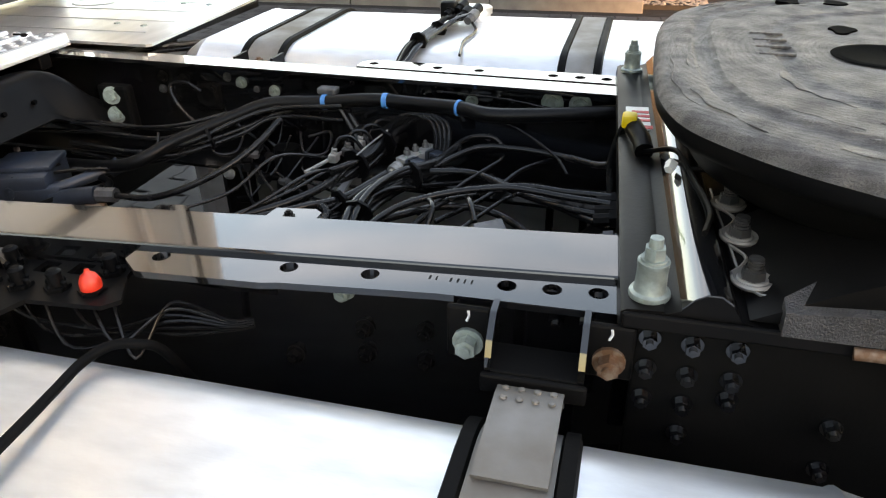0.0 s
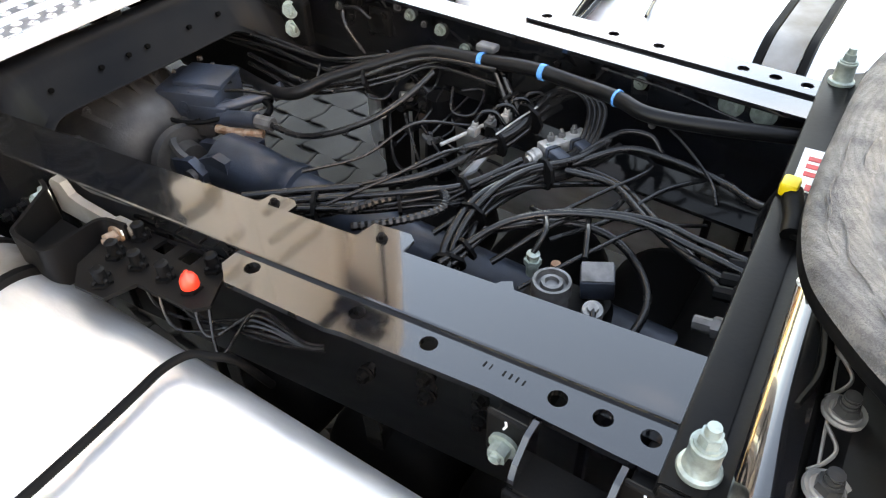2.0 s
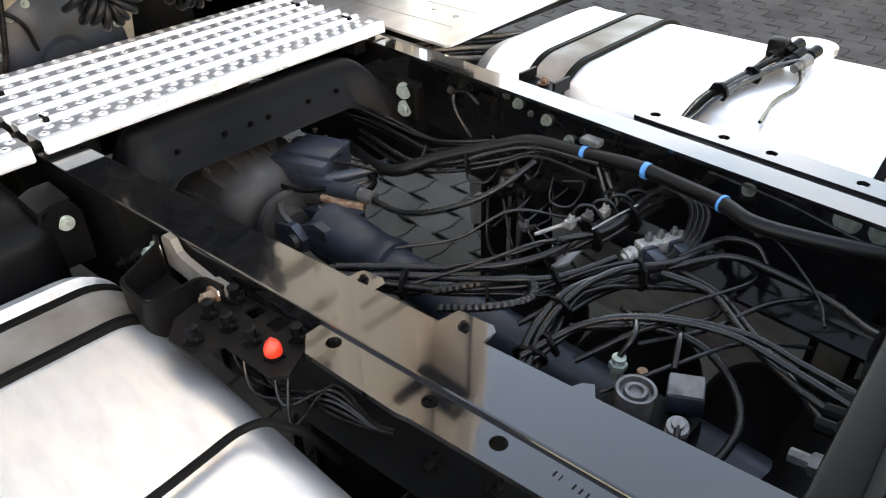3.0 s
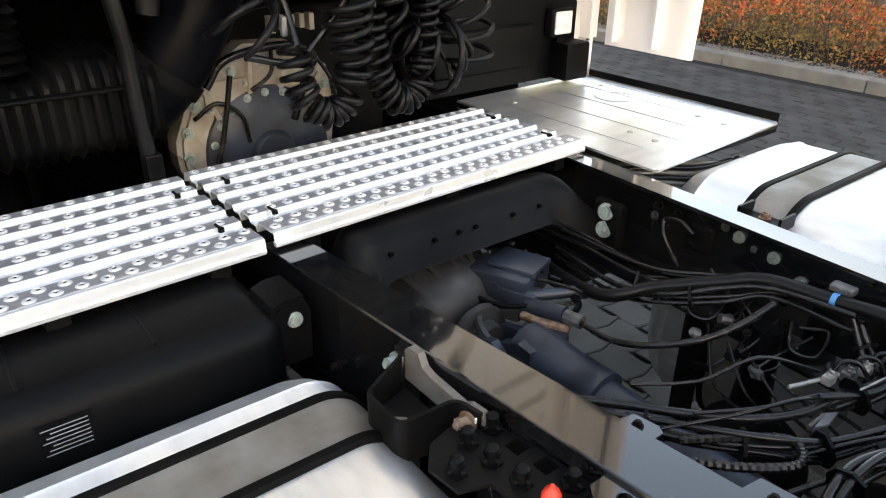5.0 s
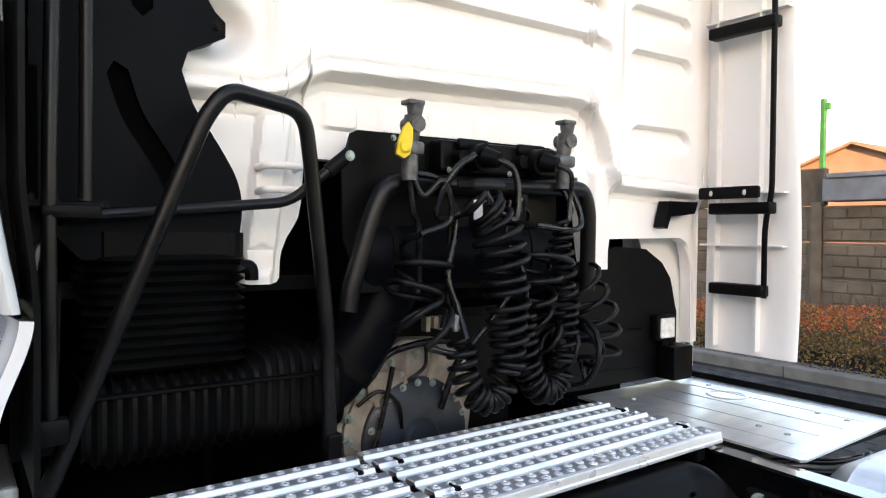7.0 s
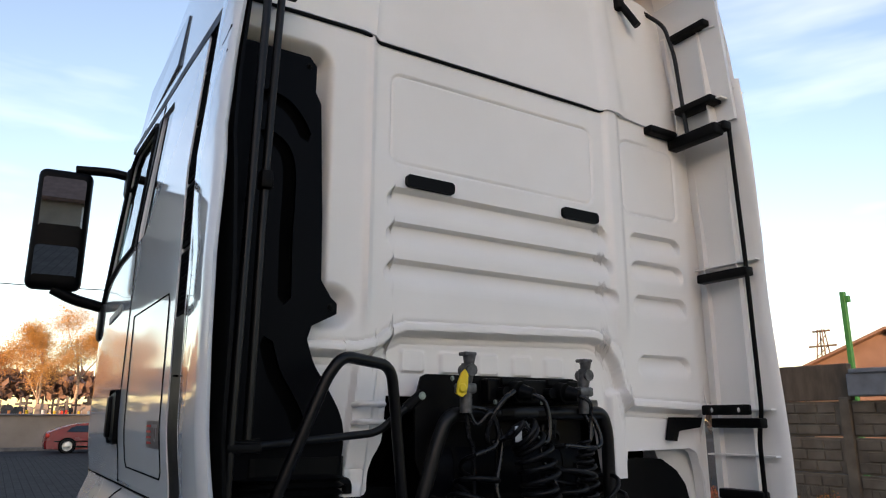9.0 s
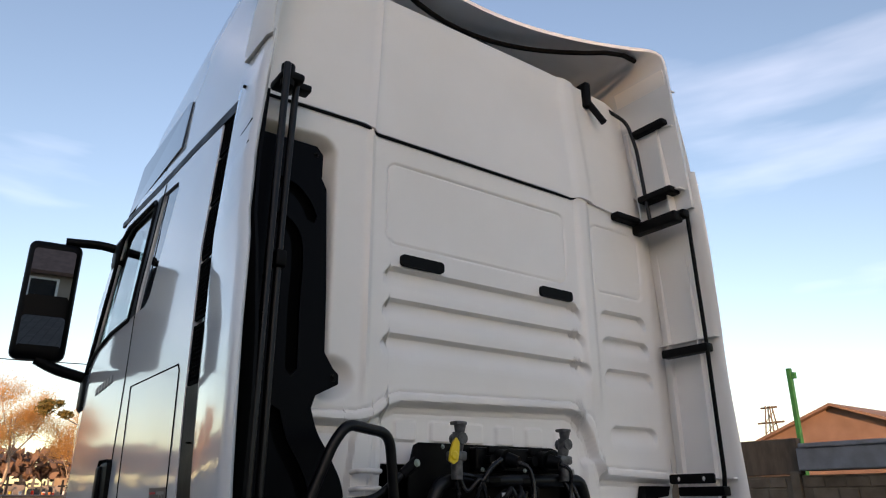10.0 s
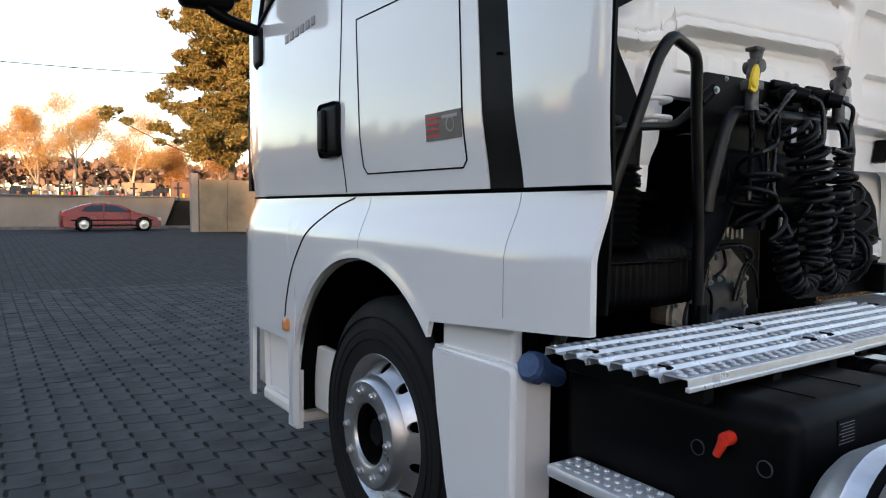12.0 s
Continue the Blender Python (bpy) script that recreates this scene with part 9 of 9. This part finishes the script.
part("white_wire", tube(B(), spline([(1.44, 0.20, 0.862), (1.455, 0.25, 0.872), (1.47, 0.31, 0.878)], 5), 0.002, 5), WHITE_PART, vb2, "pale wire")

lv = root("levelling_valve", "round black valve with a grey solenoid below the rail", "valve")
bm = B()
lathe(bm, [(0.0, 0.004), (0.009, 0.004), (0.011, 0.010), (0.016, 0.010), (0.018, 0.003), (0.0225, 0.003), (0.0245, 0.012), (0.029, 0.012), (0.0305, 0.004), (0.0305, -0.012), (0.027, -0.016), (0.030, -0.06)], (1.715, -0.10, 0.848), (0, 0, 1), 28)
part("round_cap", bm, GREY_PART, lv, "dull ribbed round cap", smooth=25)
bm = box(B(), -0.026, 0.026, -0.021, 0.021, -0.024, 0.018, 0.004)
bmesh.ops.transform(bm, matrix=pose(1.765, -0.045, 0.842, 10, -6, 24), verts=bm.verts)
part("solenoid", bm, CAST_BLUE, lv, "grey-blue solenoid", smooth=30)
bm = box(B(), -0.024, 0.024, -0.019, 0.019, 0.018, 0.021, 0.001)
bmesh.ops.transform(bm, matrix=pose(1.765, -0.045, 0.842, 10, -6, 24), verts=bm.verts)
part("cover_plate", bm, GREY_PART, lv, "bare cover plate")
bm = lathe(B(), [(0.0, 0.022), (0.008, 0.022), (0.009, 0.016), (0.0150, 0.015), (0.0160, 0.009), (0.0140, 0.006), (0.0160, 0.003), (0.0160, -0.012), (0.010, -0.03)], (1.785, -0.105, 0.832), (0.1, -0.3, 1), 18)
part("ribbed_plug", bm, WHITE_PART, lv, "ribbed pale plug", smooth=25)
bm = B()
cyl(bm, (1.655, -0.045, 0.80), (1.655, -0.045, 0.838), 0.010, n=12)
cyl(bm, (1.655, -0.045, 0.822), (1.655, -0.045, 0.832), 0.0145, n=6)
lathe(bm, [(0.0085, 0.0), (0.011, 0.002), (0.011, 0.006), (0.006, 0.008), (0.0, 0.008)], (1.655, -0.045, 0.838), (0, 0, 1), 12)
part("hex_fitting", bm, ZINC, lv, "dull hexagon fitting", smooth=30)
part("rust_cap", cyl(B(), (1.695, -0.045, 0.815), (1.695, -0.045, 0.842), 0.008, n=10), RUST, lv)
part("bracket", plate(B(), [(1.60, -0.20), (1.72, -0.20), (1.70, -0.13), (1.68, -0.145), (1.655, -0.11), (1.64, -0.12)], "z", 0.835, 0.829), FRAME_BLACK, lv)
part("valve_body", box(B(), 1.66, 1.80, -0.14, -0.03, 0.70, 0.812, 0.02, 2), DUST_BLACK, lv, smooth=40)
for pts in ([(1.655, -0.045, 0.845), (1.66, -0.02, 0.872), (1.64, 0.02, 0.868), (1.60, 0.05, 0.85)], [(1.735, -0.03, 0.86), (1.715, 0.02, 0.872), (1.70, 0.06, 0.86)], [(1.788, -0.112, 0.848), (1.80, -0.14, 0.84), (1.82, -0.18, 0.80)]):
    part("valve_hose", tube(B(), spline(pts, 5), 0.005, 7), HOSE, lv, smooth=60)
# pale angle bracket and plug cluster low beside the upright plate
pb = root("angle_bracket", "pale grey angle bracket among the hoses", "bracket")
part("web", plate(B(), [(1.398, 0.292), (1.407, 0.318), (1.424, 0.155), (1.413, 0.128)], "z", 0.795, 0.801), GALV_DULL, pb, "pale flat strip")
part("fold", plate(B(), [(0.13, 0.73), (0.29, 0.73), (0.292, 0.797), (0.13, 0.797)], "x", 1.408, 1.402), STRAP, pb)
pc = root("plug_cluster", "small black plugs clipped inside the far rail", "connector")
rng = random.Random(52)
for k in range(9):
    x, y, z = rng.uniform(1.08, 1.24), rng.uniform(0.26, 0.38), rng.uniform(0.70, 0.78)
    bm = tube(B(), [(x, y, z), (x + rng.uniform(-0.02, 0.02), y - 0.016, z + 0.006), (x + rng.uniform(-0.03, 0.03), y - 0.034, z + 0.012)], rng.uniform(0.007, 0.012), 8)
    part("plug", bm, GREY_PART if k % 4 == 0 else PLASTIC, pc, smooth=35)
    part("plug_wire", tube(B(), spline([(x, y, z), (x + 0.02, y + 0.03, z + 0.03), (x + rng.uniform(-0.08, 0.08), y + 0.05, z + 0.09)], 5), 0.0028, 5), HOSE, pc, smooth=60)
part("pale_cap", lathe(B(), [(0.0, 0.012), (0.008, 0.012), (0.012, 0.006), (0.012, -0.006), (0.0, -0.01)], (1.075, 0.30, 0.745), (-0.2, -0.8, 0.5), 12), WHITE_PART, pc, "pale round cap", smooth=40)
gm = root("rail_grommet", "black cable grommet on the far rail's web", "grommet")
part("ring", lathe(B(), [(0.013, 0.0), (0.026, 0.002), (0.030, 0.008), (0.024, 0.012), (0.013, 0.010)], (0.93, right_in(0.93) + 0.055, 0.865), (0, -1, 0), 20), RUBBER, gm, smooth=40)
part("boss", box(B(), 0.90, 0.965, right_in(0.93) + 0.05, right_in(0.93) + 0.064, 0.83, 0.90, 0.008), DUST_BLACK, gm)
rng = random.Random(63)
for x in (0.79, 0.83, 0.90, 0.99, 1.07, 1.16, 1.24, 1.33, 1.43, 1.54, 1.66):
    z = rng.uniform(0.82, 0.935)
    bolt(frame_, (x, right_in(x) + 0.062, z), (0, -1, 0), rng.choice((0.006, 0.008)), 0.010, DUST_BLACK if rng.random() < 0.6 else GREY_PART)
# folded brackets on the near rail's inner edge
for x0, x1, y1 in ((1.30, 1.36, 0.035), (1.475, 1.555, 0.045)):
    rb = root("rail_bracket", "small black bracket plate folded off the rail", "bracket", "rail brackets")
    bm = plate(B(), [(x0, left_in(x0) - 0.02), (x1, left_in(x1) - 0.02), (x1, left_in(x1) + y1 * 0.8), (x1 - 0.012, left_in(x1) + y1), (x0 + 0.01, left_in(x0) + y1)], "z", 0.9505, 0.946)
    part("plate", bm, FRAME_BLACK, rb)
    bolt(rb, ((x0 + x1) / 2, left_in(x0) + y1 * 0.5, 0.9505), (0, 0, 1), 0.006, 0.008, DUST_BLACK)
# more thin lines that cross between the rails
rng = random.Random(77)
for k in range(9):
    x0, y0 = rng.uniform(1.15, 1.7), rng.uniform(-0.12, 0.05)
    pts = [(x0, y0, rng.uniform(0.80, 0.83)), (x0 + 0.07, y0 + 0.10, rng.uniform(0.83, 0.86)), (x0 + 0.12, y0 + 0.20, rng.uniform(0.83, 0.87)), (x0 + 0.10 + rng.uniform(-0.05, 0.1), y0 + 0.30, rng.uniform(0.80, 0.85))]
    hose("thin_cable", "thin black line crossing between the rails", pts, rng.choice((0.0035, 0.0045, 0.0055)), "cable")

# plate fittings on the mounting plate's edge
for x, y in ((1.955, 0.055), (1.955, 0.02), (1.955, -0.012), (1.95, -0.085)):
    ft = root("plate_fitting", "black bulkhead hose fitting under the plate edge", "fitting", "bulkhead fittings")
    bm = B()
    cyl(bm, (x - 0.03, y, 0.875), (x + 0.025, y, 0.885), 0.011, n=8)
    cyl(bm, (x - 0.005, y, 0.88), (x + 0.01, y, 0.883), 0.016, n=6)
    part("stem", bm, PLASTIC if y > -0.05 else GREY_PART, ft, smooth=30)
    part("anchor", box(B(), x + 0.02, x + 0.09, y - 0.012, y + 0.012, 0.87, 0.955, 0.003), FRAME_BLACK, ft)
part("sensor_conduit", tube(B(), spline([(1.945, 0.13, 0.86), (1.94, 0.14, 0.92), (1.955, 0.12, 0.985), (1.965, 0.10, 1.0)], 6), 0.007, 8), HOSE, plug, smooth=60)

# dark vessels added to fill the bay with black, and the axle low in it
for x, z in ((1.22, 0.46), (1.52, 0.44), (1.80, 0.46)):
    av = root("air_vessel", "unseen black air vessel, added to darken the frame bay", "air vessel", "air vessels")
    bm = B()
    lathe(bm, [(0.0, 0.0), (0.09, 0.0), (0.125, 0.02), (0.135, 0.05), (0.135, 0.70), (0.125, 0.73), (0.09, 0.75), (0.0, 0.75)], (x, -0.33, z), (0, 1, 0), 28)
    part("shell", bm, RUBBER, av, smooth=50)
    part("hanger", box(B(), x - 0.02, x + 0.02, left_in(x) - 0.06, left_in(x) - 0.01, z, RT - 0.2, 0.004), FRAME_BLACK, av)
ax = root("rear_axle", "black rear axle beam under the coupling", "axle")
part("beam", tube(B(), [(2.75, -0.95, 0.5), (2.75, 0.95, 0.5)], 0.13, 16), DUST_BLACK, ax, smooth=50)
for s in (-1, 1):
    bm = B()
    lathe(bm, [(0.30, 0.0), (0.48, 0.0), (0.52, -0.04), (0.52, -0.5), (0.48, -0.54), (0.30, -0.54)], (2.75, s * 1.2, 0.52), (0, s, 0), 40)
    part("tyre", bm, TYRE, ax, "black rear tyre", smooth=40)

# ---- plugs lying on the far tank ----
fp = root("far_plug_lead", "cluster of black plugs and leads lying on the far tank", "cable lead")
for k in range(6):
    part("lead", tube(B(), spline([(1.395 + 0.006 * k, 0.585, 0.925 + 0.004 * k), (1.40 + 0.007 * k, 0.68, 0.962 + 0.004 * (k % 3)), (1.415 + 0.007 * k, 0.80, 0.972 + 0.005 * (k % 2)), (1.425 + 0.010 * k, 0.90, 0.975 + 0.007 * (k % 3)), (1.42 + 0.016 * k, 0.985, 0.978 + 0.008 * (k % 2))], 6), 0.0065, 6), HOSE if k % 2 else RUBBER, fp, smooth=60)
for k, (x, y, z) in enumerate(((1.43, 0.96, 0.985), (1.455, 0.99, 0.992), (1.475, 0.955, 0.982), (1.495, 1.0, 0.98), (1.50, 0.93, 0.978))):
    bm = tube(B(), [(x, y, z), (x + 0.004, y + 0.02, z + 0.004), (x + 0.005, y + 0.022, z + 0.004), (x + 0.01, y + 0.055, z + 0.010)], lambda t: 0.011 if t < 0.5 else 0.015, 10)
    part("plug", bm, GREY_PART if k == 4 else PLASTIC, fp, smooth=40)
part("holder", box(B(), 1.405, 1.452, 0.985, 1.03, 0.965, 1.018, 0.010, 2), PLASTIC, fp, smooth=40)
for y in (0.70, 0.84):
    part("tie", tube(B(), [(1.425 + (y - 0.7) * 0.1, y, 0.972), (1.426 + (y - 0.7) * 0.1, y + 0.007, 0.973)], 0.024, 8), PLASTIC, fp)
part("grey_tail", tube(B(), spline([(1.50, 0.96, 0.978), (1.535, 0.88, 0.964), (1.53, 0.76, 0.963), (1.545, 0.65, 0.955)], 6), 0.004, 6), HOSE, fp, smooth=60)
bm = B()
lathe(bm, [(0.055, -0.05), (0.055, 0.0), (0.060, 0.004), (0.060, 0.022), (0.052, 0.028), (0.0, 0.030)], (1.47, 1.13, 0.957), (0, 0.12, 1), 28)
part("filler_lid", bm, ALU_SHEET, far_tank, "pale filler cap", smooth=40)
fb_ = root("tank_bracket", "black tank bracket behind the far rail", "bracket", "tank brackets")
part("channel", plate(B(), [(0.975, 0.915), (1.085, 0.915), (1.085, 0.948), (1.078, 0.948), (1.078, 0.922), (0.982, 0.922), (0.982, 0.948), (0.975, 0.948)], "y", 0.56, 0.625), DUST_BLACK, fb_)
bolt(fb_, (1.03, 0.59, 0.925), (0, 0, 1), 0.010, 0.014, RUST)

# ---- paving blocks nearest the camera, each one a piece ----
block_mesh = None
rng = random.Random(12)
for px, py in paver_spots(*NEAR):
    if not (NEAR[0] < px < NEAR[1] and NEAR[2] < py < NEAR[3]):
        continue
    if block_mesh is None:
        bm = B()
        paver_mesh(bm, 0, 0, 0)
        first = part("paver", bm, PAVER, ground)
        block_mesh = first.data
        ob = first
    else:
        ob = new("paver", block_mesh)
        ob.parent = ground
    ob.location = (px, py, ground_z(px, py) + rng.uniform(-0.0015, 0.0015))
    ob.rotation_euler = (rng.uniform(-0.01, 0.01), rng.uniform(-0.01, 0.01), 0)
